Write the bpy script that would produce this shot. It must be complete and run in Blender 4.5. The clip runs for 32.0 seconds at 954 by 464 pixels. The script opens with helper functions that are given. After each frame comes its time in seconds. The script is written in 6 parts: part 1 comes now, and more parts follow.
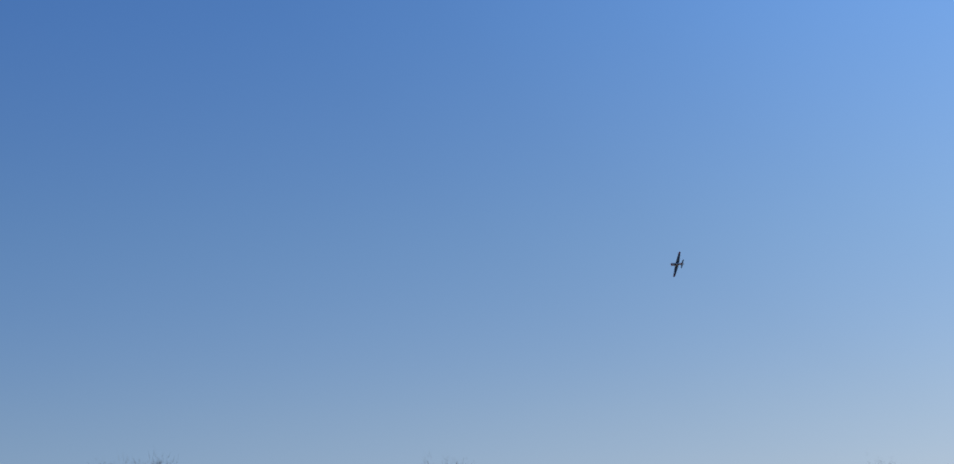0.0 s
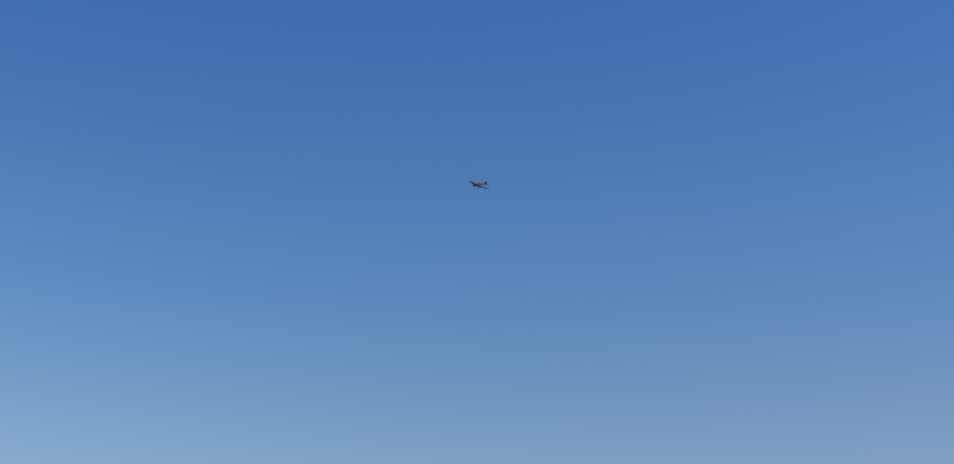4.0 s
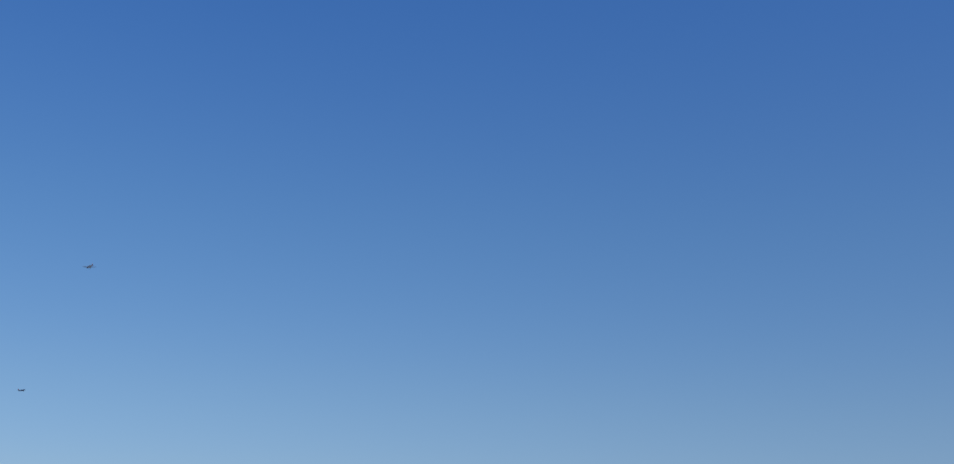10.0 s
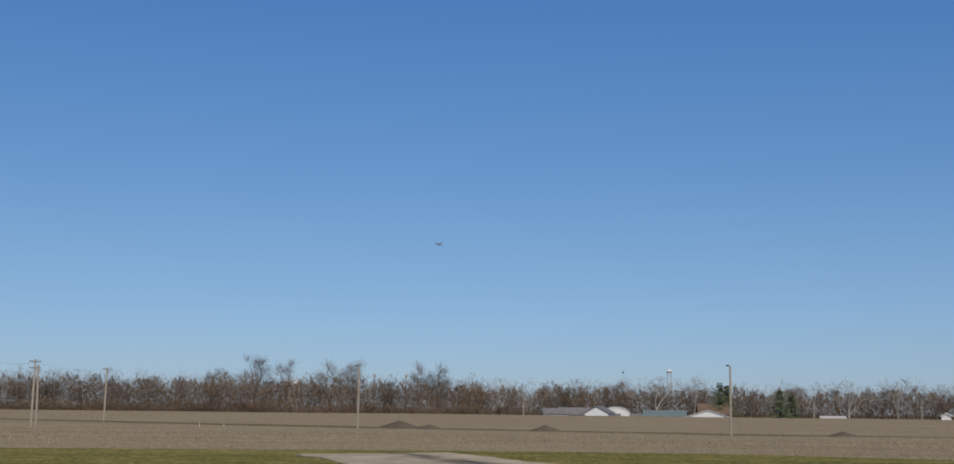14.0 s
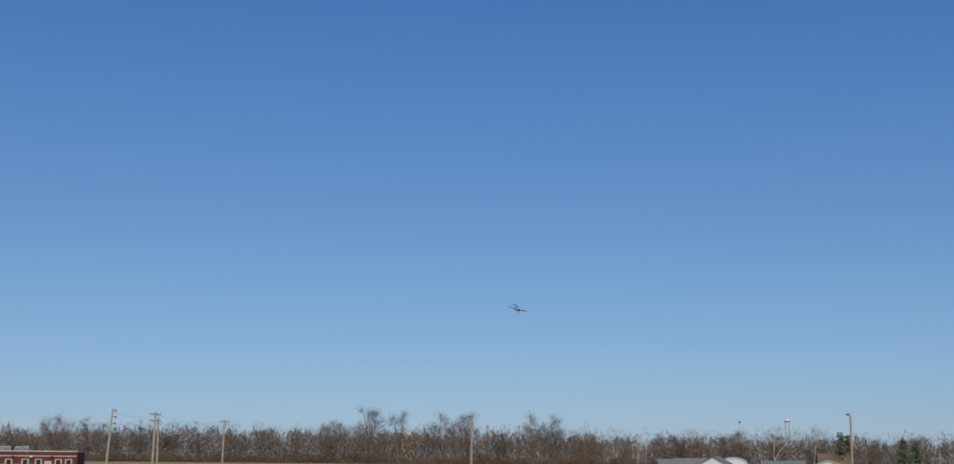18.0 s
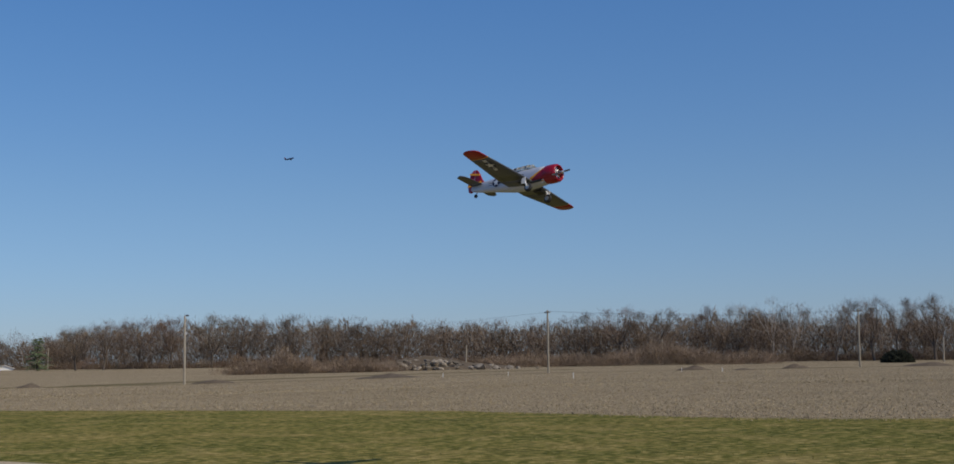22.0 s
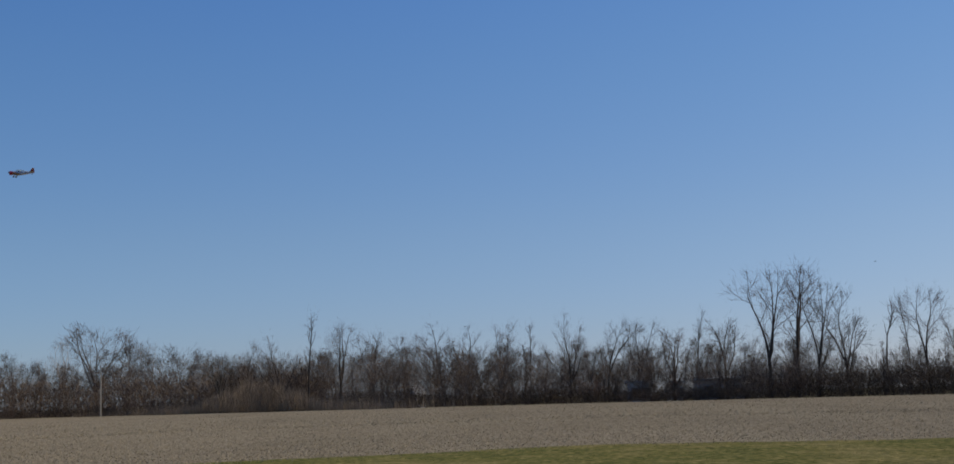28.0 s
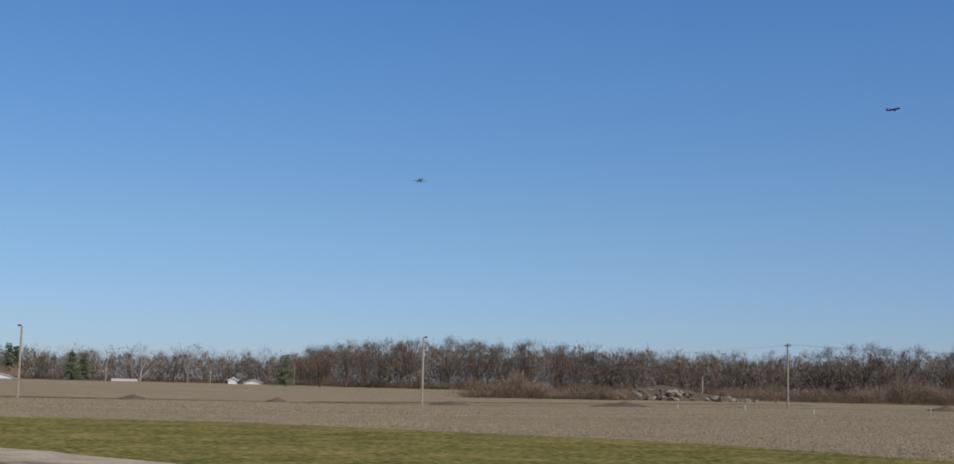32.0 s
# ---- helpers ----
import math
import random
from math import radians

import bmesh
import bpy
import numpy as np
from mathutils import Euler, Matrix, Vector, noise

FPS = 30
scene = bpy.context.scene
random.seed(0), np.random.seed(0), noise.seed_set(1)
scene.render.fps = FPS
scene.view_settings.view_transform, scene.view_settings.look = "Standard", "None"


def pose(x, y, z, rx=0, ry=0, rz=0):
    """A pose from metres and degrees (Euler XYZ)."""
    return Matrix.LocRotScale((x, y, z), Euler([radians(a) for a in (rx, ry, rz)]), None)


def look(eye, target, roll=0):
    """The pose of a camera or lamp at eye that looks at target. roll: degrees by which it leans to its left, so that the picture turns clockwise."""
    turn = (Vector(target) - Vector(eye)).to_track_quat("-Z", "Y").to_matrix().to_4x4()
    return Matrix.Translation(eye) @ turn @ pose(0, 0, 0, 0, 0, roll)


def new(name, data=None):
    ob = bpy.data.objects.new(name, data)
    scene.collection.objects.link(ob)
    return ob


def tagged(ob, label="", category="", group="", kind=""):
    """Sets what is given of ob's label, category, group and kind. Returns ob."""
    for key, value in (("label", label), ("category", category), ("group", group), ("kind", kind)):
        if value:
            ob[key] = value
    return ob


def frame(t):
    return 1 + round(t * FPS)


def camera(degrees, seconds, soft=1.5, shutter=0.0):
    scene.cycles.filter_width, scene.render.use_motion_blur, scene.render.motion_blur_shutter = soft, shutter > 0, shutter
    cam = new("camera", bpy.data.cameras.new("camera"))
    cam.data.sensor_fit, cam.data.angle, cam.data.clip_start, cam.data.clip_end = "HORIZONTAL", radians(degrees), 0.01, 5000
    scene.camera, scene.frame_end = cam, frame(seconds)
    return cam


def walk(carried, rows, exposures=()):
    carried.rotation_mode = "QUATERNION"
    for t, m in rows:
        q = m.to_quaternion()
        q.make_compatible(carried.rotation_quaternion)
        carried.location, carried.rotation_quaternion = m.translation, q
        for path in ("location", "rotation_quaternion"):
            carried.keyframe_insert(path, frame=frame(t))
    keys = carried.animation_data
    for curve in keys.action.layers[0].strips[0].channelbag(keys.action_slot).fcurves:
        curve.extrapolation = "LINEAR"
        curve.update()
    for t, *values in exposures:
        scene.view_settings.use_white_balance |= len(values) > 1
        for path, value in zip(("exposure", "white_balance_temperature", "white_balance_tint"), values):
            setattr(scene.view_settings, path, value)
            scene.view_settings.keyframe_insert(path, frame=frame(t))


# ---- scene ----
EYE = Vector((0.0, 0.0, 1.7))


def heading(az, el, roll):
    """Pose of the hand-held camera: compass turn, tilt and lean in degrees."""
    return pose(EYE.x, EYE.y, EYE.z, 90 + el, 0, -az) @ pose(0, 0, 0, 0, 0, roll)


cam = camera(39.6, 32.0, soft=1.6, shutter=0.0)
PATH = [
    (0, 114.04, 14.84, -1.30),
    (0.5, 112.22, 14.39, -1.19),
    (1, 106.51, 14.11, -0.30),
    (1.2, 102.79, 13.81, -0.12),
    (1.5, 96.63, 13.06, -0.32),
    (1.7, 92.13, 12.38, 0.37),
    (2, 85.98, 12.74, 1.16),
    (2.2, 82.71, 13.05, 1.80),
    (2.4, 80.08, 13.07, 2.00),
    (2.6, 77.76, 13.90, 1.98),
    (3, 69.80, 14.20, 1.95),
    (3.5, 60.87, 14.30, 1.90),
    (5.5, 47.35, 14.80, 1.90),
    (6, 47.38, 14.80, 1.90),
    (6.4, 43.94, 15.00, 1.90),
    (7, 37.65, 15.00, 1.90),
    (7.5, 37.18, 15.00, 1.90),
    (8, 37.24, 15.00, 1.90),
    (8.5, 37.27, 15.00, 1.90),
    (9, 36.83, 14.50, 1.90),
    (9.4, 35.34, 13.60, 1.90),
    (9.8, 35.05, 13.95, 1.90),
    (10, 33.70, 14.22, 1.90),
    (10.2, 31.22, 14.01, 1.90),
    (10.6, 24.94, 13.58, 1.90),
    (11, 18.90, 11.74, 1.90),
    (11.2, 15.48, 10.22, 1.92),
    (11.5, 10.77, 8.18, 1.41),
    (12, 6.39, 7.66, 1.27),
    (12.5, 2.41, 7.75, 1.16),
    (13, -0.06, 7.54, 0.68),
    (13.5, -1.82, 7.59, 0.49),
    (14, -4.37, 7.66, 0.56),
    (14.5, -5.71, 7.67, 0.50),
    (15, -8.44, 7.69, 0.24),
    (15.4, -9.47, 8.38, 0.17),
    (15.5, -9.53, 8.76, 0.25),
    (17.5, -10.24, 9.47, 0.10),
    (18, -9.21, 9.78, 0.41),
    (18.5, -6.68, 9.54, 0.80),
    (19, -5.63, 9.52, 1.00),
    (19.5, -5.12, 9.55, 0.89),
    (20, -1.52, 8.45, 0.47),
    (20.5, 5.70, 5.71, -0.28),
    (21, 10.65, 3.43, -0.83),
    (21.2, 13.71, 3.87, -0.97),
    (21.5, 19.52, 4.65, -1.29),
    (22, 35.55, 5.46, -0.82),
    (22.2, 46.43, 6.71, -0.58),
    (22.5, 66.85, 7.79, 0.08),
    (22.7, 84.75, 7.73, 0.16),
    (23, 113.70, 7.81, 0.15),
    (23.1, 121.68, 7.72, -0.03),
    (23.2, 128.26, 7.74, -0.89),
    (23.3, 133.78, 7.63, -1.37),
    (23.5, 141.13, 8.18, -2.98),
    (23.6, 142.89, 8.88, -3.98),
    (24, 145.93, 9.46, -5.55),
    (24.4, 146.13, 8.83, -5.95),
    (24.5, 146.02, 8.71, -5.88),
    (26.5, 106.28, 8.10, -0.49),
    (27, 99.22, 8.35, -0.98),
    (27.5, 93.86, 9.31, -2.70),
    (28, 86.75, 7.13, -1.58),
    (28.5, 83.49, 6.73, -1.53),
    (29, 68.14, 5.95, -2.11),
    (29.4, 48.55, 5.40, -2.41),
    (29.5, 46.87, 5.45, -2.52),
    (30, 42.40, 6.16, -2.31),
    (30.5, 37.91, 6.93, -1.26),
    (31, 30.96, 6.96, -0.03),
    (31.5, 26.79, 6.75, 0.84),
    (32, 25.27, 6.58, 1.37),
]

EXPOSURES = [(0, -0.12), (1, -0.15), (2, -0.1), (3, 0.1), (6, 0.12), (9, 0.08), (11, 0.1), (12, 0.14), (13, 0.04), (15, 0.0), (19, 0.0), (22, 0.04), (22.5, 0.1), (23, 0.05), (23.5, -0.25), (24, -0.76), (24.5, -0.8), (26.5, -0.1), (28, 0.06), (29, 0.28), (30, 0.34), (31, 0.32), (32, 0.2)]
walk(cam, [(t, heading(a, e, r)) for t, a, e, r in PATH], exposures=EXPOSURES)

# ---- light ----
SUN_AZ, SUN_EL = 166.0, 44.0
world = bpy.data.worlds.new("world")
scene.world = world
world.use_nodes = True
wn = world.node_tree
sky = wn.nodes.new("ShaderNodeTexSky")
sky.sky_type = "NISHITA"
sky.sun_disc = False
sky.sun_elevation = radians(SUN_EL)
sky.sun_rotation = radians(SUN_AZ)
sky.altitude = 200
sky.air_density, sky.dust_density, sky.ozone_density = 1.0, 0.15, 3.0
wn.nodes["Background"].inputs["Strength"].default_value = 0.062
# white balance of the sky: paler and brighter in the haze on the sun's side, greyer towards the horizon
wcoord = wn.nodes.new("ShaderNodeTexCoord")
wdot = wn.nodes.new("ShaderNodeVectorMath")
wdot.operation = "DOT_PRODUCT"
wdot.inputs[1].default_value = (math.sin(radians(SUN_AZ)) * math.cos(radians(SUN_EL)), math.cos(radians(SUN_AZ)) * math.cos(radians(SUN_EL)), math.sin(radians(SUN_EL)))
wsep = wn.nodes.new("ShaderNodeSeparateXYZ")
wn.links.new(wcoord.outputs["Generated"], wdot.inputs[0])
wn.links.new(wcoord.outputs["Generated"], wsep.inputs[0])


def sky_ramp(value, lo, hi, stops):
    r = wn.nodes.new("ShaderNodeMapRange")
    r.inputs["From Min"].default_value, r.inputs["From Max"].default_value = lo, hi
    wn.links.new(value, r.inputs["Value"])
    c = wn.nodes.new("ShaderNodeValToRGB")
    c.color_ramp.interpolation = "LINEAR"
    fine = np.linspace(0, 1, 241)
    curve = [np.convolve(np.pad(np.interp(fine, [p for p, _ in stops], [q[k] for _, q in stops]), 24, mode="edge"), np.hanning(49) / np.hanning(49).sum(), "valid") for k in range(3)]
    steps = 24
    while len(c.color_ramp.elements) < steps + 1:
        c.color_ramp.elements.new(0.5)
    for i, e in enumerate(c.color_ramp.elements):
        e.position, e.color = i / steps, (*(float(v[i * 240 // steps]) for v in curve), 1)
    wn.links.new(r.outputs["Result"], c.inputs["Fac"])
    return c.outputs["Color"]


def sky_times(a, b):
    x = wn.nodes.new("ShaderNodeMix")
    x.data_type, x.blend_type = "RGBA", "MULTIPLY"
    x.inputs["Factor"].default_value = 1.0
    wn.links.new(a, x.inputs["A"])
    wn.links.new(b, x.inputs["B"])
    return x.outputs["Result"]


HAZE = sky_ramp(wdot.outputs["Value"], -0.7, 0.95, [(0.0, (0.765, 1.02, 1.28)), (0.3, (0.81, 1.05, 1.32)), (0.6, (1.02, 1.18, 1.42)), (0.84, (1.3, 1.29, 1.34)), (1.0, (2.35, 2.1, 1.95))])
LOW = sky_ramp(wsep.outputs["Z"], 0.0, 0.42, [(0.0, (0.80, 0.77, 0.98)), (0.28, (1.0, 0.94, 0.95)), (0.6, (0.92, 1.04, 1.10)), (1.0, (0.72, 1.05, 1.34))])
wn.links.new(sky_times(sky_times(sky.outputs["Color"], HAZE), LOW), wn.nodes["Background"].inputs["Color"])
sun = new("sun", bpy.data.lights.new("sun", "SUN"))
sun.data.energy, sun.data.angle, sun.data.color = 2.7, radians(0.53), (1.0, 0.87, 0.66)
sun.matrix_basis = look((math.sin(radians(SUN_AZ)) * 100, math.cos(radians(SUN_AZ)) * 100, 100 * math.tan(radians(SUN_EL))), (0, 0, 0))


# ---- materials ----
def mat(name, color, rough=0.7, metal=0.0, dark=0.75, light=1.2, scale=3.0, detail=40.0, bump=0.0, per="none", spread=0.25, coords="Object"):
    """Two-scale mottled surface around one base colour; per: 'object' or 'island' adds a random tone to each piece."""
    m = bpy.data.materials.new(name)
    m.use_nodes = True
    nt = m.node_tree
    bsdf = nt.nodes["Principled BSDF"]
    tc = nt.nodes.new("ShaderNodeTexCoord")
    big = nt.nodes.new("ShaderNodeTexNoise")
    big.inputs["Scale"].default_value, big.inputs["Detail"].default_value = scale, 4
    fine = nt.nodes.new("ShaderNodeTexNoise")
    fine.inputs["Scale"].default_value, fine.inputs["Detail"].default_value = detail, 3
    for n in (big, fine):
        nt.links.new(tc.outputs[coords], n.inputs["Vector"])
    add = nt.nodes.new("ShaderNodeMath")
    add.operation = "ADD"
    nt.links.new(big.outputs["Fac"], add.inputs[0])
    nt.links.new(fine.outputs["Fac"], add.inputs[1])
    rng = nt.nodes.new("ShaderNodeMapRange")
    rng.inputs["From Min"].default_value, rng.inputs["From Max"].default_value = 0.65, 1.35
    rng.inputs["To Min"].default_value, rng.inputs["To Max"].default_value = dark, light
    nt.links.new(add.outputs[0], rng.inputs["Value"])
    value = rng.outputs["Result"]
    if per != "none":
        src = nt.nodes.new("ShaderNodeObjectInfo" if per == "object" else "ShaderNodeNewGeometry")
        out = src.outputs["Random" if per == "object" else "Random Per Island"]
        r2 = nt.nodes.new("ShaderNodeMapRange")
        r2.inputs["To Min"].default_value, r2.inputs["To Max"].default_value = 1 - spread, 1 + spread
        nt.links.new(out, r2.inputs["Value"])
        mul = nt.nodes.new("ShaderNodeMath")
        mul.operation = "MULTIPLY"
        nt.links.new(value, mul.inputs[0])
        nt.links.new(r2.outputs["Result"], mul.inputs[1])
        value = mul.outputs[0]
    mix = nt.nodes.new("ShaderNodeVectorMath")
    mix.operation = "SCALE"
    mix.inputs[0].default_value = color
    nt.links.new(value, mix.inputs["Scale"])
    nt.links.new(mix.outputs["Vector"], bsdf.inputs["Base Color"])
    bsdf.inputs["Roughness"].default_value, bsdf.inputs["Metallic"].default_value = rough, metal
    bsdf.inputs["Specular IOR Level"].default_value = 0.08 if rough >= 0.85 else 0.5
    if bump:
        b = nt.nodes.new("ShaderNodeBump")
        b.inputs["Strength"].default_value, b.inputs["Distance"].default_value = bump, 0.02
        nt.links.new(fine.outputs["Fac"], b.inputs["Height"])
        nt.links.new(b.outputs["Normal"], bsdf.inputs["Normal"])
    return m


def glass(name, color=(0.8, 0.9, 0.95)):
    m = bpy.data.materials.new(name)
    m.use_nodes = True
    nt = m.node_tree
    b = nt.nodes["Principled BSDF"]
    b.inputs["Base Color"].default_value = (*color, 1)
    b.inputs["Roughness"].default_value = 0.05
    b.inputs["Transmission Weight"].default_value = 0.9
    b.inputs["IOR"].default_value = 1.1
    return m


M_BARK = mat("bark", (0.085, 0.069, 0.056), 0.9, dark=0.6, light=1.4, scale=1.2, detail=14, per="object", spread=0.3)
M_PALE_BARK = mat("pale_bark", (0.42, 0.38, 0.33), 0.9, dark=0.6, light=1.3, scale=0.8, detail=10, per="object", spread=0.2)
M_TWIG = mat("twig", (0.145, 0.109, 0.081), 0.9, dark=0.7, light=1.35, scale=0.3, detail=3, per="object", spread=0.25)
# paler than M_TWIG and M_BARK: brightness of the far woods put into colour
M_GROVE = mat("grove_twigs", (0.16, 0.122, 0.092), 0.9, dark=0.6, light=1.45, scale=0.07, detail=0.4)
M_BRIGHT_BARK = mat("bright_bark", (0.125, 0.101, 0.081), 0.9, dark=0.6, light=1.4, scale=0.1, detail=3)
M_RUSSET = mat("russet_twig", (0.19, 0.13, 0.09), 0.9, dark=0.7, light=1.35, scale=0.3, detail=3, per="object", spread=0.3)
M_PALE_TWIG = mat("pale_twig", (0.30, 0.265, 0.225), 0.9, dark=0.7, light=1.3, scale=0.3, detail=3, per="object", spread=0.2)
M_FAR = mat("far_thicket", (0.19, 0.138, 0.096), 0.95, dark=0.6, light=1.4, scale=0.05, detail=0.5, per="island", spread=0.45)
M_HAZE = mat("fine_twigs", (0.185, 0.137, 0.1), 0.95, dark=0.65, light=1.35, scale=0.05, detail=0.3, per="island", spread=0.3)
M_BRUSH = mat("brush", (0.11, 0.082, 0.06), 0.95, dark=0.6, light=1.4, scale=0.06, detail=0.6, per="island", spread=0.5)
M_BUSH = mat("leafless_bush", (0.25, 0.185, 0.13), 0.95, dark=0.6, light=1.4, scale=0.12, detail=0.8, per="island", spread=0.35)
M_STRAW = mat("dry_stalks", (0.30, 0.225, 0.15), 0.9, dark=0.7, light=1.3, scale=0.1, detail=1, per="island", spread=0.4)
M_PINE = mat("conifer_needles", (0.09, 0.115, 0.05), 0.8, dark=0.6, light=1.5, scale=0.8, detail=5, per="island", spread=0.4)
M_IVY = mat("dark_bush", (0.022, 0.024, 0.016), 0.9, dark=0.6, light=1.5, scale=0.8, detail=5, per="island", spread=0.5)


def tinted(m, tones):
    """Gives every tree of one kind its own hue out of a few bark and bud colours."""
    nt = m.node_tree
    scale = next(n for n in nt.nodes if n.type == "VECT_MATH")
    info = nt.nodes.new("ShaderNodeObjectInfo")
    again = nt.nodes.new("ShaderNodeMath")
    again.operation = "MULTIPLY_ADD"
    again.inputs[1].default_value, again.inputs[2].default_value = 37.0, 0.3
    part_of = nt.nodes.new("ShaderNodeMath")
    part_of.operation = "FRACT"
    ramp = nt.nodes.new("ShaderNodeValToRGB")
    while len(ramp.color_ramp.elements) < len(tones):
        ramp.color_ramp.elements.new(0.5)
    for i, (e, c) in enumerate(zip(ramp.color_ramp.elements, tones)):
        e.position, e.color = i / (len(tones) - 1), (*c, 1)
    nt.links.new(info.outputs["Random"], again.inputs[0])
    nt.links.new(again.outputs[0], part_of.inputs[0])
    nt.links.new(part_of.outputs[0], ramp.inputs["Fac"])
    nt.links.new(ramp.outputs["Color"], scale.inputs[0])


tinted(M_TWIG, ((0.138, 0.116, 0.098), (0.148, 0.105, 0.077), (0.142, 0.09, 0.067), (0.175, 0.138, 0.096), (0.108, 0.088, 0.073)))
tinted(M_RUSSET, ((0.20, 0.135, 0.088), (0.23, 0.165, 0.115), (0.165, 0.10, 0.072), (0.24, 0.185, 0.13)))
M_POLE = mat("weathered_pole", (0.37, 0.315, 0.24), 0.85, dark=0.75, light=1.2, scale=0.7, detail=12, per="object", spread=0.12)
M_STEEL = mat("dark_steel", (0.06, 0.06, 0.065), 0.5, 0.6, dark=0.8, light=1.2)
M_WIRE = mat("wire", (0.05, 0.05, 0.055), 0.5, 0.3)
M_SOIL = mat("bare_soil", (0.13, 0.102, 0.073), 0.95, dark=0.6, light=1.3, scale=0.8, detail=6, bump=0.6)
M_STONE = mat("broken_concrete", (0.25, 0.213, 0.168), 0.9, dark=0.6, light=1.25, scale=1.5, detail=8, per="object", spread=0.35)
M_SEAM = mat("tar_seam", (0.03, 0.028, 0.027), 0.6, dark=0.7, light=1.4, scale=2, detail=20)
M_STAIN = mat("dark_tarred_patch", (0.27, 0.225, 0.17), 0.85, dark=0.6, light=1.4, scale=0.8, detail=20)
M_WHITE = mat("white_paint", (0.78, 0.77, 0.74), 0.6, dark=0.88, light=1.05, scale=0.6, detail=6)
M_ROOF = mat("grey_shingle", (0.20, 0.19, 0.18), 0.85, dark=0.75, light=1.2, scale=0.5, detail=8)
M_BROWN_ROOF = mat("brown_roof", (0.17, 0.115, 0.08), 0.85, dark=0.75, light=1.2, scale=0.5, detail=8)
M_GREEN_ROOF = mat("green_metal_roof", (0.2, 0.24, 0.21), 0.5, 0.2, dark=0.8, light=1.2, scale=0.5, detail=8)
M_BRICK = mat("red_brick", (0.135, 0.045, 0.037), 0.85, dark=0.75, light=1.25, scale=0.8, detail=9)
M_TRIM = mat("limestone_trim", (0.55, 0.5, 0.44), 0.8, dark=0.85, light=1.1)
M_DARKGLASS = mat("dark_window", (0.02, 0.022, 0.025), 0.15, dark=0.8, light=1.2)
M_CONCRETE = mat("pale_concrete", (0.4, 0.34, 0.26), 0.9, dark=0.85, light=1.1, scale=0.3, detail=6)
M_GREY = mat("grey_metal", (0.42, 0.42, 0.41), 0.6, 0.2, dark=0.85, light=1.1)

# ---- ground shape ----
GRASS = [(-40, 62), (-25, 61), (-17, 59), (0, 59), (8, 60), (16, 56), (20, 52), (30, 46), (35, 43.5), (42, 39), (47, 36.6), (53, 36.4), (60, 37.3), (66, 39.5),
         (74, 40.5), (82, 42), (92, 45.5), (104, 45.5), (119, 54), (128, 58.5), (139, 63), (151, 69), (158, 66), (165, 63), (190, 66), (280, 80), (320, 62)]
EDGE = [(-40, 330, -0.15), (-25, 380, -0.15), (18, 400, -0.2), (22, 350, -0.22), (30, 330, -0.25), (45, 300, -0.3), (65, 285, -0.33), (71, 293, -0.335), (75, 245, -0.34), (85, 180, -0.35),
        (100, 168, -0.36), (130, 166, -0.38), (165, 172, -0.4), (200, 200, -0.4), (280, 260, -0.3), (320, 330, -0.15)]
POLE_RING = [(-40, 205, -1.0), (-24, 190, -1.0), (-9.4, 194, -1.05), (6.5, 175, -1.3), (23, 178, -1.2), (38.5, 191, -0.5), (51.5, 214, -0.45), (62.3, 235, -0.3),
             (75, 150, 0.35), (85, 120, 0.42), (92, 110, 0.55), (105, 115, 0.35), (130, 115, 0.35), (165, 120, 0.3), (200, 130, 0.2), (280, 180, 0), (320, 205, -1.0)]


def ring(table, az, k=1):
    """Linear look-up by compass angle."""
    az = (az + 40) % 360 - 40
    xs = [r[0] for r in table] + [320]
    ys = [r[k] for r in table] + [table[0][k]]
    return float(np.interp(az, xs, ys))


def ground_z(x, y):
    d = math.hypot(x, y)
    az = math.degrees(math.atan2(x, y))
    de, ee = ring(EDGE, az, 1), ring(EDGE, az, 2)
    ze = EYE.z + de * math.tan(radians(ee))
    dp, zp = ring(POLE_RING, az, 1), ring(POLE_RING, az, 2)
    a = (az + 40) % 360 - 40
    drop = float(np.interp(a, [-40, -20, -5, 12, 20, 30, 320], [0.6, 0.8, 3.2, 3.2, 1.5, 0.8, 0.6]))
    s = float(np.interp(d, [0, 45, dp * 0.82, dp, dp + 6, de, de + 45, 5000], [0, 0, 0.55 * zp, zp, zp, ze, ze - drop, ze - drop]))
    rough = 0.05 * noise.noise((x * 0.05, y * 0.05, 3)) * min(1, max(0, (d - 55) / 60))
    return s + rough


def at(az, d, dz=0.0):
    x, y = d * math.sin(radians(az)), d * math.cos(radians(az))
    return Vector((x, y, ground_z(x, y) + dz))


# ---- mesh helpers ----
def mesh_from(name, verts, faces, materials, smooth=False, slots=None):
    me = bpy.data.meshes.new(name)
    me.from_pydata([tuple(v) for v in verts], [], faces)
    for m in (materials if isinstance(materials, (list, tuple)) else [materials]):
        me.materials.append(m)
    if slots is not None:
        me.polygons.foreach_set("material_index", slots)
    if smooth:
        me.polygons.foreach_set("use_smooth", [True] * len(me.polygons))
    me.update()
    return me


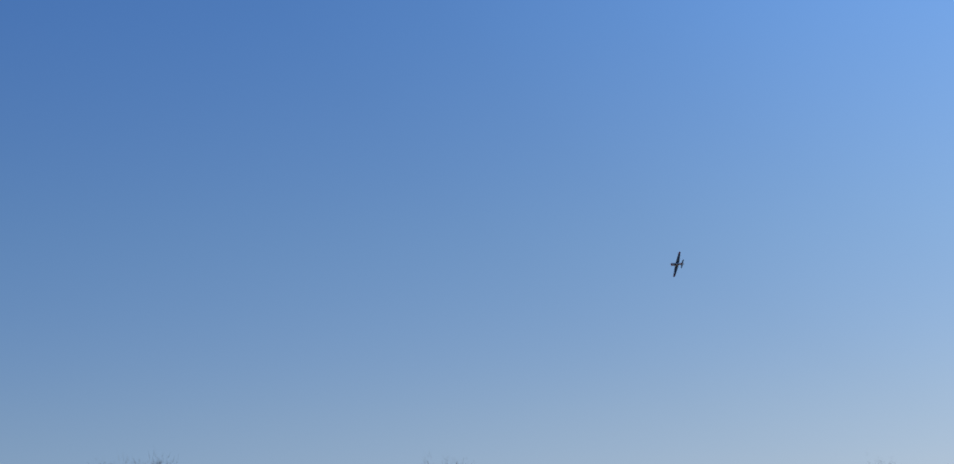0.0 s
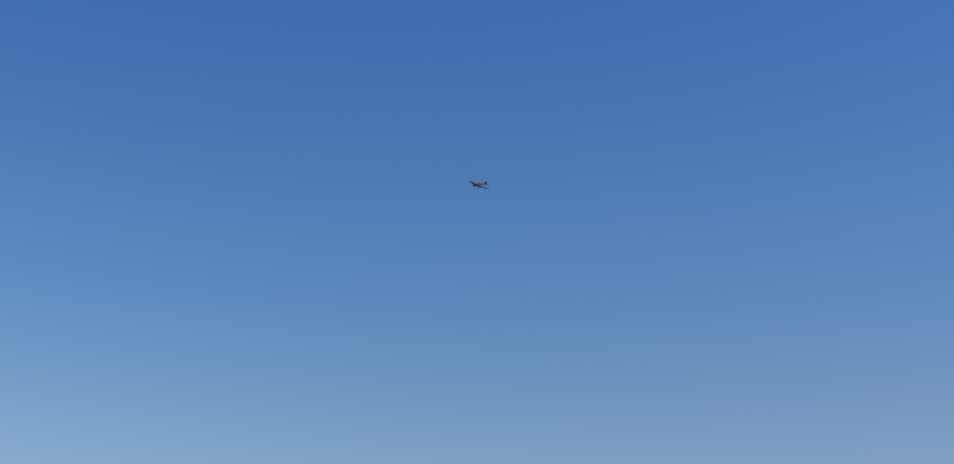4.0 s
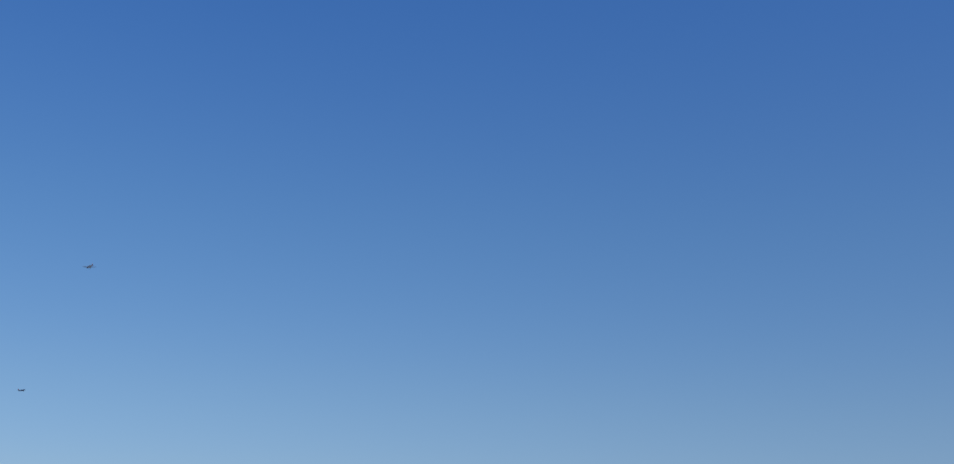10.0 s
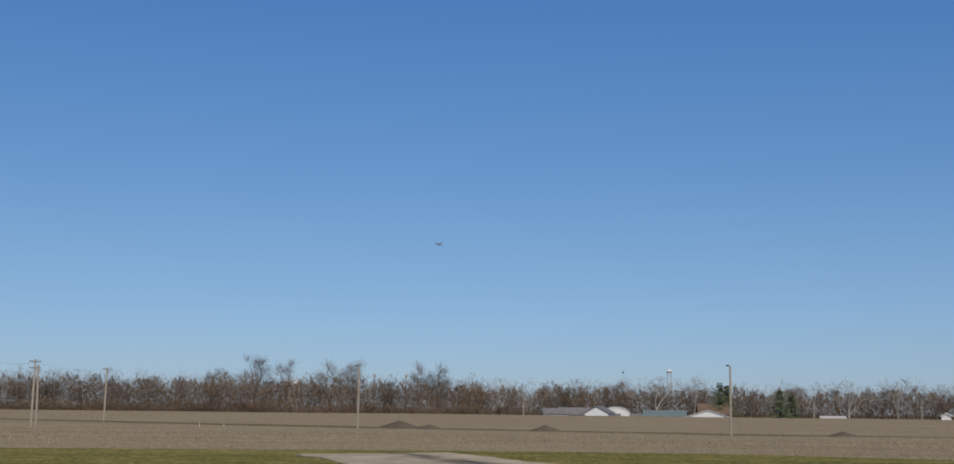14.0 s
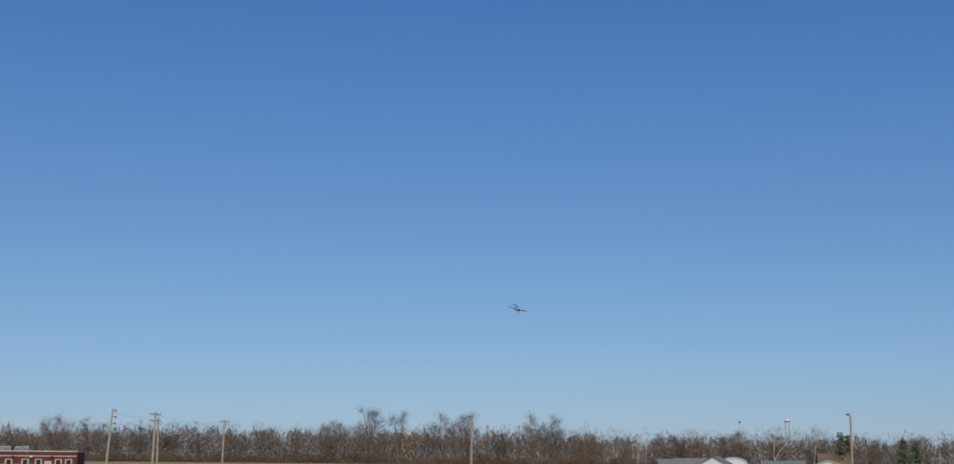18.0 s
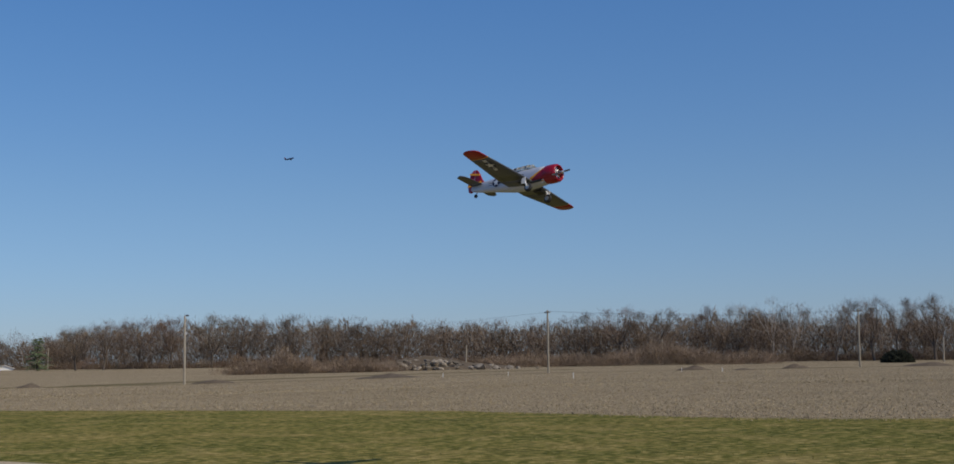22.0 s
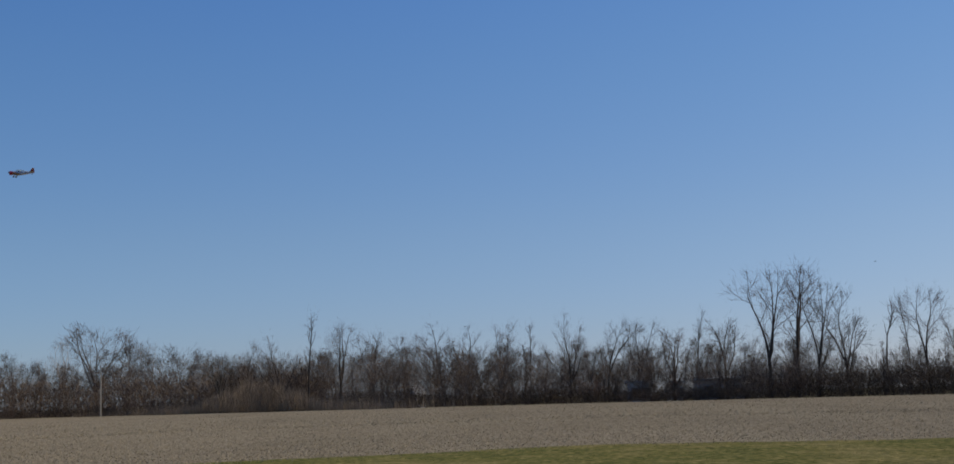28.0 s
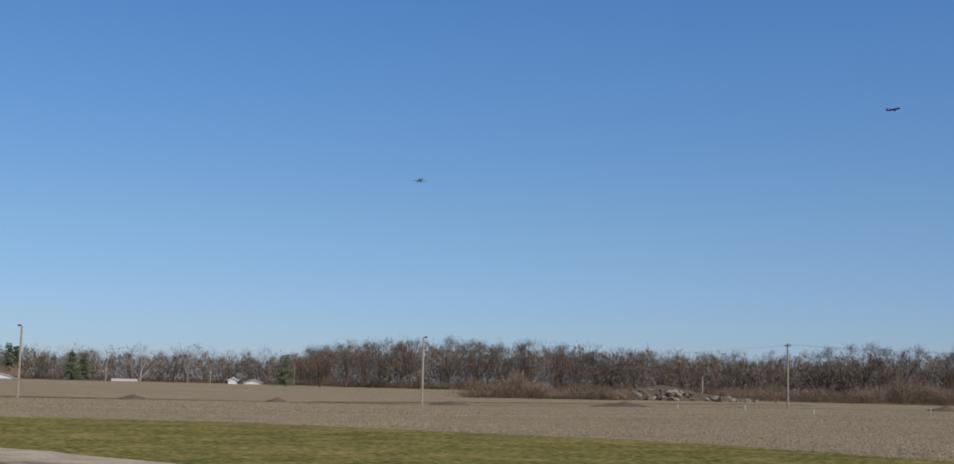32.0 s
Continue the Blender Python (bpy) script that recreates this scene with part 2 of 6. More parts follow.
def part(name, bm, material=None, parent=None, label="", smooth=False):
    """One bmesh (or ready mesh) linked as one object under a thing or part."""
    if isinstance(bm, bmesh.types.BMesh):
        me = bpy.data.meshes.new(name)
        bm.to_mesh(me)
        bm.free()
        for m in (material if isinstance(material, (list, tuple)) else [material]):
            me.materials.append(m)
        if smooth:
            me.polygons.foreach_set("use_smooth", [True] * len(me.polygons))
    else:
        me = bm
    ob = new(name, me)
    ob.parent = parent
    if label:
        tagged(ob, label)
    return ob


def empty(name, m=None):
    ob = new(name)
    ob.empty_display_size = 0.1
    if m is not None:
        ob.matrix_basis = m
    return ob


def box_bm(sx, sy, sz, cx=0, cy=0, cz=0, bevel=0.0, bm=None):
    fresh = bm is None
    bm = bm or bmesh.new()
    r = bmesh.ops.create_cube(bm, size=1, matrix=Matrix.Translation((cx, cy, cz)) @ Matrix.Diagonal((sx, sy, sz, 1)))
    if bevel and fresh:
        bmesh.ops.bevel(bm, geom=bm.edges[:], offset=bevel, segments=1, affect="EDGES")
    return bm


def tube(verts, faces, a, b, ra, rb, sides=6, caps=True):
    """Adds a tapered tube from a to b to vertex and face lists."""
    a, b = Vector(a), Vector(b)
    d = (b - a)
    if d.length < 1e-6:
        return
    d.normalize()
    u = d.orthogonal().normalized()
    v = d.cross(u)
    n = len(verts)
    for p, r in ((a, ra), (b, rb)):
        for i in range(sides):
            t = 2 * math.pi * i / sides
            verts.append(p + r * (math.cos(t) * u + math.sin(t) * v))
    for i in range(sides):
        j = (i + 1) % sides
        faces.append((n + i, n + j, n + sides + j, n + sides + i))
    if caps:
        faces.append(tuple(range(n + sides - 1, n - 1, -1)))
        faces.append(tuple(range(n + sides, n + 2 * sides)))


def loft(rings, cap=True):
    """Vertex and face lists of a skin over closed rings with equal counts."""
    verts, faces, k = [], [], len(rings[0])
    for r in rings:
        verts += [Vector(p) for p in r]
    for i in range(len(rings) - 1):
        for j in range(k):
            q = (j + 1) % k
            faces.append((i * k + j, i * k + q, (i + 1) * k + q, (i + 1) * k + j))
    if cap:
        faces.append(tuple(range(k - 1, -1, -1)))
        faces.append(tuple((len(rings) - 1) * k + j for j in range(k)))
    return verts, faces


def fixed(me):
    """Turns all faces outwards."""
    bm = bmesh.new()
    bm.from_mesh(me)
    bmesh.ops.recalc_face_normals(bm, faces=bm.faces[:])
    bm.to_mesh(me)
    bm.free()
    return me


# ---- ground ----
def ground_material():
    m = bpy.data.materials.new("field_and_grass")
    m.use_nodes = True
    nt = m.node_tree
    bsdf = nt.nodes["Principled BSDF"]
    bsdf.inputs["Roughness"].default_value = 0.95
    bsdf.inputs["Specular IOR Level"].default_value = 0.02
    bsdf.inputs["Diffuse Roughness"].default_value = 0.3
    tc = nt.nodes.new("ShaderNodeTexCoord")

    def noise_tex(scale, detail=5.0, stretch=None):
        n = nt.nodes.new("ShaderNodeTexNoise")
        n.inputs["Scale"].default_value, n.inputs["Detail"].default_value = scale, detail
        if stretch:
            mp = nt.nodes.new("ShaderNodeMapping")
            mp.inputs["Scale"].default_value = stretch
            mp.inputs["Rotation"].default_value = (0, 0, radians(20))
            nt.links.new(tc.outputs["Object"], mp.inputs["Vector"])
            nt.links.new(mp.outputs["Vector"], n.inputs["Vector"])
        else:
            nt.links.new(tc.outputs["Object"], n.inputs["Vector"])
        return n.outputs["Fac"]

    def ramp(fac, stops):
        r = nt.nodes.new("ShaderNodeValToRGB")
        while len(r.color_ramp.elements) < len(stops):
            r.color_ramp.elements.new(0.5)
        for e, (p, c) in zip(r.color_ramp.elements, stops):
            e.position, e.color = p, (*c, 1)
        nt.links.new(fac, r.inputs["Fac"])
        return r.outputs["Color"]

    def blend(fac, a, b, mode="MIX"):
        x = nt.nodes.new("ShaderNodeMix")
        x.data_type, x.blend_type = "RGBA", mode
        if isinstance(fac, float):
            x.inputs["Factor"].default_value = fac
        else:
            nt.links.new(fac, x.inputs["Factor"])
        nt.links.new(a, x.inputs["A"])
        nt.links.new(b, x.inputs["B"])
        return x.outputs["Result"]

    grass = ramp(noise_tex(0.11, 5, (0.7, 1.6, 1)), [(0.34, (0.059, 0.077, 0.013)), (0.46, (0.112, 0.118, 0.023)), (0.56, (0.189, 0.157, 0.043)), (0.68, (0.329, 0.248, 0.102))])
    grass = blend(0.5, grass, ramp(noise_tex(0.7, 8), [(0.38, (0.037, 0.050, 0.010)), (0.47, (0.107, 0.112, 0.023)), (0.54, (0.189, 0.156, 0.045)), (0.64, (0.403, 0.292, 0.122))]))
    grass = blend(0.5, grass, ramp(noise_tex(4.5, 8), [(0.38, (0.027, 0.035, 0.008)), (0.5, (0.122, 0.113, 0.031)), (0.62, (0.403, 0.308, 0.117))]))
    field = ramp(noise_tex(0.03, 5, (1, 3.4, 1)), [(0.3, (0.180, 0.138, 0.085)), (0.5, (0.248, 0.194, 0.120)), (0.7, (0.321, 0.258, 0.162))])
    field = blend(0.16, field, ramp(noise_tex(0.16, 4, (0.4, 1.6, 1)), [(0.35, (0.146, 0.127, 0.061)), (0.65, (0.350, 0.271, 0.171))]))
    field = blend(0.3, field, ramp(noise_tex(2.6, 8, (0.6, 1.3, 1)), [(0.42, (0.083, 0.060, 0.038)), (0.5, (0.224, 0.174, 0.107)), (0.6, (0.408, 0.333, 0.218))]))
    field = blend(0.4, field, ramp(noise_tex(7.0, 6), [(0.4, (0.058, 0.043, 0.026)), (0.5, (0.233, 0.182, 0.112)), (0.62, (0.544, 0.449, 0.306))]))
    dark = ramp(noise_tex(0.5, 5), [(0.3, (0.085, 0.072, 0.036)), (0.7, (0.16, 0.13, 0.07))])
    att = nt.nodes.new("ShaderNodeAttribute")
    att.attribute_name = "zone"
    sep = nt.nodes.new("ShaderNodeSeparateColor")
    nt.links.new(att.outputs["Color"], sep.inputs["Color"])

    def ragged(channel, amount, scale):
        add = nt.nodes.new("ShaderNodeMath")
        add.operation = "MULTIPLY_ADD"
        nt.links.new(noise_tex(scale, 6), add.inputs[0])
        add.inputs[1].default_value = amount
        nt.links.new(sep.outputs[channel], add.inputs[2])
        r = nt.nodes.new("ShaderNodeMapRange")
        r.inputs["From Min"].default_value, r.inputs["From Max"].default_value = 0.42 + amount / 2, 0.58 + amount / 2
        nt.links.new(add.outputs[0], r.inputs["Value"])
        return r.outputs["Result"]

    col = blend(ragged(0, 0.35, 0.5), field, grass)
    col = blend(ragged(1, 0.5, 0.25), col, dark)
    nt.links.new(col, bsdf.inputs["Base Color"])
    b = nt.nodes.new("ShaderNodeBump")
    b.inputs["Strength"].default_value, b.inputs["Distance"].default_value = 0.6, 0.08
    nt.links.new(noise_tex(5.0, 8), b.inputs["Height"])
    nt.links.new(b.outputs["Normal"], bsdf.inputs["Normal"])
    return m


def line_gap(x, y, a, b):
    """Distance of a point from the straight line through a and b."""
    dx, dy = b[0] - a[0], b[1] - a[1]
    return ((x - a[0]) * dy - (y - a[1]) * dx) / math.hypot(dx, dy)


POLE_A, POLE_U = (-31.7, 191.0), (264.0, 92.0)


def build_ground():
    azs = list(np.arange(-40, 176, 0.5)) + list(np.arange(176, 320, 3.0))
    ds = [0.0, 4, 8, 12, 16, 20, 24, 28] + list(np.arange(31, 82, 1.5)) + list(np.arange(84, 150, 4)) + list(np.arange(150, 320, 5)) + list(np.arange(325, 480, 9)) + [500, 560, 650, 800, 1000, 1400, 2000, 3000, 4600]
    verts, faces, zone = [], [], []
    for d in ds:
        for az in azs:
            x, y = d * math.sin(radians(az)), d * math.cos(radians(az))
            verts.append((x, y, ground_z(x, y)))
            g = ring(GRASS, az)
            wob = 1.2 * noise.noise((x * 0.12, y * 0.12, 0.7))
            grass = min(1, max(0, (g + wob - d) / 4 + 0.5))
            if d > 470:
                grass = 0.2
            a = (az + 40) % 360 - 40
            gap = line_gap(x, y, POLE_A, POLE_U)
            # flat ground: the dip by the poles is only a dark strip of colour
            dark_zone = 0.0
            if -30 < a < 62 and d > 120:
                dark_zone = max(0.0, 1 - abs(gap + 9) / (10 if a < 30 else 8)) * (1.0 if a < 30 else 0.85)
                if 18 < a < 40:
                    dark_zone = max(dark_zone, 0.8 * max(0.0, 1 - abs(d - (196 + 1.6 * (a - 23))) / 9))
            # same dark tone beyond the field edge
            if d > ring(EDGE, az) + 2:
                dark_zone = 0.9
            if 62 < a < 82 and 215 < d < 300:
                grass = 0.42
            zone.append((grass, dark_zone, 0, 1))
    n = len(azs)
    for i in range(len(ds) - 1):
        for j in range(n):
            q = (j + 1) % n
            a, b, c, e = i * n + j, i * n + q, (i + 1) * n + q, (i + 1) * n + j
            faces.append((a, e, c, b))
    me = mesh_from("ground", verts, faces, ground_material(), smooth=True)
    col = me.color_attributes.new("zone", "FLOAT_COLOR", "POINT")
    col.data.foreach_set("color", np.array(zone, dtype=np.float32).ravel())
    tagged(new("ground", me), "flat field of pale corn stubble with mown green grass in front", "ground", kind="structure")


build_ground()

# ---- runway ----
RUN_DIR = Vector((0.375, -0.927, 0)).normalized()
RUN_NOR = Vector((0.927, 0.375, 0)).normalized()
RUN_NEAR, RUN_WIDE = 8.95, 6.45


def on_run(s, w, z=0.0):
    """A place on the runway: s metres along it, w across from its near edge."""
    return RUN_NOR * (RUN_NEAR + w) + RUN_DIR * s + Vector((0, 0, z))


def runway_material():
    """Pale worn asphalt with pebbly grain and soft dark wear along the middle joint."""
    m = mat("worn_asphalt", (0.45, 0.365, 0.245), 0.9, dark=0.55, light=1.4, scale=0.6, detail=14, bump=0.6)
    nt = m.node_tree
    bsdf = nt.nodes["Principled BSDF"]
    base = bsdf.inputs["Base Color"].links[0].from_socket
    tc = nt.nodes.new("ShaderNodeTexCoord")

    def along(v):
        d = nt.nodes.new("ShaderNodeVectorMath")
        d.operation = "DOT_PRODUCT"
        d.inputs[1].default_value = v
        nt.links.new(tc.outputs["Object"], d.inputs[0])
        return d.outputs["Value"]

    def calc(op, a, b=None):
        n = nt.nodes.new("ShaderNodeMath")
        n.operation = op
        for i, v in enumerate((a, b)):
            if v is None:
                continue
            if isinstance(v, (int, float)):
                n.inputs[i].default_value = v
            else:
                nt.links.new(v, n.inputs[i])
        return n.outputs[0]

    def span(v, lo, hi, a=0.0, b=1.0):
        r = nt.nodes.new("ShaderNodeMapRange")
        r.interpolation_type = "SMOOTHSTEP"
        for k, x in (("From Min", lo), ("From Max", hi), ("To Min", a), ("To Max", b)):
            r.inputs[k].default_value = x
        nt.links.new(v, r.inputs["Value"])
        return r.outputs["Result"]

    s, w = along(RUN_DIR), calc("SUBTRACT", along(RUN_NOR), RUN_NEAR)
    xyz = nt.nodes.new("ShaderNodeCombineXYZ")
    nt.links.new(calc("MULTIPLY", s, 0.3), xyz.inputs[0])
    nt.links.new(calc("MULTIPLY", w, 0.9), xyz.inputs[1])
    n1 = nt.nodes.new("ShaderNodeTexNoise")
    n1.inputs["Scale"].default_value, n1.inputs["Detail"].default_value = 1.0, 6
    nt.links.new(xyz.outputs[0], n1.inputs["Vector"])
    band = span(calc("ABSOLUTE", calc("SUBTRACT", w, 4.05)), 0.15, 1.25, 1.0, 0.0)
    wear = calc("MULTIPLY", band, span(n1.outputs["Fac"], 0.36, 0.54))
    wear = calc("ADD", calc("MULTIPLY", wear, 0.55), calc("MULTIPLY", span(n1.outputs["Fac"], 0.5, 0.75), 0.2))
    tone = nt.nodes.new("ShaderNodeVectorMath")
    tone.operation = "SCALE"
    nt.links.new(base, tone.inputs[0])
    nt.links.new(calc("SUBTRACT", 1.0, wear), tone.inputs["Scale"])
    nt.links.new(tone.outputs["Vector"], bsdf.inputs["Base Color"])
    return m


M_ASPHALT = runway_material()


def build_runway():
    rng = random.Random(4)
    steps = [-51 + i * 1.5 for i in range(65)]
    verts, faces = [], []
    cols = 8
    for s in steps:
        for k in range(cols + 1):
            w = RUN_WIDE * k / cols
            j = rng.uniform(-0.2, 0.2) if k in (0, cols) else 0
            verts.append(on_run(s + (1.2 - 0.2 * k if s < -50.5 else 0), w + j, 0.018 + 0.006 * noise.noise((s * 0.3, w * 0.4, 1))))
    n = cols + 1
    for i in range(len(steps) - 1):
        for k in range(cols):
            a = i * n + k
            faces.append((a, a + 1, a + n + 1, a + n))
    rim = [i * n for i in range(len(steps))] + [(len(steps) - 1) * n + k for k in range(1, n)] + [i * n + cols for i in range(len(steps) - 2, -1, -1)] + [k for k in range(cols - 1, 0, -1)]
    base = len(verts)
    for i in rim:
        verts.append(Vector((verts[i].x, verts[i].y, -0.03)))
    for i in range(len(rim)):
        j = (i + 1) % len(rim)
        faces.append((rim[i], rim[j], base + j, base + i))
    me = fixed(mesh_from("runway", verts, faces, M_ASPHALT))
    run = tagged(new("runway", me), "narrow worn tan asphalt model-aircraft runway with dark tarred cracks", "runway", kind="structure")

    def seam(points, width, material, name="tar_seam", z=0.034):
        vs, fs = [], []
        for i, (s, w) in enumerate(points):
            p = on_run(s, w, z)
            q = on_run(*points[min(i + 1, len(points) - 1)], z) - on_run(*points[max(i - 1, 0)], z)
            side = Vector((-q.y, q.x, 0)).normalized() * width * rng.uniform(0.55, 1.3) / 2
            vs += [p + side, p - side]
        for i in range(len(points) - 1):
            fs.append((2 * i, 2 * i + 1, 2 * i + 3, 2 * i + 2))
        part(name, mesh_from(name, vs, fs, material), None, run)

    # joint along the middle, cross joints and worn tarred patches
    pts, w0 = [(-43.5, 4.4), (-41.2, 4.2), (-38, 3.85)], 3.6
    for i in range(106):
        w0 = min(3.62, max(3.25, w0 + rng.uniform(-0.07, 0.07)))
        pts.append((-36 + i * 0.78, w0))
    seam(pts, 0.085, M_SEAM)
    for s, wa, wb in ((-40, 1.0, 6.2), (-29.5, 0.4, 3.4), (-34.6, 3.5, 6.4), (-24.6, 0.2, 3.4), (-22, 3.4, 6.4), (-15.2, 0.1, 6.3), (-9.2, 3.4, 6.4), (-6.5, 0.1, 3.3), (1, 0.1, 6.4), (9, 0.1, 6.4), (17, 0.1, 6.4), (26, 0.1, 6.4), (35, 0.1, 6.4)):
        n = int((wb - wa) / 0.35)
        seam([(s + 0.12 * (wa + i * 0.35) + 0.1 * math.sin(i * 0.9 + s) + rng.uniform(-0.05, 0.05), wa + (wb - wa) * i / n) for i in range(n + 1)], 0.07, M_SEAM)
    seam([(-23.8 + i * 0.4, 2.2 + rng.uniform(-0.05, 0.05)) for i in range(6)], 0.05, M_SEAM)
    seam([(-18.1 + i * 0.52, 5.25 - i * 0.405) for i in range(10)], 0.055, M_STAIN, "dark_patch", 0.032)
    seam([(-11.6, 3.22), (-11.2, 3.25), (-10.7, 3.27)], 0.06, M_WHITE, "paint_mark", 0.037)
    # path that joins the runway
    vs, fs = [], []
    for i in range(20):
        x = -3.4 - i * 2.0
        vs += [(x, 32.9 + rng.uniform(-0.1, 0.1), 0.02), (x, 31.7 + rng.uniform(-0.1, 0.1), 0.02), (x, 32.9, -0.02), (x, 31.7, -0.02)]
        if i:
            a = 4 * i
            fs += [(a, a + 1, a - 3, a - 4), (a, a - 4, a - 2, a + 2), (a + 1, a + 3, a - 1, a - 3)]
    tagged(new("pavement_path", fixed(mesh_from("path", vs, fs, M_CONCRETE))), "pale dusty paved path that joins the runway", "path", kind="structure")


build_runway()


# ---- poles and wires ----
def pole(az, d, top, kind, lean=0.0, name="utility_pole", label="weathered wooden utility pole standing in the stubble field"):
    foot = at(az, d)
    root = empty(name, Matrix.Translation(foot))
    tagged(root, label, "pole", group="poles across the field")
    tip = Vector((lean * math.cos(radians(az)), -lean * math.sin(radians(az)), top))
    vs, fs = [], []
    cuts = 5
    for i in range(cuts):
        a, b = i / cuts, (i + 1) / cuts
        tube(vs, fs, tip * a - Vector((0, 0, 0.4 if i == 0 else 0)), tip * b, 0.17 - 0.055 * a, 0.17 - 0.055 * b, 10, caps=i in (0, cuts - 1))
    part("post", mesh_from("post", vs, fs, M_POLE), None, root)
    right = Vector((math.cos(radians(az)), -math.sin(radians(az)), 0))
    if kind == "lamp":
        turn_side = 1 if az > 20 else -1
        vs, fs = [], []
        tube(vs, fs, tip - Vector((0, 0, 0.15)), tip + right * 0.25 * turn_side + Vector((0, 0, 0.1)), 0.035, 0.03, 6)
        part("arm", mesh_from("arm", vs, fs, M_STEEL), None, root)
        bm = bmesh.new()
        bmesh.ops.create_uvsphere(bm, u_segments=10, v_segments=6, radius=0.2, matrix=Matrix.Translation(tip + right * 0.32 * turn_side + Vector((0, 0, 0.04))) @ Matrix.Diagonal((1.2, 0.8, 0.6, 1)))
        part("lamp_head", bm, M_STEEL, root)
        bm = box_bm(0.22, 0.18, 0.4, *(tip + right * 0.14 - Vector((0, 0, 2.3))), bevel=0.02)
        part("meter_box", bm, M_GREY, root)
    if kind == "bracket":
        for k in range(4):
            vs, fs = [], []
            z = -0.2 - 0.85 * k
            tube(vs, fs, tip + Vector((0, 0, z)), tip + right * 0.4 + Vector((0, 0, z + 0.05)), 0.04, 0.04, 6)
            tube(vs, fs, tip + right * 0.4 + Vector((0, 0, z - 0.12)), tip + right * 0.4 + Vector((0, 0, z + 0.16)), 0.11, 0.07, 8)
            part("insulator", mesh_from("insulator", vs, fs, M_STEEL), None, root)
    if kind in ("cross", "double"):
        turn = LINE_TURN
        for k in range(2 if kind == "double" else 1):
            bm = box_bm(2.3, 0.13, 0.13, bevel=0.015)
            arm = part("crossarm", bm, M_POLE, root)
            arm.matrix_basis = Matrix.Translation(tip - Vector((0, 0, 0.35 + 0.9 * k))) @ pose(0, 0, 0, 0, 0, turn)
            for s in (-1.05, -0.4, 0.4, 1.05):
                vs, fs = [], []
                tube(vs, fs, (s, 0, 0.06), (s, 0, 0.2), 0.035, 0.055, 6)
                part("insulator", mesh_from("insulator", vs, fs, M_STEEL), None, arm)
    return foot + tip


LINE_TURN = math.degrees(math.atan2(POLE_U[1] - POLE_A[1], POLE_U[0] - POLE_A[0])) + 90
TIPS = {}
for key, az, d, kind in (("A", -9.38, 194, "lamp"), ("B", 6.45, 175, "lamp"), ("C", 23.08, 178, "lamp"), ("D", 38.54, 191, "cross"), ("E", 51.52, 214, "cross"), ("F", 62.27, 247, "cross"), ("U", 70.82, 280, "cross")):
    TIPS[key] = pole(az, d, 9.0, kind)
TIPS["P1"] = pole(-24.59, 184, 9.0, "bracket", 0.62, label="leaning wooden pole with stacked insulators beside the brick building")
TIPS["P2"] = pole(-22.72, 196, 9.2, "double", 0.15)
TIPS["P2b"] = pole(-22.52, 189, 8.2, "none", -0.1)
TIPS["P3"] = pole(-19.88, 234, 9.0, "cross", 0.2)
for az, d, h in ((35.0, 262, 4.6), (43.4, 285, 5.3), (9.85, 345, 5.0), (14.1, 372, 5.0), (17.6, 372, 6.0), (-2.3, 380, 6.6), (-11.0, 395, 3.0), (66.3, 290, 4.5), (54.8, 262, 4.6)):
    pole(az, d, h, "none", 0.1, label="short grey wooden pole at the edge of the woods")


def wire(a, b, sag, r=0.012):
    vs, fs = [], []
    prev = None
    for i in range(9):
        t = i / 8
        p = a.lerp(b, t) - Vector((0, 0, sag * 4 * t * (1 - t)))
        if prev is not None:
            tube(vs, fs, prev, p, r, r, 4, caps=False)
        prev = p
    tagged(new("overhead_wire", mesh_from("wire", vs, fs, M_WIRE)), "thin dark overhead wire slung between two utility poles", "wire", group="overhead wires")


side = pose(0, 0, 0, 0, 0, LINE_TURN).to_3x3() @ Vector((1, 0, 0))
far_tip = TIPS["U"] + (TIPS["U"] - TIPS["F"]) * 1.0
TIPS["V"] = far_tip
for p, q in (("D", "E"), ("E", "F"), ("F", "U"), ("U", "V")):
    for s in (-1.05, 1.05):
        wire(TIPS[p] + side * s - Vector((0, 0, 0.15)), TIPS[q] + side * s - Vector((0, 0, 0.15)), 0.7)
pole(76.9, 320, 9.0, "cross")
wire(at(24, 330, 8.2), TIPS["D"] - Vector((0, 0, 0.3)), 1.0)
wire(TIPS["P2"] - Vector((0, 0, 0.4)), TIPS["P3"] - Vector((0, 0, 0.3)), 0.6)
wire(TIPS["P1"] - Vector((0, 0, 0.4)), TIPS["P2"] - Vector((0, 0, 0.4)), 0.5)


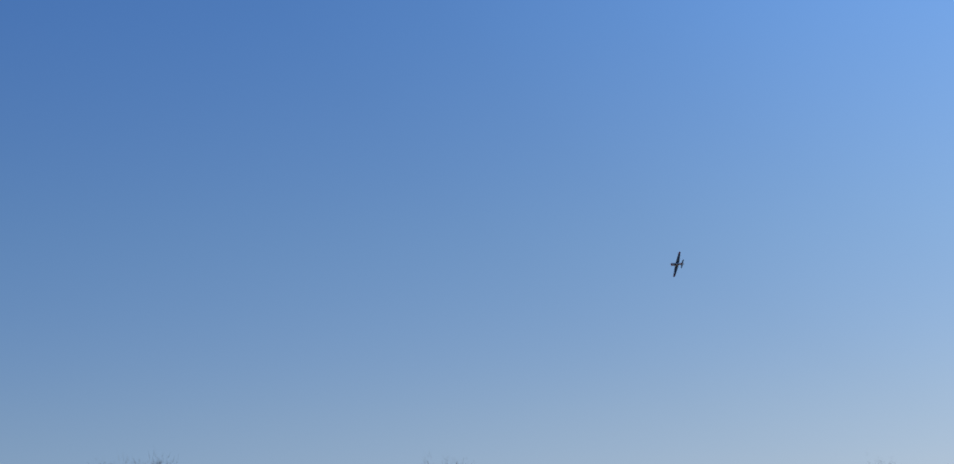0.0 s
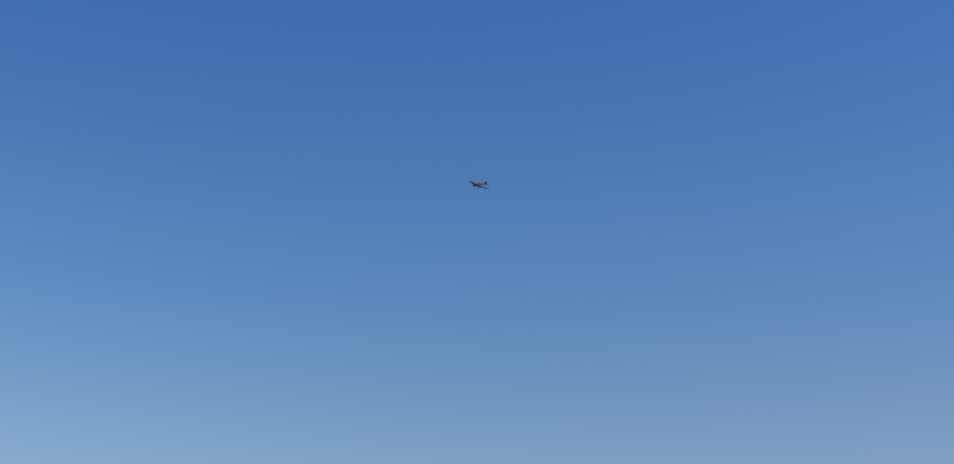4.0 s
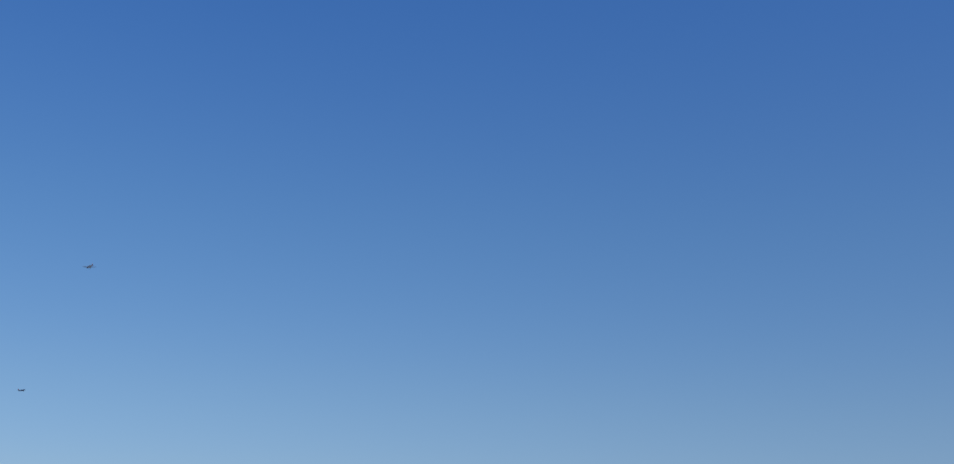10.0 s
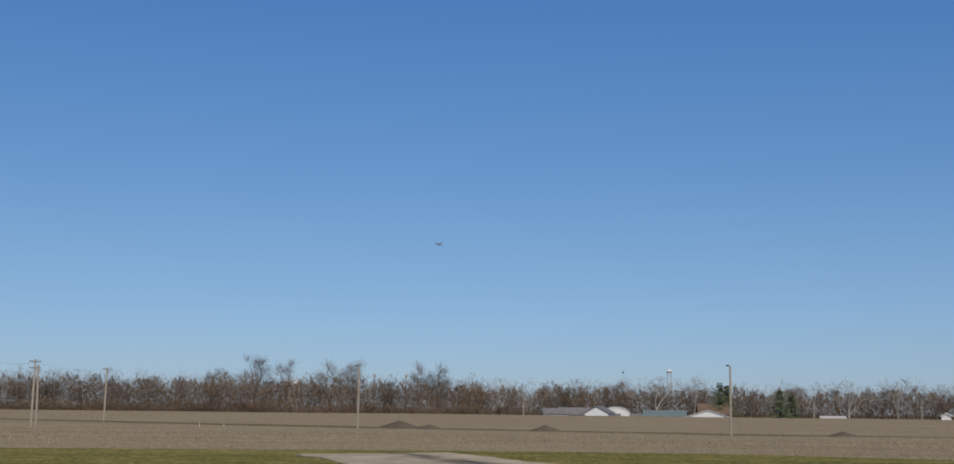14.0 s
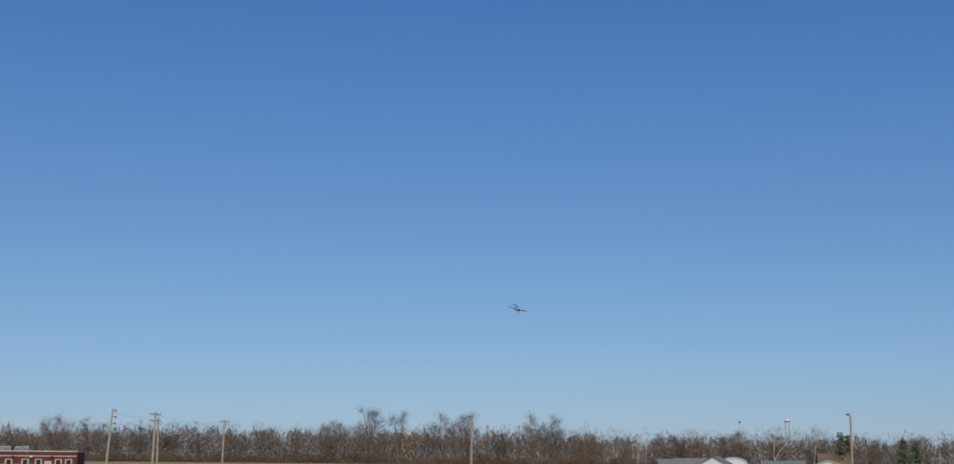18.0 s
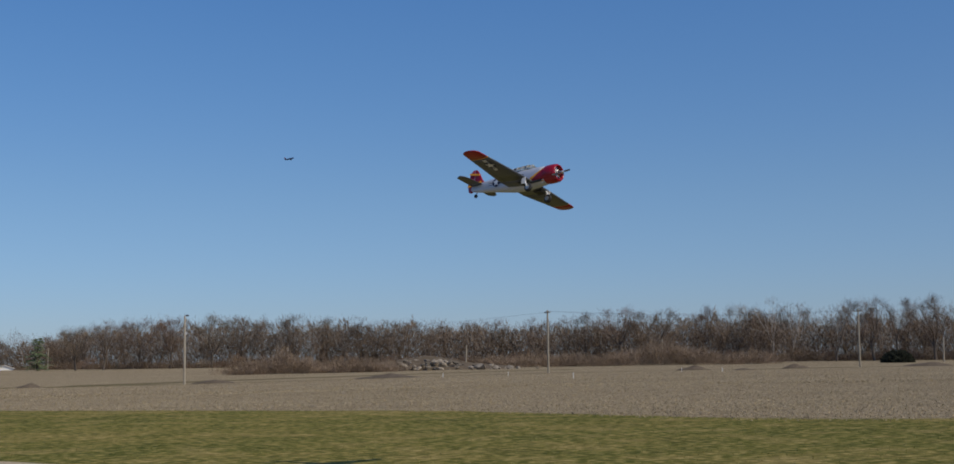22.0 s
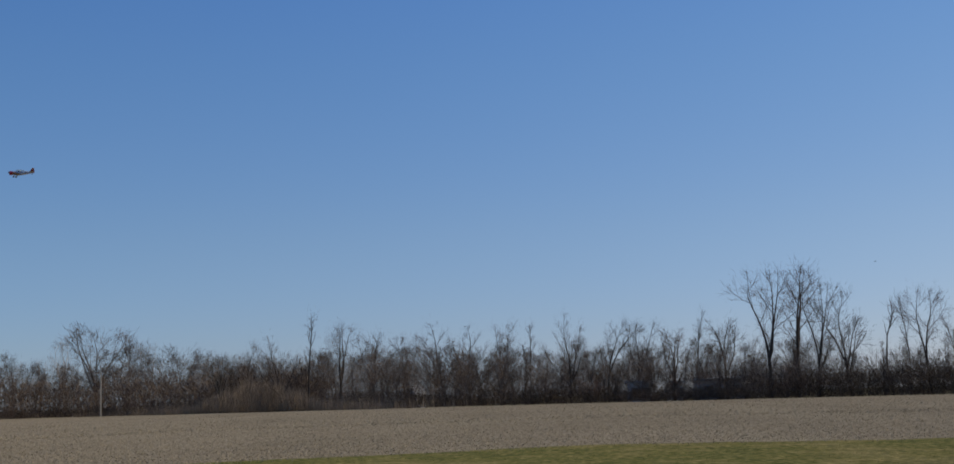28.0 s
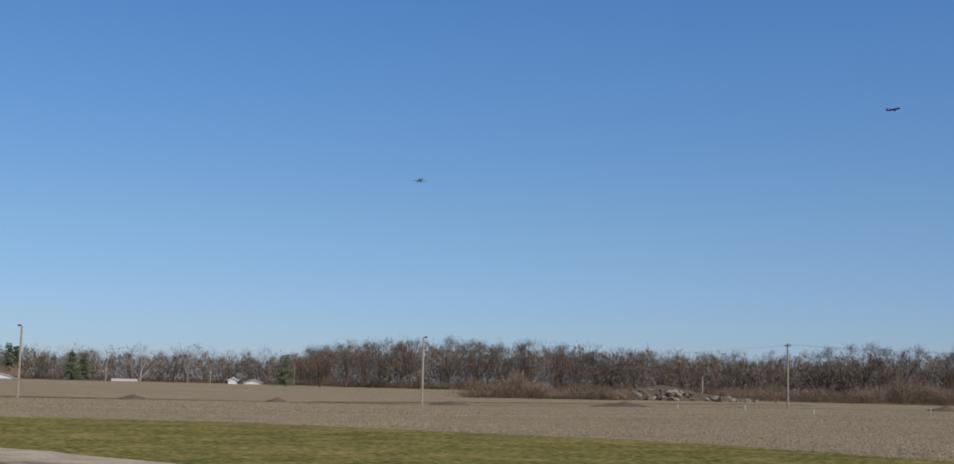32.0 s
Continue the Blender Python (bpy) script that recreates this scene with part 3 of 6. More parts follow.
# ---- mounds, rubble, posts ----
def mound(az, d, w, h, name="dirt_mound", label="low heap of bare brown soil on the stubble field", material=None, depth=0.6):
    bm = bmesh.new()
    bmesh.ops.create_grid(bm, x_segments=26, y_segments=18, size=1)
    for v in bm.verts:
        x, y = v.co.x * math.sqrt(1 - v.co.y ** 2 / 2), v.co.y * math.sqrt(1 - v.co.x ** 2 / 2)
        r = math.hypot(x, y)
        crest = max(0.0, 1 - r) ** 0.85 * (1 + 0.45 * noise.noise((x * 1.6, y * 1.6, az))) + 0.12 * noise.noise((x * 5, y * 5, az)) * (1 - r * 0.8)
        v.co = Vector((x * w * 0.72, y * w * 0.72 * depth, max(crest, 0) * h * 1.25 - 0.12 * (r > 0.96)))
    ob = part(name, bm, material or M_SOIL, smooth=True)
    ob.matrix_basis = Matrix.Translation(at(az, d)) @ pose(0, 0, 0, 0, 0, -az)
    tagged(ob, label, "mound", group="soil heaps")


for az, d, w, h in ((-7.65, 185, 6.2, 1.1), (-6.35, 187, 4.2, 0.9), (-1.35, 178, 4.5, 0.9), (11.0, 180, 4.0, 0.7), (16.9, 178, 3.4, 0.7), (24.3, 176, 5.6, 1.0), (31.7, 176, 8.5, 0.9), (44.7, 200, 4.8, 1.0), (48.93, 208, 4.0, 1.0), (54.2, 212, 7.0, 0.95), (46.8, 178, 3, 0.35)):
    mound(az, d, w * 0.78, h * (0.75 if az < 20 else 0.55))
for az, d in ((34.0, 150), (36.8, 150), (44.2, 175), (45.9, 160), (39.6, 120), (58.5, 150), (-16.0, 175), (-15, 200)):
    vs, fs = [], []
    tube(vs, fs, (0, 0, -0.1), (0, 0, 0.5), 0.035, 0.03, 6)
    root = part("marker_post", mesh_from("marker", vs, fs, M_WHITE))
    root.matrix_basis = Matrix.Translation(at(az, d))
    tagged(root, "short white plastic marker post in the stubble", "post", group="field markers")


def rubble():
    rng = random.Random(8)
    shapes = []
    for k in range(6):
        bm = bmesh.new()
        bmesh.ops.create_icosphere(bm, subdivisions=1, radius=0.5)
        for v in bm.verts:
            v.co *= 1 + 0.5 * noise.noise(v.co * 3 + Vector((k * 7, 0, 0)))
        bmesh.ops.scale(bm, vec=(1.3, 0.9, 0.55), verts=bm.verts[:])
        me = bpy.data.meshes.new("broken_slab")
        bm.to_mesh(me)
        bm.free()
        me.materials.append(M_STONE)
        shapes.append(me)
    heap = empty("rubble_heap", Matrix.Translation(at(33.5, 250)))
    tagged(heap, "long heap of broken pale concrete and soil by the woods", "rubble")
    inv = heap.matrix_basis.inverted()
    for i in range(170):
        az = rng.gauss(33.3, 1.9)
        d = 246 + rng.uniform(-3, 8)
        top = 1.9 * math.exp(-((az - 33) / 2.6) ** 2)
        p = at(az, d, rng.uniform(0, 1) * top)
        ob = new("broken_slab", rng.choice(shapes))
        ob.parent = heap
        k = rng.uniform(0.5, 1.5)
        ob.matrix_basis = inv @ (Matrix.Translation(p) @ Euler((rng.uniform(-0.6, 0.6), rng.uniform(-0.6, 0.6), rng.uniform(0, 6))).to_matrix().to_4x4() @ Matrix.Scale(k, 4))
    mound(33.2, 251, 26, 1.9, "soil_bank", "long low bank of bare soil under broken concrete", depth=0.25)
    mound(29.2, 246, 11, 0.9, "soil_bank", "long low bank of bare soil under broken concrete", depth=0.3)


rubble()


# ---- buildings ----
def gable_house(az, d, wide, deep, wall_h, roof_h, turn, wall_mat, roof_mat, label, dz=0.0, name="house", windows=3):
    base = at(az, d, dz)
    root = empty(name, Matrix.Translation(base) @ pose(0, 0, 0, 0, 0, -az + turn))
    tagged(root, label, "house")
    bm = box_bm(wide, deep, wall_h + 1.0, 0, 0, wall_h / 2 - 0.5)
    part("wall", bm, wall_mat, root)
    for s in (-1, 1):
        vs = [(s * wide / 2, -deep / 2, wall_h), (s * wide / 2, deep / 2, wall_h), (s * wide / 2, 0, wall_h + roof_h), (s * (wide / 2 - 0.15), -deep / 2, wall_h), (s * (wide / 2 - 0.15), deep / 2, wall_h), (s * (wide / 2 - 0.15), 0, wall_h + roof_h)]
        part("gable", fixed(mesh_from("gable", vs, [(0, 1, 2), (3, 5, 4), (0, 3, 4, 1), (1, 4, 5, 2), (2, 5, 3, 0)], wall_mat)), None, root)
    o, th = 0.4, 0.14
    for s in (-1, 1):
        k = roof_h / (deep / 2)
        vs = []
        for x in (-wide / 2 - o, wide / 2 + o):
            vs += [(x, 0, wall_h + roof_h + 0.02), (x, s * (deep / 2 + o), wall_h - k * o + 0.02), (x, s * (deep / 2 + o), wall_h - k * o + 0.02 + th), (x, 0, wall_h + roof_h + th + 0.02)]
        part("roof", fixed(mesh_from("roof", vs, [(0, 1, 2, 3), (7, 6, 5, 4), (0, 4, 5, 1), (1, 5, 6, 2), (2, 6, 7, 3), (3, 7, 4, 0)], roof_mat)), None, root)
    for i in range(windows):
        x = (i + 0.5) / windows * wide - wide / 2
        w = part("window", box_bm(0.95, 0.08, 1.1, x, -deep / 2 - 0.02, wall_h * 0.58), M_TRIM, root)
        part("pane", box_bm(0.8, 0.06, 0.95, x, -deep / 2 - 0.055, wall_h * 0.58), M_DARKGLASS, w)
    w = part("window", box_bm(0.08, 0.95, 1.1, wide / 2 + 0.02, 0, wall_h * 0.58), M_TRIM, root)
    part("pane", box_bm(0.06, 0.8, 0.95, wide / 2 + 0.055, 0, wall_h * 0.58), M_DARKGLASS, w)
    return root


gable_house(-0.95, 430, 7.5, 7, 2.5, 1.5, 3, M_WHITE, M_ROOF, "low white ranch house with a grey shingle roof", dz=0.7, name="ranch_house")
gable_house(-0.1, 434, 10.0, 8, 2.6, 2.0, 2, M_WHITE, M_ROOF, "long low white house with grey shingles", dz=0.7, name="ranch_house", windows=5)
gable_house(0.95, 428, 10, 7.5, 2.6, 2.0, 78, M_WHITE, M_ROOF, "white clapboard house with its gable facing the field", dz=0.8)
gable_house(3.7, 432, 13, 9, 2.7, 1.7, 0, M_WHITE, M_GREEN_ROOF, "long farm building with a pale green metal roof", name="farm_shed", windows=4)
gable_house(4.05, 455, 8, 7, 3.4, 3.3, 84, M_ROOF, M_ROOF, "grey gabled house behind the farm sheds")
gable_house(5.5, 425, 10, 13, 2.1, 2.0, 90, M_WHITE, M_WHITE, "white low house with a broad gable at the field edge", name="house")
gable_house(5.7, 470, 10, 9, 4.0, 3.4, 5, M_BROWN_ROOF, M_BROWN_ROOF, "barn with a broad rusty brown roof among bare trees", name="barn", windows=2)
gable_house(2.45, 440, 6, 6, 2.5, 1.2, 0, M_STEEL, M_ROOF, "open dark lean-to shed beside the farm buildings", name="farm_shed", windows=1)
gable_house(10.6, 470, 8, 7, 1.8, 0.8, 4, M_GREY, M_TRIM, "pale building far off between the trees", dz=1.0)
gable_house(15.05, 392, 3.0, 2.5, 1.1, 0.75, 86, M_WHITE, M_WHITE, "small white garden shed at the edge of the field", name="shed", windows=1)
gable_house(15.9, 400, 7.5, 5.2, 0.5, 0.85, 88, M_WHITE, M_TRIM, "low white house with a pale tan roof at the field edge", windows=2)
gable_house(-12.2, 620, 6, 6, 14.5, 1.5, 10, M_WHITE, M_WHITE, "tall white elevator building showing above the woods", name="elevator_building", windows=1)
gable_house(83.9, 245, 2.6, 2.6, 3.0, 1.4, 50, M_WHITE, M_WHITE, "small white shed glimpsed through bare trees", name="shed", windows=1)
gable_house(81.5, 275, 9, 5, 2.4, 1.4, 10, M_GREY, M_ROOF, "grey cottage glimpsed through bare trees", windows=3)


def arched_barn():
    root = empty("arched_barn", Matrix.Translation(at(1.65, 440, 1.2)) @ pose(0, 0, 0, 0, 0, -1.75))
    tagged(root, "white arched-roof barn beside the farm houses", "barn")
    part("wall", box_bm(8.6, 9, 4.5, 0, 0, 0.25), M_WHITE, root)
    rings = []
    for y in (-4.8, 4.8):
        rings.append([(4.6 * math.cos(t), y, 2.4 + 2.4 * math.sin(t)) for t in [math.pi * i / 14 for i in range(15)]] + [(4.4 * math.cos(t), y, 2.4 + 2.2 * math.sin(t)) for t in [math.pi * i / 14 for i in range(14, -1, -1)]])
    part("roof", fixed(mesh_from("roof", *loft(rings), M_WHITE)), None, root)
    vs = [(4.4 * math.cos(math.pi * i / 14), -4.5, 2.4 + 2.2 * math.sin(math.pi * i / 14)) for i in range(15)]
    vs += [(x, -4.3, z) for x, _, z in vs]
    part("gable", fixed(mesh_from("gable", vs, [tuple(range(15)), tuple(range(29, 14, -1))] + [(i, i + 1, i + 16, i + 15) for i in range(14)], M_WHITE)), None, root)
    part("door", box_bm(3, 0.1, 2.6, 0, -4.56, 1.3), M_ROOF, root)


arched_barn()


def brick_building():
    az, d = -25.72, 200
    corner = at(az, d)
    root = empty("brick_building", Matrix.Translation(corner) @ pose(0, 0, 0, 0, 0, 22))
    tagged(root, "long single-storey red brick building with a flat roof and pale bands", "building")
    L, Dp, h = 34.0, 18.0, 3.45
    part("wall", box_bm(L, 0.3, h + 1, -L / 2, 0.15, h / 2 - 0.5), M_BRICK, root)
    part("wall", box_bm(L, 0.3, h + 1, -L / 2, Dp - 0.15, h / 2 - 0.5), M_BRICK, root)
    for x in (-0.15, -L + 0.15):
        part("wall", box_bm(0.3, Dp - 0.6, h + 1, x, Dp / 2, h / 2 - 0.5), M_BRICK, root)
    part("roof", box_bm(L - 0.6, Dp - 0.6, 0.2, -L / 2, Dp / 2, h - 0.35), M_GREY, root)
    part("coping", box_bm(L + 0.1, 0.42, 0.14, -L / 2, 0.12, h + 0.07), M_TRIM, root)
    part("coping", box_bm(0.42, Dp - 0.3, 0.14, -0.12, Dp / 2 + 0.2, h + 0.07), M_TRIM, root)
    for z in (2.85, 1.62, 0.85):
        part("band", box_bm(L, 0.06, 0.12, -L / 2, -0.03, z), M_TRIM, root)
    for i, x in enumerate((-1.1, -2.5, -5.2, -7.0, -9.2, -11.1, -13.2, -15.2, -17.4, -19.5, -22, -25, -28)):
        fr = part("window", box_bm(0.95, 0.1, 1.35, x, -0.05, 1.75), M_TRIM, root)
        part("pane", box_bm(0.62, 0.06, 1.15, x, -0.11, 1.75), M_DARKGLASS, fr)
    dr = part("door", box_bm(0.95, 0.1, 2.15, -3.9, -0.06, 1.07), M_TRIM, root)
    part("door_pane", box_bm(0.6, 0.06, 1.5, -3.9, -0.12, 1.2), M_GREY, dr)
    for x in (-3.4, -6.2, -8.7):
        part("wall_lamp", box_bm(0.35, 0.3, 0.22, x, -0.16, 2.75, bevel=0.04), M_STEEL if x != -6.2 else M_WHITE, root)
    for x, w in ((-7.4, 0.9), (-8.4, 0.9), (-10.0, 1.1), (-11.2, 1.1), (-13.2, 1.2), (-15, 1.1)):
        u = empty("rooftop_unit", root.matrix_basis @ Matrix.Translation((x, 4, h - 0.25)))
        tagged(u, "square grey rooftop ventilation unit", "ventilation unit", group="rooftop units")
        part("casing", box_bm(w, 1.2, 1.0, 0, 0, 0.5, bevel=0.04), M_GREY, u)
        part("grille", box_bm(w * 0.8, 0.05, 0.7, 0, -0.62, 0.5), M_ROOF, u)
    for k, (y0, y1, x0, x1) in enumerate(((-2.2, -0.35, -34, 1.2), (-4.3, -2.3, -34, -5))):
        bm = box_bm(x1 - x0, y1 - y0, 0.3, (x0 + x1) / 2, (y0 + y1) / 2, 0.06)
        ob = part("pavement_apron", bm, M_CONCRETE)
        ob.matrix_basis = root.matrix_basis
        tagged(ob, "pale concrete walk along the brick building", "pavement", kind="structure")


brick_building()


def white_block(az, d, wide, high, deep, z0, turn=0):
    """Long white commercial building far behind the bare trees."""
    root = empty("white_building", Matrix.Translation(at(az, d, 0)) @ pose(0, 0, 0, 0, 0, -az + turn))
    tagged(root, "long low white building behind a row of bare trees", "building")
    part("wall", box_bm(wide, deep, high + 1, 0, 0, high / 2 - 0.5 + z0), M_WHITE, root)
    part("roof", box_bm(wide + 0.6, deep + 0.6, 0.25, 0, 0, high + 0.14 + z0), M_GREY, root)
    n = max(2, int(wide / 3))
    for i in range(n):
        x = (i + 0.5) / n * wide - wide / 2
        w = part("window", box_bm(1.3, 0.08, 1.3, x, -deep / 2 - 0.03, high * 0.5 + z0), M_GREY, root)
        part("pane", box_bm(1.1, 0.06, 1.1, x, -deep / 2 - 0.08, high * 0.5 + z0), M_DARKGLASS, w)


white_block(93.5, 184, 2.8, 2.6, 3, 0.1, 10)
white_block(95.0, 186, 1.6, 2.5, 3, 0.1, 10)
white_block(96.8, 182, 6.2, 2.6, 4, 0.1, 8)
white_block(115.5, 330, 16, 2.4, 7, 1.8)


def mast(az, d, h, kind):
    foot = at(az, d)
    root = empty("water_tower" if kind == "lattice" else "tall_mast", Matrix.Translation(foot))
    tagged(root, {"lattice": "small white water tank on a slim lattice tower above distant trees", "flood": "tall thin mast carrying a block of floodlights", "ball": "small dark ball far off on an added thin shaft", "light": "slim steel mast with a pale crossbar at its top"}[kind], "mast", group="distant masts")
    vs, fs = [], []
    if kind == "lattice":
        w = 1.9
        for sx in (-w / 2, w / 2):
            for sy in (-w / 2, w / 2):
                tube(vs, fs, (sx, sy, 0), (sx, sy, h), 0.1, 0.1, 4)
        for k in range(int(h / 2)):
            z = k * 2.0
            for sy in (-w / 2, w / 2):
                tube(vs, fs, (-w / 2, sy, z), (w / 2, sy, z + 2), 0.05, 0.05, 4)
                tube(vs, fs, (w / 2, sy, z), (-w / 2, sy, z + 2), 0.05, 0.05, 4)
    else:
        tube(vs, fs, (0, 0, 0), (0, 0, h), 0.2 if kind == "flood" else 0.16, 0.12 if kind != "ball" else 0.05, 6)
    part("shaft", mesh_from("shaft", vs, fs, M_GREY if kind != "flood" else M_STEEL), None, root)
    if kind == "flood":
        part("lamp_block", box_bm(1.5, 0.5, 1.7, 0, 0, h, bevel=0.05), M_GREY, root)
    elif kind == "ball":
        bm = bmesh.new()
        bmesh.ops.create_uvsphere(bm, u_segments=10, v_segments=6, radius=0.5, matrix=Matrix.Translation((0, 0, h)))
        part("round_top", bm, M_STEEL, root)
    elif kind == "light":
        part("crossbar", box_bm(0.95, 0.35, 0.3, 0, 0, h, bevel=0.05), M_STEEL, root)
        part("bracket", box_bm(0.7, 0.2, 0.2, 0, 0, h * 0.72, bevel=0.03), M_STEEL, root)
    if kind == "lattice":
        prof = ((0.25, -0.75), (0.85, -0.6), (1.1, -0.15), (1.1, 0.3), (0.85, 0.65), (0.4, 0.85), (0.1, 0.92))
        rings = [[(r * math.cos(2 * math.pi * i / 16), r * math.sin(2 * math.pi * i / 16), h + z) for i in range(16)] for r, z in prof]
        part("tank", fixed(mesh_from("tank", *loft(rings), M_WHITE, smooth=True)), None, root, "white rounded water tank")
        vs, fs = [], []
        for i in range(16):
            a, b = 2 * math.pi * i / 16, 2 * math.pi * (i + 1) / 16
            tube(vs, fs, (1.35 * math.cos(a), 1.35 * math.sin(a), h - 0.4), (1.35 * math.cos(b), 1.35 * math.sin(b), h - 0.4), 0.13, 0.13, 4)
        part("walkway", mesh_from("walkway", vs, fs, M_STEEL), None, root)


def mast_to(az, d, el, kind):
    p = at(az, d)
    mast(az, d, EYE.z + d * math.tan(radians(el)) - p.z, kind)


mast_to(3.9, 620, 1.72, "lattice")
# dark ball whose support is unseen; the thin shaft is added
mast_to(1.95, 700, 1.66, "ball")
mast_to(-8.7, 640, 1.42, "flood")
mast_to(-7.36, 660, 1.42, "flood")
mast_to(163.8, 240, 2.42, "light")
mast_to(162.35, 250, 2.1, "light")


# ---- trees ----
def grow(rng, style, h, fine=1.0, fat=1.0):
    """Branch pieces (a, b, ra, rb, level) and twig triangles of a bare tree h metres high."""
    limbs, twigs = [], []
    w = 0.014 * fat
    turn = [rng.uniform(0, 6.283)]

    def turned(d, ang):
        """Bent away from d, each time a good part of a circle further round."""
        turn[0] += 2.4 + rng.uniform(-0.5, 0.5)
        u = d.orthogonal().normalized()
        return d * math.cos(ang) + (u * math.cos(turn[0]) + d.cross(u) * math.sin(turn[0])) * math.sin(ang)

    def run(p, d, length, r, r_end, steps, wob, up, level):
        """A wavering limb that bends upwards; returns its points with directions."""
        pts = [(p, d)]
        for i in range(steps):
            d = (d + Vector((rng.gauss(0, wob), rng.gauss(0, wob), rng.gauss(up, wob * 0.5)))).normalized()
            q = p + d * (length / steps)
            limbs.append((p, q, r + (r_end - r) * i / steps, r + (r_end - r) * (i + 1) / steps, level))
            p = q
            pts.append((p, d))
        return pts

    def spot(pts, t):
        t = min(t, 0.999)
        k = min(len(pts) - 2, int(t * (len(pts) - 1)))
        f = t * (len(pts) - 1) - k
        return pts[k][0].lerp(pts[k + 1][0], f), pts[k + 1][1]

    def sliver(p, d, length, k=1.0):
        s = turned(d, math.pi / 2) * w * k
        twigs.append((p - s, p + s, p + d * length))

    def lifted(d, ang, up):
        return (turned(d, ang) + Vector((0, 0, up))).normalized()

    def spray(p, d, length):
        """A fine shoot with its side twigs."""
        sliver(p, d, length)
        for _ in range(max(2, round(3 * fine))):
            sliver(p + d * length * rng.uniform(0.1, 0.9), lifted(d, rng.uniform(0.35, 0.85), 0.1), length * rng.uniform(0.4, 0.75), 0.8)

    def bough(p, d, length, r, count):
        """Third order: a thin bough covered in sprays."""
        pts = run(p, d, length, r, 0.01, 2, 0.14, 0.02, 2)
        for i in range(count):
            t = 0.15 + 0.85 * (i + rng.random()) / count
            q, e = spot(pts, t)
            spray(q, lifted(e, rng.uniform(0.45, 1.0), 0.06), min(1.6, length * 0.66) * (1.15 - 0.5 * t) * rng.uniform(0.6, 1.3))
        spray(pts[-1][0], pts[-1][1], min(1.3, length * 0.5))

    def limb(p, d, length, r, up=0.09, wob=0.1):
        """Second order: a curved limb with boughs along it."""
        pts = run(p, d, length, r, 0.016, 3, wob, up, 1)
        n = max(3, round((2.5 + length * 0.8) * fine))
        for i in range(n):
            t = 0.22 + 0.78 * (i + rng.random()) / n
            q, e = spot(pts, t)
            bough(q, lifted(e, rng.uniform(0.5, 1.1), 0.08), length * 0.62 * (1.2 - 0.65 * t) * rng.uniform(0.7, 1.25), max(0.014, r * 0.45 * (1 - 0.6 * t)), max(3, round(5 * fine)))
        bough(pts[-1][0], pts[-1][1], length * 0.22, 0.014, 3)

    def leader(p, d, length, r, n, t0, reach, ang, up, wob):
        """First order: a stem that carries limbs, shorter towards its tip."""
        pts = run(p, d, length, r, 0.03, 7, wob, up, 0)
        for i in range(n):
            t = t0 + (1 - t0) * (i + rng.random()) / n
            q, e = spot(pts, t)
            k = (t - t0) / (1 - t0)
            limb(q, lifted(e, rng.uniform(*ang), 0.1), reach * (1.0 - 0.62 * k) * (0.65 + 0.5 * min(1, k * 4)) * rng.uniform(0.65, 1.3), max(0.03, r * 0.42 * (1 - 0.62 * t)))
        limb(pts[-1][0], pts[-1][1], reach * 0.35, 0.03)
        return pts

    up = Vector((rng.gauss(0, 0.05), rng.gauss(0, 0.05), 1)).normalized()
    base = Vector((0, 0, -0.2))
    if style == "shrub":
        for k in range(9):
            tilt, t = rng.uniform(0.1, 0.95), k * 2.4
            d = Vector((math.sin(tilt) * math.cos(t), math.sin(tilt) * math.sin(t), math.cos(tilt)))
            limb(base + Vector((rng.gauss(0, 0.4), rng.gauss(0, 0.4), 0)), d, h * rng.uniform(0.6, 0.8), 0.04, 0.06, 0.12)
    elif style == "thin":
        leader(base, up, h * 0.95, 0.0085 * h, 10, 0.35, h * 0.17, (0.3, 0.6), 0.05, 0.06)
        if rng.random() < 0.6:
            leader(base + Vector((0.4, 0.2, 0)), lifted(up, 0.1, 0), h * 0.75, 0.006 * h, 6, 0.4, h * 0.14, (0.3, 0.6), 0.05, 0.06)
    elif style == "snag":
        pts = run(base, up, h * 0.92, 0.011 * h, 0.05, 7, 0.1, 0.06, 0)
        for i in range(5):
            q, e = spot(pts, rng.uniform(0.4, 0.95))
            run(q, lifted(e, rng.uniform(0.4, 0.9), 0.4), h * rng.uniform(0.05, 0.2), 0.005 * h, 0.02, 3, 0.16, 0.1, 1)
        for t in (0.8, 0.9, 0.97):
            q, e = spot(pts, t)
            limb(q, lifted(e, 0.45, 0.3), h * 0.13, 0.03)
    elif style == "spread":
        pts = run(base, up, h * rng.uniform(0.26, 0.36), 0.019 * h, 0.015 * h, 2, 0.05, 0.05, 0)
        n = rng.choice((4, 5, 6))
        for i in range(n):
            tilt = rng.uniform(0.25, 0.75) if i else 0.06
            t = 6.283 * (i + rng.uniform(-0.3, 0.3)) / max(1, n - 1)
            d = Vector((math.sin(tilt) * math.cos(t), math.sin(tilt) * math.sin(t), math.cos(tilt)))
            leader(spot(pts, rng.uniform(0.5, 0.99))[0], d, h * rng.uniform(0.48, 0.58) * (1.14 - 0.35 * tilt), 0.0095 * h, round(7 * fine), 0.12, h * 0.25, (0.55, 1.2), 0.05, 0.12)
    else:
        forks = rng.choice((1, 2, 2, 3))
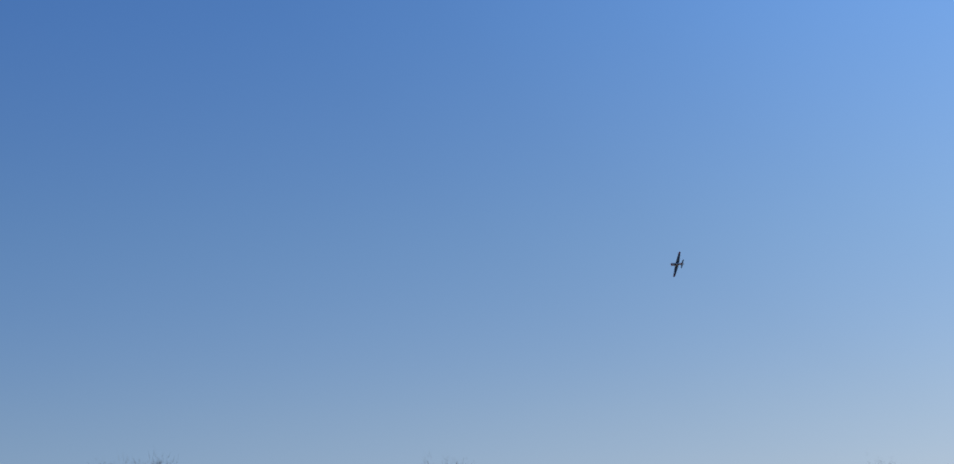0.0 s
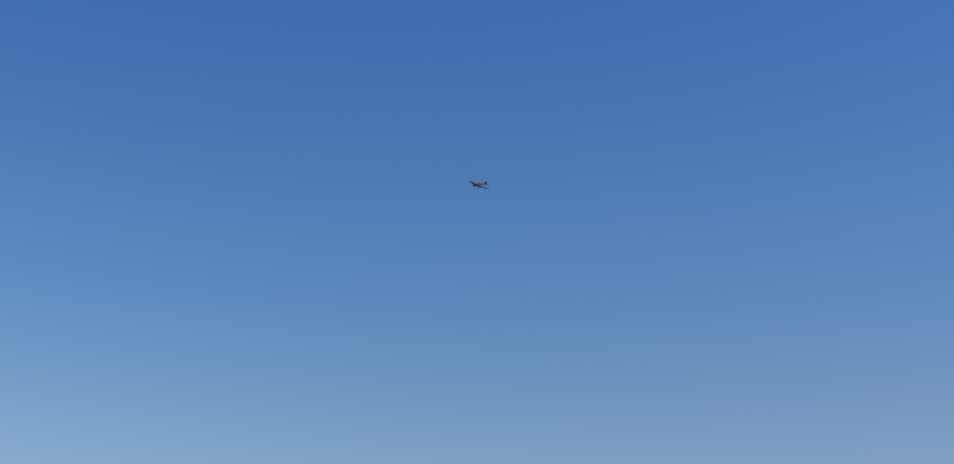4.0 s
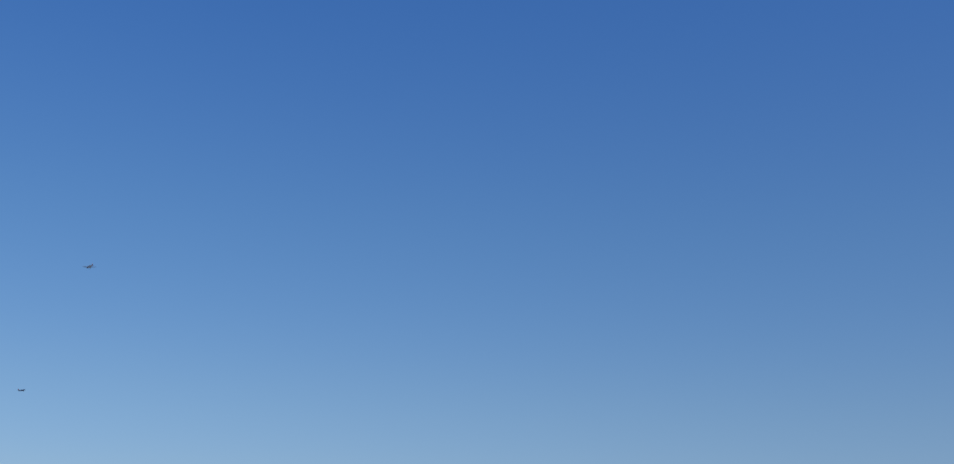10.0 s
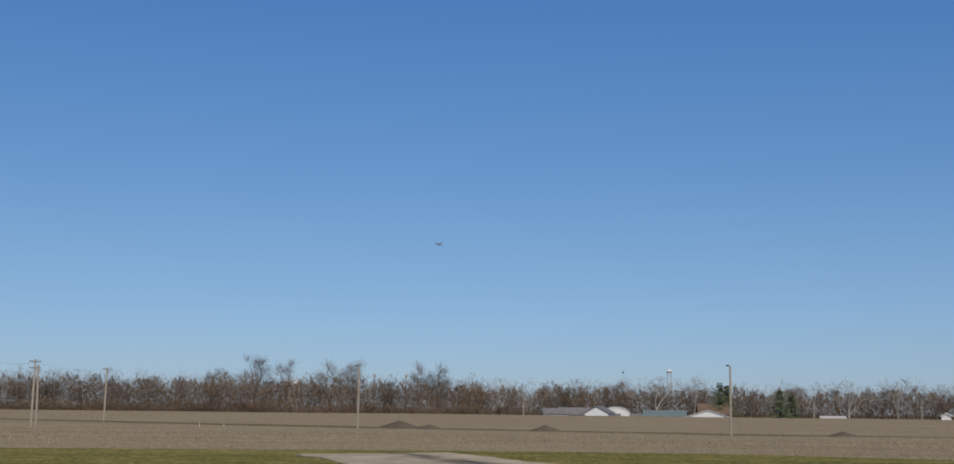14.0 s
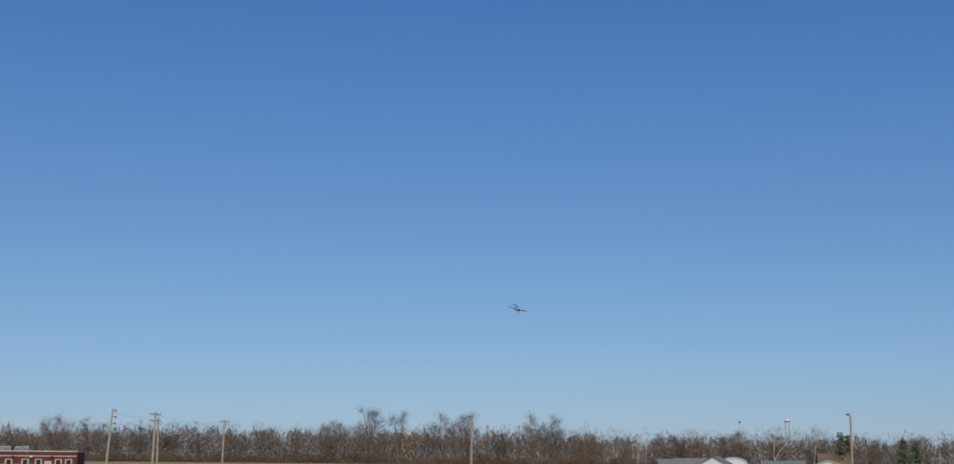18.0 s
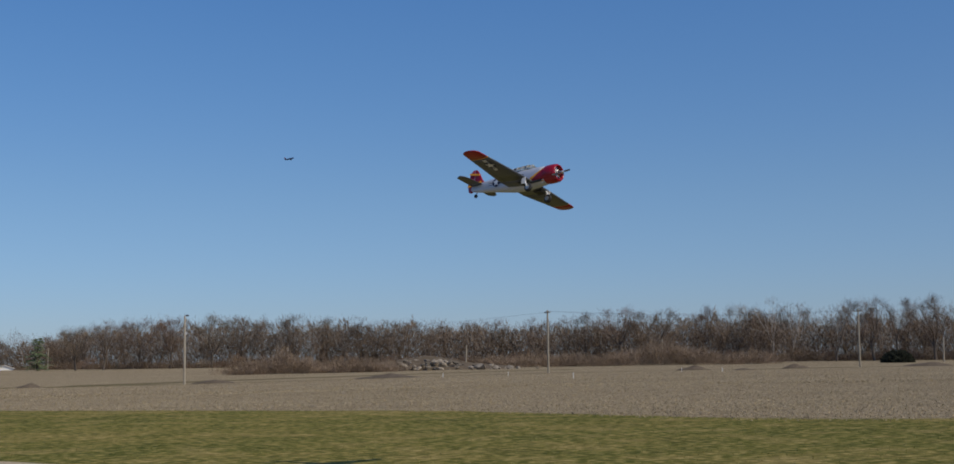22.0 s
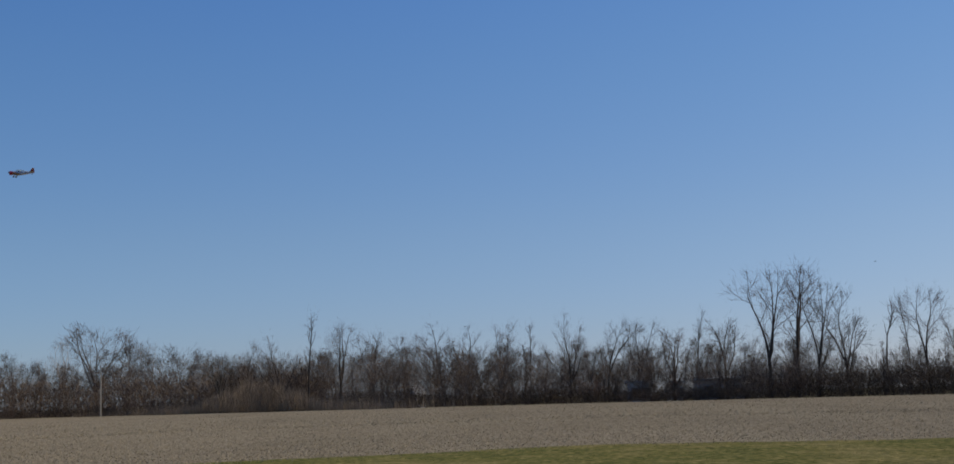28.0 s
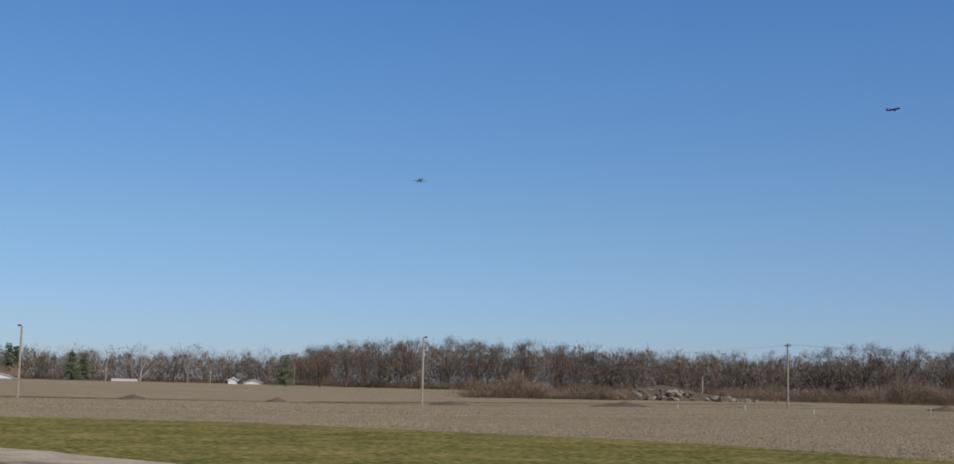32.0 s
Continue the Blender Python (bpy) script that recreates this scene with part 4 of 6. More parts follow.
        pts = run(base, up, h * (0.3 if forks > 1 else 0.12), 0.0155 * h, 0.013 * h, 3, 0.05, 0.06, 0)
        for i in range(forks):
            d = lifted(pts[-1][1], rng.uniform(0.14, 0.34) if forks > 1 else 0.02, 0.12)
            leader(pts[-1][0], d, h * (0.64 if forks > 1 else 0.85) * rng.uniform(0.85, 1.0), 0.0105 * h, round((13 if forks == 1 else 9 if forks == 2 else 7) * fine), 0.15, h * 0.25, (0.55, 1.1), 0.06, 0.1)
    return limbs, twigs


def tree_meshes(style, seed, height, bark, twig_mat, fine=1.0, fat=1.0, bloom=0, hair=0.0105):
    rng = random.Random(seed)
    limbs, twigs = grow(rng, style, height, fine, fat)
    # the finest twigs, as a soft edge round the ends of the boughs
    ends = [b for _, b, _, _, level in limbs if level >= 1 and b.z > height * 0.25]
    mid = sum(ends, Vector()) / max(1, len(ends))
    for _ in range(bloom):
        p = rng.choice(ends) + Vector((rng.gauss(0, 1), rng.gauss(0, 1), rng.gauss(0, 1))) * height * 0.035
        v = ((p - mid).normalized() * 0.7 + Vector((rng.gauss(0, 0.4), rng.gauss(0, 0.4), rng.gauss(0.45, 0.4)))).normalized()
        side = v.cross(Vector((rng.gauss(0, 1), rng.gauss(0, 1), rng.gauss(0, 1)))).normalized() * hair
        twigs.append((p - side, p + side, p + v * rng.uniform(0.5, 1.1)))
    top = max(max(b.z for _, b, _, _, _ in limbs), max((t[2].z for t in twigs), default=0))
    k = height / top
    vs, fs = [], []
    for a, b, ra, rb, level in limbs:
        if level <= 1:
            tube(vs, fs, a * k, b * k, max(ra, 0.034), max(rb, 0.026), 6 if level == 0 else 3, caps=False)
    trunk = mesh_from("trunk", vs, fs, bark, smooth=True)
    vs, fs = [], []
    for a, b, ra, rb, level in limbs:
        if level > 1:
            tube(vs, fs, a * k, b * k, max(ra, 0.014), max(rb, 0.011), 3, caps=False)
    for t in twigs:
        n = len(vs)
        vs += [p * k for p in t]
        fs.append((n, n + 1, n + 2))
    return trunk, mesh_from("crown", vs, fs, twig_mat)


KINDS = {}
for style, seeds, h in (("spread", (1, 2, 3, 4, 5), 13.0), ("tall", (11, 12, 13, 14, 15, 16), 15.0), ("thin", (21, 22, 23, 24), 12.0), ("snag", (31, 32, 33), 11.0), ("shrub", (41, 42, 43), 5.0)):
    KINDS[style] = [(h, tree_meshes(style, s, h, M_BARK, M_TWIG, 0.55 if style == "shrub" else 0.8, 1.05, {"spread": 900, "tall": 700, "thin": 250, "snag": 40, "shrub": 500}[style])) for s in seeds]
# far copies of the same trees, on bark lightened to brighten them
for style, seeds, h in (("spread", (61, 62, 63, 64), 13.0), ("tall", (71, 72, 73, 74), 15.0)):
    KINDS["far_" + style] = [(h, tree_meshes(style, s, h, M_BRIGHT_BARK, M_TWIG, 0.45, 1.2, 1500, 0.02)) for s in seeds]
KINDS["full"] = [(13.0, tree_meshes("spread", s, 13.0, M_BRIGHT_BARK, M_TWIG, 0.6, 1.5, 1900, 0.015)) for s in (91, 92, 93, 94)]
KINDS["russet"] = [(4.0, tree_meshes("shrub", s, 4.0, M_RUSSET, M_RUSSET, 0.4, 1.3, 900, 0.018)) for s in (81, 82, 83)]
KINDS["pale"] = [(15.0, tree_meshes("tall", s, 15.0, M_PALE_BARK, M_PALE_TWIG, 0.6, 1.2, 600, 0.012)) for s in (51, 52)] + [(13.0, tree_meshes("spread", 53, 13.0, M_PALE_BARK, M_PALE_TWIG, 0.6, 1.2, 600, 0.012))]
LABELS = {"spread": "bare winter tree with a broad rounded crown of fine twigs", "tall": "tall bare winter tree with upswept grey branches", "thin": "slender bare young tree with few branches",
          "snag": "thin dead tree with broken bare limbs", "shrub": "bare many-stemmed bush at the foot of the trees", "russet": "rounded russet leafless bush at the edge of the woods", "full": "large bare winter tree with a dense domed crown", "pale": "bare sycamore with pale whitish branches"}
tree_rng = random.Random(77)


def tree(style, az, d, el=None, h=None, wide=1.0):
    base = at(az, d)
    if h is None:
        h = (EYE.z + d * math.tan(radians(el)) - base.z) * 1.03
    kinds = KINDS["far_" + style if d > 240 and style in ("spread", "tall") else style]
    style = style.replace("far_", "")
    h0, (trunk, crown) = kinds[tree_rng.randrange(len(kinds))]
    k = h / h0
    root = empty("bare_bush" if style in ("shrub", "russet") else "bare_tree", Matrix.Translation(base) @ pose(0, 0, 0, 0, 0, tree_rng.uniform(0, 360)) @ Matrix.Diagonal((k * wide, k * wide, k, 1)))
    tagged(root, LABELS[style], "bush" if style in ("shrub", "russet") else "tree", group="bare trees round the field")
    part("trunk", trunk, None, root)
    part("crown", crown, None, root)


# trees that stand out: kind, compass angle, distance, height angle of the top, width
def plant(rows):
    for style, az, d, el, wide in rows:
        tree(style, az, d, el=el + 0.2 if az < 47 else el * 1.07 + 0.04, wide=wide)


# far side of the field, beyond the poles
plant([
    ("spread", -26.5, 330, 1.75, 1.1), ("spread", -25.2, 400, 1.55, 1.2), ("thin", -23.3, 400, 1.5, 1), ("full", -13.83, 405, 2.2, 1.25),
    ("tall", -12.36, 410, 1.9, 1.1), ("spread", -15.2, 412, 1.55, 1), ("full", -10.6, 400, 1.95, 1.3), ("full", -9.6, 404, 2.0, 1.3),
    ("full", -6.75, 405, 1.95, 1.1), ("full", -6.0, 408, 1.9, 1.2), ("pale", -3.2, 415, 1.2, 1), ("pale", 3.4, 470, 1.35, 1.3),
    ("pale", 4.9, 475, 1.45, 1.2), ("spread", 1.9, 480, 1.2, 1.4), ("pale", 11.3, 440, 1.15, 1), ("pale", 13.2, 440, 1.1, 1),
    ("spread", 18.7, 360, 1.45, 1.2),
])
# woods behind the farm houses and east of them
plant([
    ("spread", 19.8, 355, 1.75, 1.3), ("spread", 21.3, 360, 1.8, 1.3), ("spread", 22.5, 352, 1.75, 1.2), ("spread", 24.2, 345, 1.98, 1.3),
    ("spread", 25.4, 350, 1.8, 1.2), ("spread", 27.5, 345, 1.9, 1.3), ("spread", 29.0, 348, 1.7, 1.3), ("spread", 30.6, 345, 1.65, 1.2),
    ("spread", 32.2, 350, 1.6, 1.3), ("spread", 34.0, 345, 1.6, 1.2), ("spread", 35.8, 345, 1.55, 1.3), ("tall", 37.5, 325, 1.6, 1.2),
    ("spread", 40.2, 318, 1.85, 1.3), ("spread", 41.6, 315, 2.0, 1.2), ("spread", 43.2, 318, 1.9, 1.3), ("tall", 45.2, 312, 2.0, 1.2),
    ("spread", 46.6, 312, 2.05, 1.2),
])
# woods beyond the rubble heap
plant([
    ("pale", 48.0, 305, 2.25, 0.9), ("pale", 48.8, 303, 2.1, 0.9), ("tall", 50.6, 290, 2.15, 1.1), ("spread", 52.1, 292, 2.25, 1.2),
    ("tall", 53.1, 290, 2.2, 1.1), ("spread", 54.5, 290, 2.3, 1.2), ("tall", 56.2, 290, 2.3, 1.2), ("pale", 57.6, 288, 2.9, 1.0),
    ("spread", 59.8, 290, 2.35, 1.2), ("tall", 61.0, 290, 2.1, 1.1), ("pale", 62.0, 292, 2.35, 0.8), ("thin", 63.5, 285, 2.1, 1.2),
    ("spread", 65.1, 278, 2.6, 1.25), ("tall", 67.3, 305, 2.3, 1.0), ("spread", 68.4, 312, 1.9, 1.1), ("pale", 69.2, 315, 2.7, 0.9),
    ("spread", 70.7, 308, 3.25, 1.2),
])
# woods edge beyond the last poles
plant([
    ("spread", 71.7, 312, 2.9, 1.1), ("spread", 73.9, 290, 2.45, 1.3), ("pale", 72.9, 310, 2.6, 0.8), ("spread", 75.6, 240, 2.2, 1.1),
    ("tall", 76.8, 235, 2.6, 0.9), ("spread", 78.3, 222, 2.95, 1.1), ("snag", 79.36, 212, 3.75, 0.9), ("tall", 80.66, 215, 3.3, 1.0),
    ("spread", 82.2, 210, 2.9, 1.0), ("tall", 83.6, 205, 2.8, 1.0), ("spread", 85.2, 196, 3.35, 1.1), ("spread", 86.3, 196, 3.2, 1.0),
    ("tall", 87.7, 192, 3.25, 0.9), ("thin", 88.9, 188, 3.1, 1.0), ("spread", 90.6, 184, 3.7, 0.75), ("tall", 92.2, 186, 3.1, 0.9),
    ("tall", 93.6, 184, 3.1, 0.9),
])
# corner of the field by the dry saplings
plant([
    ("spread", 95.0, 182, 2.9, 1.0), ("thin", 95.9, 182, 3.5, 0.7), ("spread", 97.2, 180, 3.15, 1.0), ("tall", 99.0, 176, 5.1, 0.95),
    ("tall", 100.1, 178, 5.2, 1.0), ("tall", 101.0, 176, 4.5, 0.8), ("spread", 102.28, 176, 4.05, 0.85), ("snag", 103.9, 176, 3.5, 1.0),
    ("thin", 104.6, 177, 3.75, 0.8), ("tall", 105.4, 176, 3.95, 0.9), ("thin", 106.6, 176, 2.9, 1.0), ("snag", 107.2, 175, 2.8, 1.2),
    ("snag", 108.1, 175, 3.7, 0.5), ("thin", 109.3, 175, 3.1, 1.0), ("tall", 110.9, 176, 3.75, 0.8), ("tall", 111.6, 176, 3.6, 0.8),
    ("spread", 113.2, 175, 5.0, 0.85),
])
# wooded edge with the tall pair
plant([
    ("tall", 113.9, 176, 4.9, 0.95), ("thin", 116.0, 176, 3.4, 0.9), ("thin", 117.3, 176, 3.1, 1.0), ("tall", 118.8, 175, 4.05, 0.75),
    ("shrub", 120.0, 176, 2.3, 1.0), ("thin", 121.6, 176, 2.7, 1.0), ("tall", 122.8, 176, 3.0, 0.7), ("thin", 123.9, 175, 3.5, 0.9),
    ("thin", 125.4, 175, 3.2, 0.8), ("tall", 127.2, 175, 3.35, 0.9), ("tall", 128.6, 175, 3.55, 0.95), ("spread", 129.3, 176, 3.5, 0.8),
    ("tall", 130.5, 174, 4.35, 0.6), ("spread", 132.1, 176, 2.9, 0.8), ("tall", 133.1, 175, 3.9, 0.8), ("thin", 133.9, 175, 3.7, 0.7),
    ("snag", 136.3, 174, 3.9, 0.9),
])
# sparse edge trees
plant([
    ("spread", 137.3, 175, 2.9, 0.9), ("thin", 138.7, 174, 3.5, 0.9), ("spread", 140.4, 175, 2.9, 0.9), ("spread", 141.55, 174, 4.05, 0.75),
    ("thin", 143.2, 174, 3.2, 0.8), ("spread", 144.6, 175, 3.0, 0.8), ("thin", 145.3, 174, 3.4, 0.8), ("tall", 146.3, 174, 3.6, 0.8),
    ("snag", 147.7, 174, 4.0, 0.8), ("thin", 148.6, 174, 3.2, 0.8), ("thin", 149.6, 174, 3.0, 0.8), ("snag", 150.6, 174, 3.5, 0.6),
    ("thin", 151.5, 174, 2.8, 1), ("snag", 152.55, 174, 4.1, 0.55), ("thin", 153.8, 176, 3.3, 0.9), ("tall", 160.4, 190, 3.3, 1.1),
    ("spread", 161.2, 192, 3.2, 1.1),
])
# edge trees towards the hedge
plant([
    ("spread", 163.5, 230, 2.2, 1.2), ("spread", 165.0, 235, 1.9, 1.2), ("spread", 167.0, 240, 1.9, 1.2), ("tall", 170.0, 240, 2.2, 1.2),
])
# lesser trees between them: rows of woods, each further back and taller
PROFILE = [(-27, 1.3), (-15, 1.4), (-5, 1.3), (0, 1.2), (10, 1.12), (17, 1.1), (19, 1.65), (24, 1.85), (30, 1.65), (37, 1.5), (41, 1.75), (48, 1.9), (60, 2.0), (70, 2.1), (80, 2.4), (98, 2.5), (104, 2.2), (115, 2.1), (125, 2.1), (140, 2.2), (155, 2.3), (166, 1.8)]


def tops(az):
    return float(np.interp(az, [p[0] for p in PROFILE], [p[1] for p in PROFILE]))


def grove(name, label, a0, a1, rows):
    """Lesser trees of one stretch of woods, too many and too close to tell apart, in one mesh."""
    chunks, faces, slots, base = [], [], [], 0
    for back, depth, low, high, gap, styles in rows:
        az = a0
        while az < a1:
            d = ring(EDGE, az) + back + tree_rng.uniform(0, depth) + (75 if -2.5 < az < 17.5 else 0)
            foot = at(az, d)
            h = EYE.z + d * math.tan(radians(tops(az) * tree_rng.uniform(low, high))) - foot.z
            h0, meshes = tree_rng.choice(KINDS[tree_rng.choice(styles)])
            k = h / h0
            m = np.array((Matrix.Translation(foot) @ pose(0, 0, 0, 0, 0, tree_rng.uniform(0, 360)) @ Matrix.Diagonal((k * tree_rng.uniform(0.9, 1.3), k * tree_rng.uniform(0.9, 1.3), k, 1))))
            for slot, me in enumerate(meshes):
                key = me.name
                if key not in GROVE_DATA:
                    co = np.empty(len(me.vertices) * 3)
                    me.vertices.foreach_get("co", co)
                    GROVE_DATA[key] = (co.reshape(-1, 3), [tuple(p.vertices) for p in me.polygons])
                co, fs = GROVE_DATA[key]
                chunks.append(co @ m[:3, :3].T + m[:3, 3])
                faces += [tuple(i + base for i in f) for f in fs]
                slots += [slot] * len(fs)
                base += len(co)
            az += gap * tree_rng.uniform(0.6, 1.4)
    me = bpy.data.meshes.new(name)
    me.from_pydata(np.concatenate(chunks).tolist(), [], faces)
    me.materials.append(M_BRIGHT_BARK)
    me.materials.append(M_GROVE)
    me.polygons.foreach_set("material_index", slots)
    me.update()
    tagged(new(name, me), label, "trees", kind="stuff")


GROVE_DATA = {}
FAR_ROWS = ((10, 12, 0.78, 0.98, 1.5, ("far_spread", "far_tall", "far_tall")), (24, 20, 0.95, 1.1, 1.1, ("far_spread", "far_spread", "far_tall")))
for a0, a1 in ((-28, 2), (2, 19), (19, 48), (48, 76)):
    grove("grove", "crowded leafless trees of the far woods", a0, a1, FAR_ROWS)
for a0, a1, k in ((76, 100, 1.0), (100, 120, 1.25), (120, 152, 1.05), (152, 168, 1.0)):
    grove("grove", "crowded bare young trees along the field edge", a0, a1, ((3, 9, 0.62, 0.95, 0.95 * k, ("tall", "thin", "thin", "snag")), (8, 10, 0.55, 0.9, 0.9 * k, ("far_tall", "far_tall", "thin")), (14, 18, 0.8, 1.06, 0.95 * k, ("far_tall", "far_tall", "thin", "far_spread"))))
az = 66.0
while az < 166:
    d = ring(EDGE, az) + tree_rng.uniform(0.5, 7)
    tree("shrub", az, d, h=tree_rng.uniform(2.6, 4.6) * (0.55 if 91.5 < az < 99 else 1), wide=tree_rng.uniform(0.9, 1.5))
    az += tree_rng.uniform(0.5, 1.1)
az = -27.0
while az < 66:
    d = ring(EDGE, az) + tree_rng.uniform(-1, 4) + (72 if -2.5 < az < 17.5 else 0)
    if not -2.5 < az < 17.5 or tree_rng.random() < 0.5:
        tree("russet", az, d, h=tree_rng.uniform(2.0, 4.2), wide=tree_rng.uniform(1.0, 1.6))
    az += tree_rng.uniform(0.5, 1.0)
# a loose ring of trees behind the camera
for k in range(14):
    tree(tree_rng.choice(("spread", "tall")), 172 + k * 10.6 + tree_rng.uniform(-2, 2), tree_rng.uniform(250, 330), h=tree_rng.uniform(9, 14))


# ---- thickets ----
def thicket(name, label, a0, a1, d_off, depth, high, count, blade, width, material, seed, low=0.0, lean=0.35, d_fix=None, ragged=0.35, focus=None):
    """A dense stand of upright bare stems: high(az) gives its height in metres."""
    rs = np.random.RandomState(seed)
    a = rs.uniform(a0, a1, count) if focus is None else np.clip(rs.normal(focus[0], focus[1], count), a0, a1)
    off = rs.uniform(0, 1, count) ** 1.4 * depth
    de = np.array([ring(EDGE, v) if d_fix is None else d_fix for v in np.linspace(a0, a1, 400)])
    hh = np.array([high(v) for v in np.linspace(a0, a1, 400)])
    xs = np.linspace(a0, a1, 400)
    d = np.interp(a, xs, de) + d_off + off
    x, y = d * np.sin(np.radians(a)), d * np.cos(np.radians(a))
    zt = np.array([ground_z(r * math.sin(radians(v)), r * math.cos(radians(v))) for v, r in zip(xs, de + d_off + depth * 0.4)])
    z0 = np.interp(a, xs, zt)
    wave = np.array([1 + ragged * noise.noise((v * 1.7, seed, 0)) + ragged * 0.7 * noise.noise((v * 6.1, seed, 4)) for v in xs])
    h = np.interp(a, xs, hh * wave)
    start = z0 + low + rs.uniform(0, 1, count) ** 1.25 * np.maximum(h - blade, 0.05)
    ln = blade * rs.uniform(0.6, 1.4, count)
    tip = np.stack([x + rs.normal(0, lean, count) * ln, y + rs.normal(0, lean, count) * ln, start + ln * rs.uniform(0.5, 1, count)], 1)
    ang = rs.uniform(0, math.pi, count)
    w = width * rs.uniform(0.5, 1.5, count)
    ex, ey = np.cos(ang) * w, np.sin(ang) * w
    v = np.empty((count, 3, 3))
    v[:, 0] = np.stack([x - ex, y - ey, start], 1)
    v[:, 1] = np.stack([x + ex, y + ey, start], 1)
    v[:, 2] = tip
    me = bpy.data.meshes.new(name)
    me.vertices.add(count * 3)
    me.vertices.foreach_set("co", v.ravel())
    me.loops.add(count * 3)
    me.loops.foreach_set("vertex_index", np.arange(count * 3, dtype=np.int32))
    me.polygons.add(count)
    me.polygons.foreach_set("loop_start", np.arange(0, count * 3, 3, dtype=np.int32))
    me.update(calc_edges=True)
    me.materials.append(material)
    ob = new(name, me)
    tagged(ob, label, "thicket", kind="stuff")


def by_el(table, d_extra):
    xs, es = [t[0] for t in table], [t[1] for t in table]
    return lambda az: max(0.6, EYE.z + (ring(EDGE, az) + d_extra) * math.tan(radians(float(np.interp(az, xs, es)))) - at(az, ring(EDGE, az) + d_extra).z)


def woods(name, label, a0, a1, d_off, depth, high, count, blade, width, material, seed, radius=(2.4, 4.4), spacing=1.5, under=0.36, d_fix=None, base=0.12):
    """Many rounded bare crowns over low brush, as fine twigs: high(az) gives the height in metres."""
    rs = np.random.RandomState(seed)
    xs = np.linspace(a0, a1, 400)
    de = np.array([ring(EDGE, v) if d_fix is None else d_fix for v in xs])
    hh = np.array([high(v) for v in xs])
    zt = np.array([ground_z(r * math.sin(radians(v)), r * math.cos(radians(v))) for v, r in zip(xs, de + d_off + depth * 0.4)])
    span = radians(a1 - a0) * float(de.mean())
    nc = int(span / spacing)
    ca, co = a0 + (a1 - a0) * (np.arange(nc) + rs.uniform(-0.6, 1.6, nc)) / nc, rs.uniform(0, 1, nc) ** 1.2 * depth
    cr, ch = rs.uniform(*radius, nc), np.interp(ca, xs, hh) * rs.uniform(0.78, 1.12, nc)
    weight = cr * ch + 0.3 * (cr * ch).mean()
    pick = rs.choice(nc, count, p=weight / weight.sum())
    u = rs.normal(0, 1, (count, 3))
    u /= np.linalg.norm(u, axis=1)[:, None]
    shell = rs.uniform(0, 1, count) ** 0.45
    low = rs.uniform(0, 1, count) < under
    R, H = cr[pick], ch[pick]
    d = np.interp(ca, xs, de)[pick] + d_off + co[pick]
    A = np.radians(ca[pick])
    x = d * np.sin(A) + u[:, 0] * shell * R
    y = d * np.cos(A) + u[:, 1] * shell * R
    mid = (1 + base) / 2
    z = H * (mid + (1 - mid) * u[:, 2] * shell) - blade * 0.45
    z = np.where(low, rs.uniform(0, 0.62, count) * H, z)
    far = rs.uniform(-1.6, 1.6, count) * radius[1]
    x = np.where(low, x + far * np.cos(A), x)
    y = np.where(low, y - far * np.sin(A), y)
    z0 = np.interp(np.degrees(A), xs, zt)
    v = np.stack([u[:, 0] * 0.7, u[:, 1] * 0.7, u[:, 2] * 0.35 + 0.6], 1) + rs.normal(0, 0.35, (count, 3))
    v /= np.linalg.norm(v, axis=1)[:, None]
    ln = blade * rs.uniform(0.5, 1.4, count)
    p = np.stack([x, y, z0 + np.maximum(z, 0)], 1)
    s = np.cross(v, rs.normal(0, 1, (count, 3)))
    s *= (width * rs.uniform(0.5, 1.5, count) / np.linalg.norm(s, axis=1))[:, None]
    tri = np.stack([p - s, p + s, p + v * ln[:, None]], 1)
    me = bpy.data.meshes.new(name)
    me.vertices.add(count * 3)
    me.vertices.foreach_set("co", tri.ravel())
    me.loops.add(count * 3)
    me.loops.foreach_set("vertex_index", np.arange(count * 3, dtype=np.int32))
    me.polygons.add(count)
    me.polygons.foreach_set("loop_start", np.arange(0, count * 3, 3, dtype=np.int32))
    me.update(calc_edges=True)
    me.materials.append(material)
    tagged(new(name, me), label, "thicket", kind="stuff")


woods("far_woods", "dense brown leafless woods along the far side of the field", -40, -4, 2, 26, by_el([(-40, 1.5), (-27, 1.45), (-15, 1.55), (-4, 1.42)], 10), 105000, 0.95, 0.042, M_HAZE, 1, (2.6, 4.6), 1.2)
woods("far_woods", "dense brown leafless woods behind the farm houses", -5, 19, 85, 40, by_el([(-5, 1.42), (2, 1.32), (10, 1.26), (19, 1.4)], 100), 90000, 1.05, 0.048, M_HAZE, 2, (2.8, 4.8), 1.3)
woods("far_woods", "dense brown leafless woods along the far side of the field", 17.2, 48, 6, 26, by_el([(17, 1.2), (20, 1.85), (25, 2.0), (30, 1.8), (37, 1.6), (48, 2.0)], 15), 110000, 0.9, 0.04, M_HAZE, 3, (2.6, 4.6), 1.1)
woods("woods_edge", "leafless brown woods edge beyond the stubble field", 47, 80, 2, 24, by_el([(47, 1.85), (56, 1.9), (64, 1.7), (72, 1.9), (80, 2.1)], 12), 105000, 0.85, 0.033, M_HAZE, 4, (2.0, 3.6), 1.1)
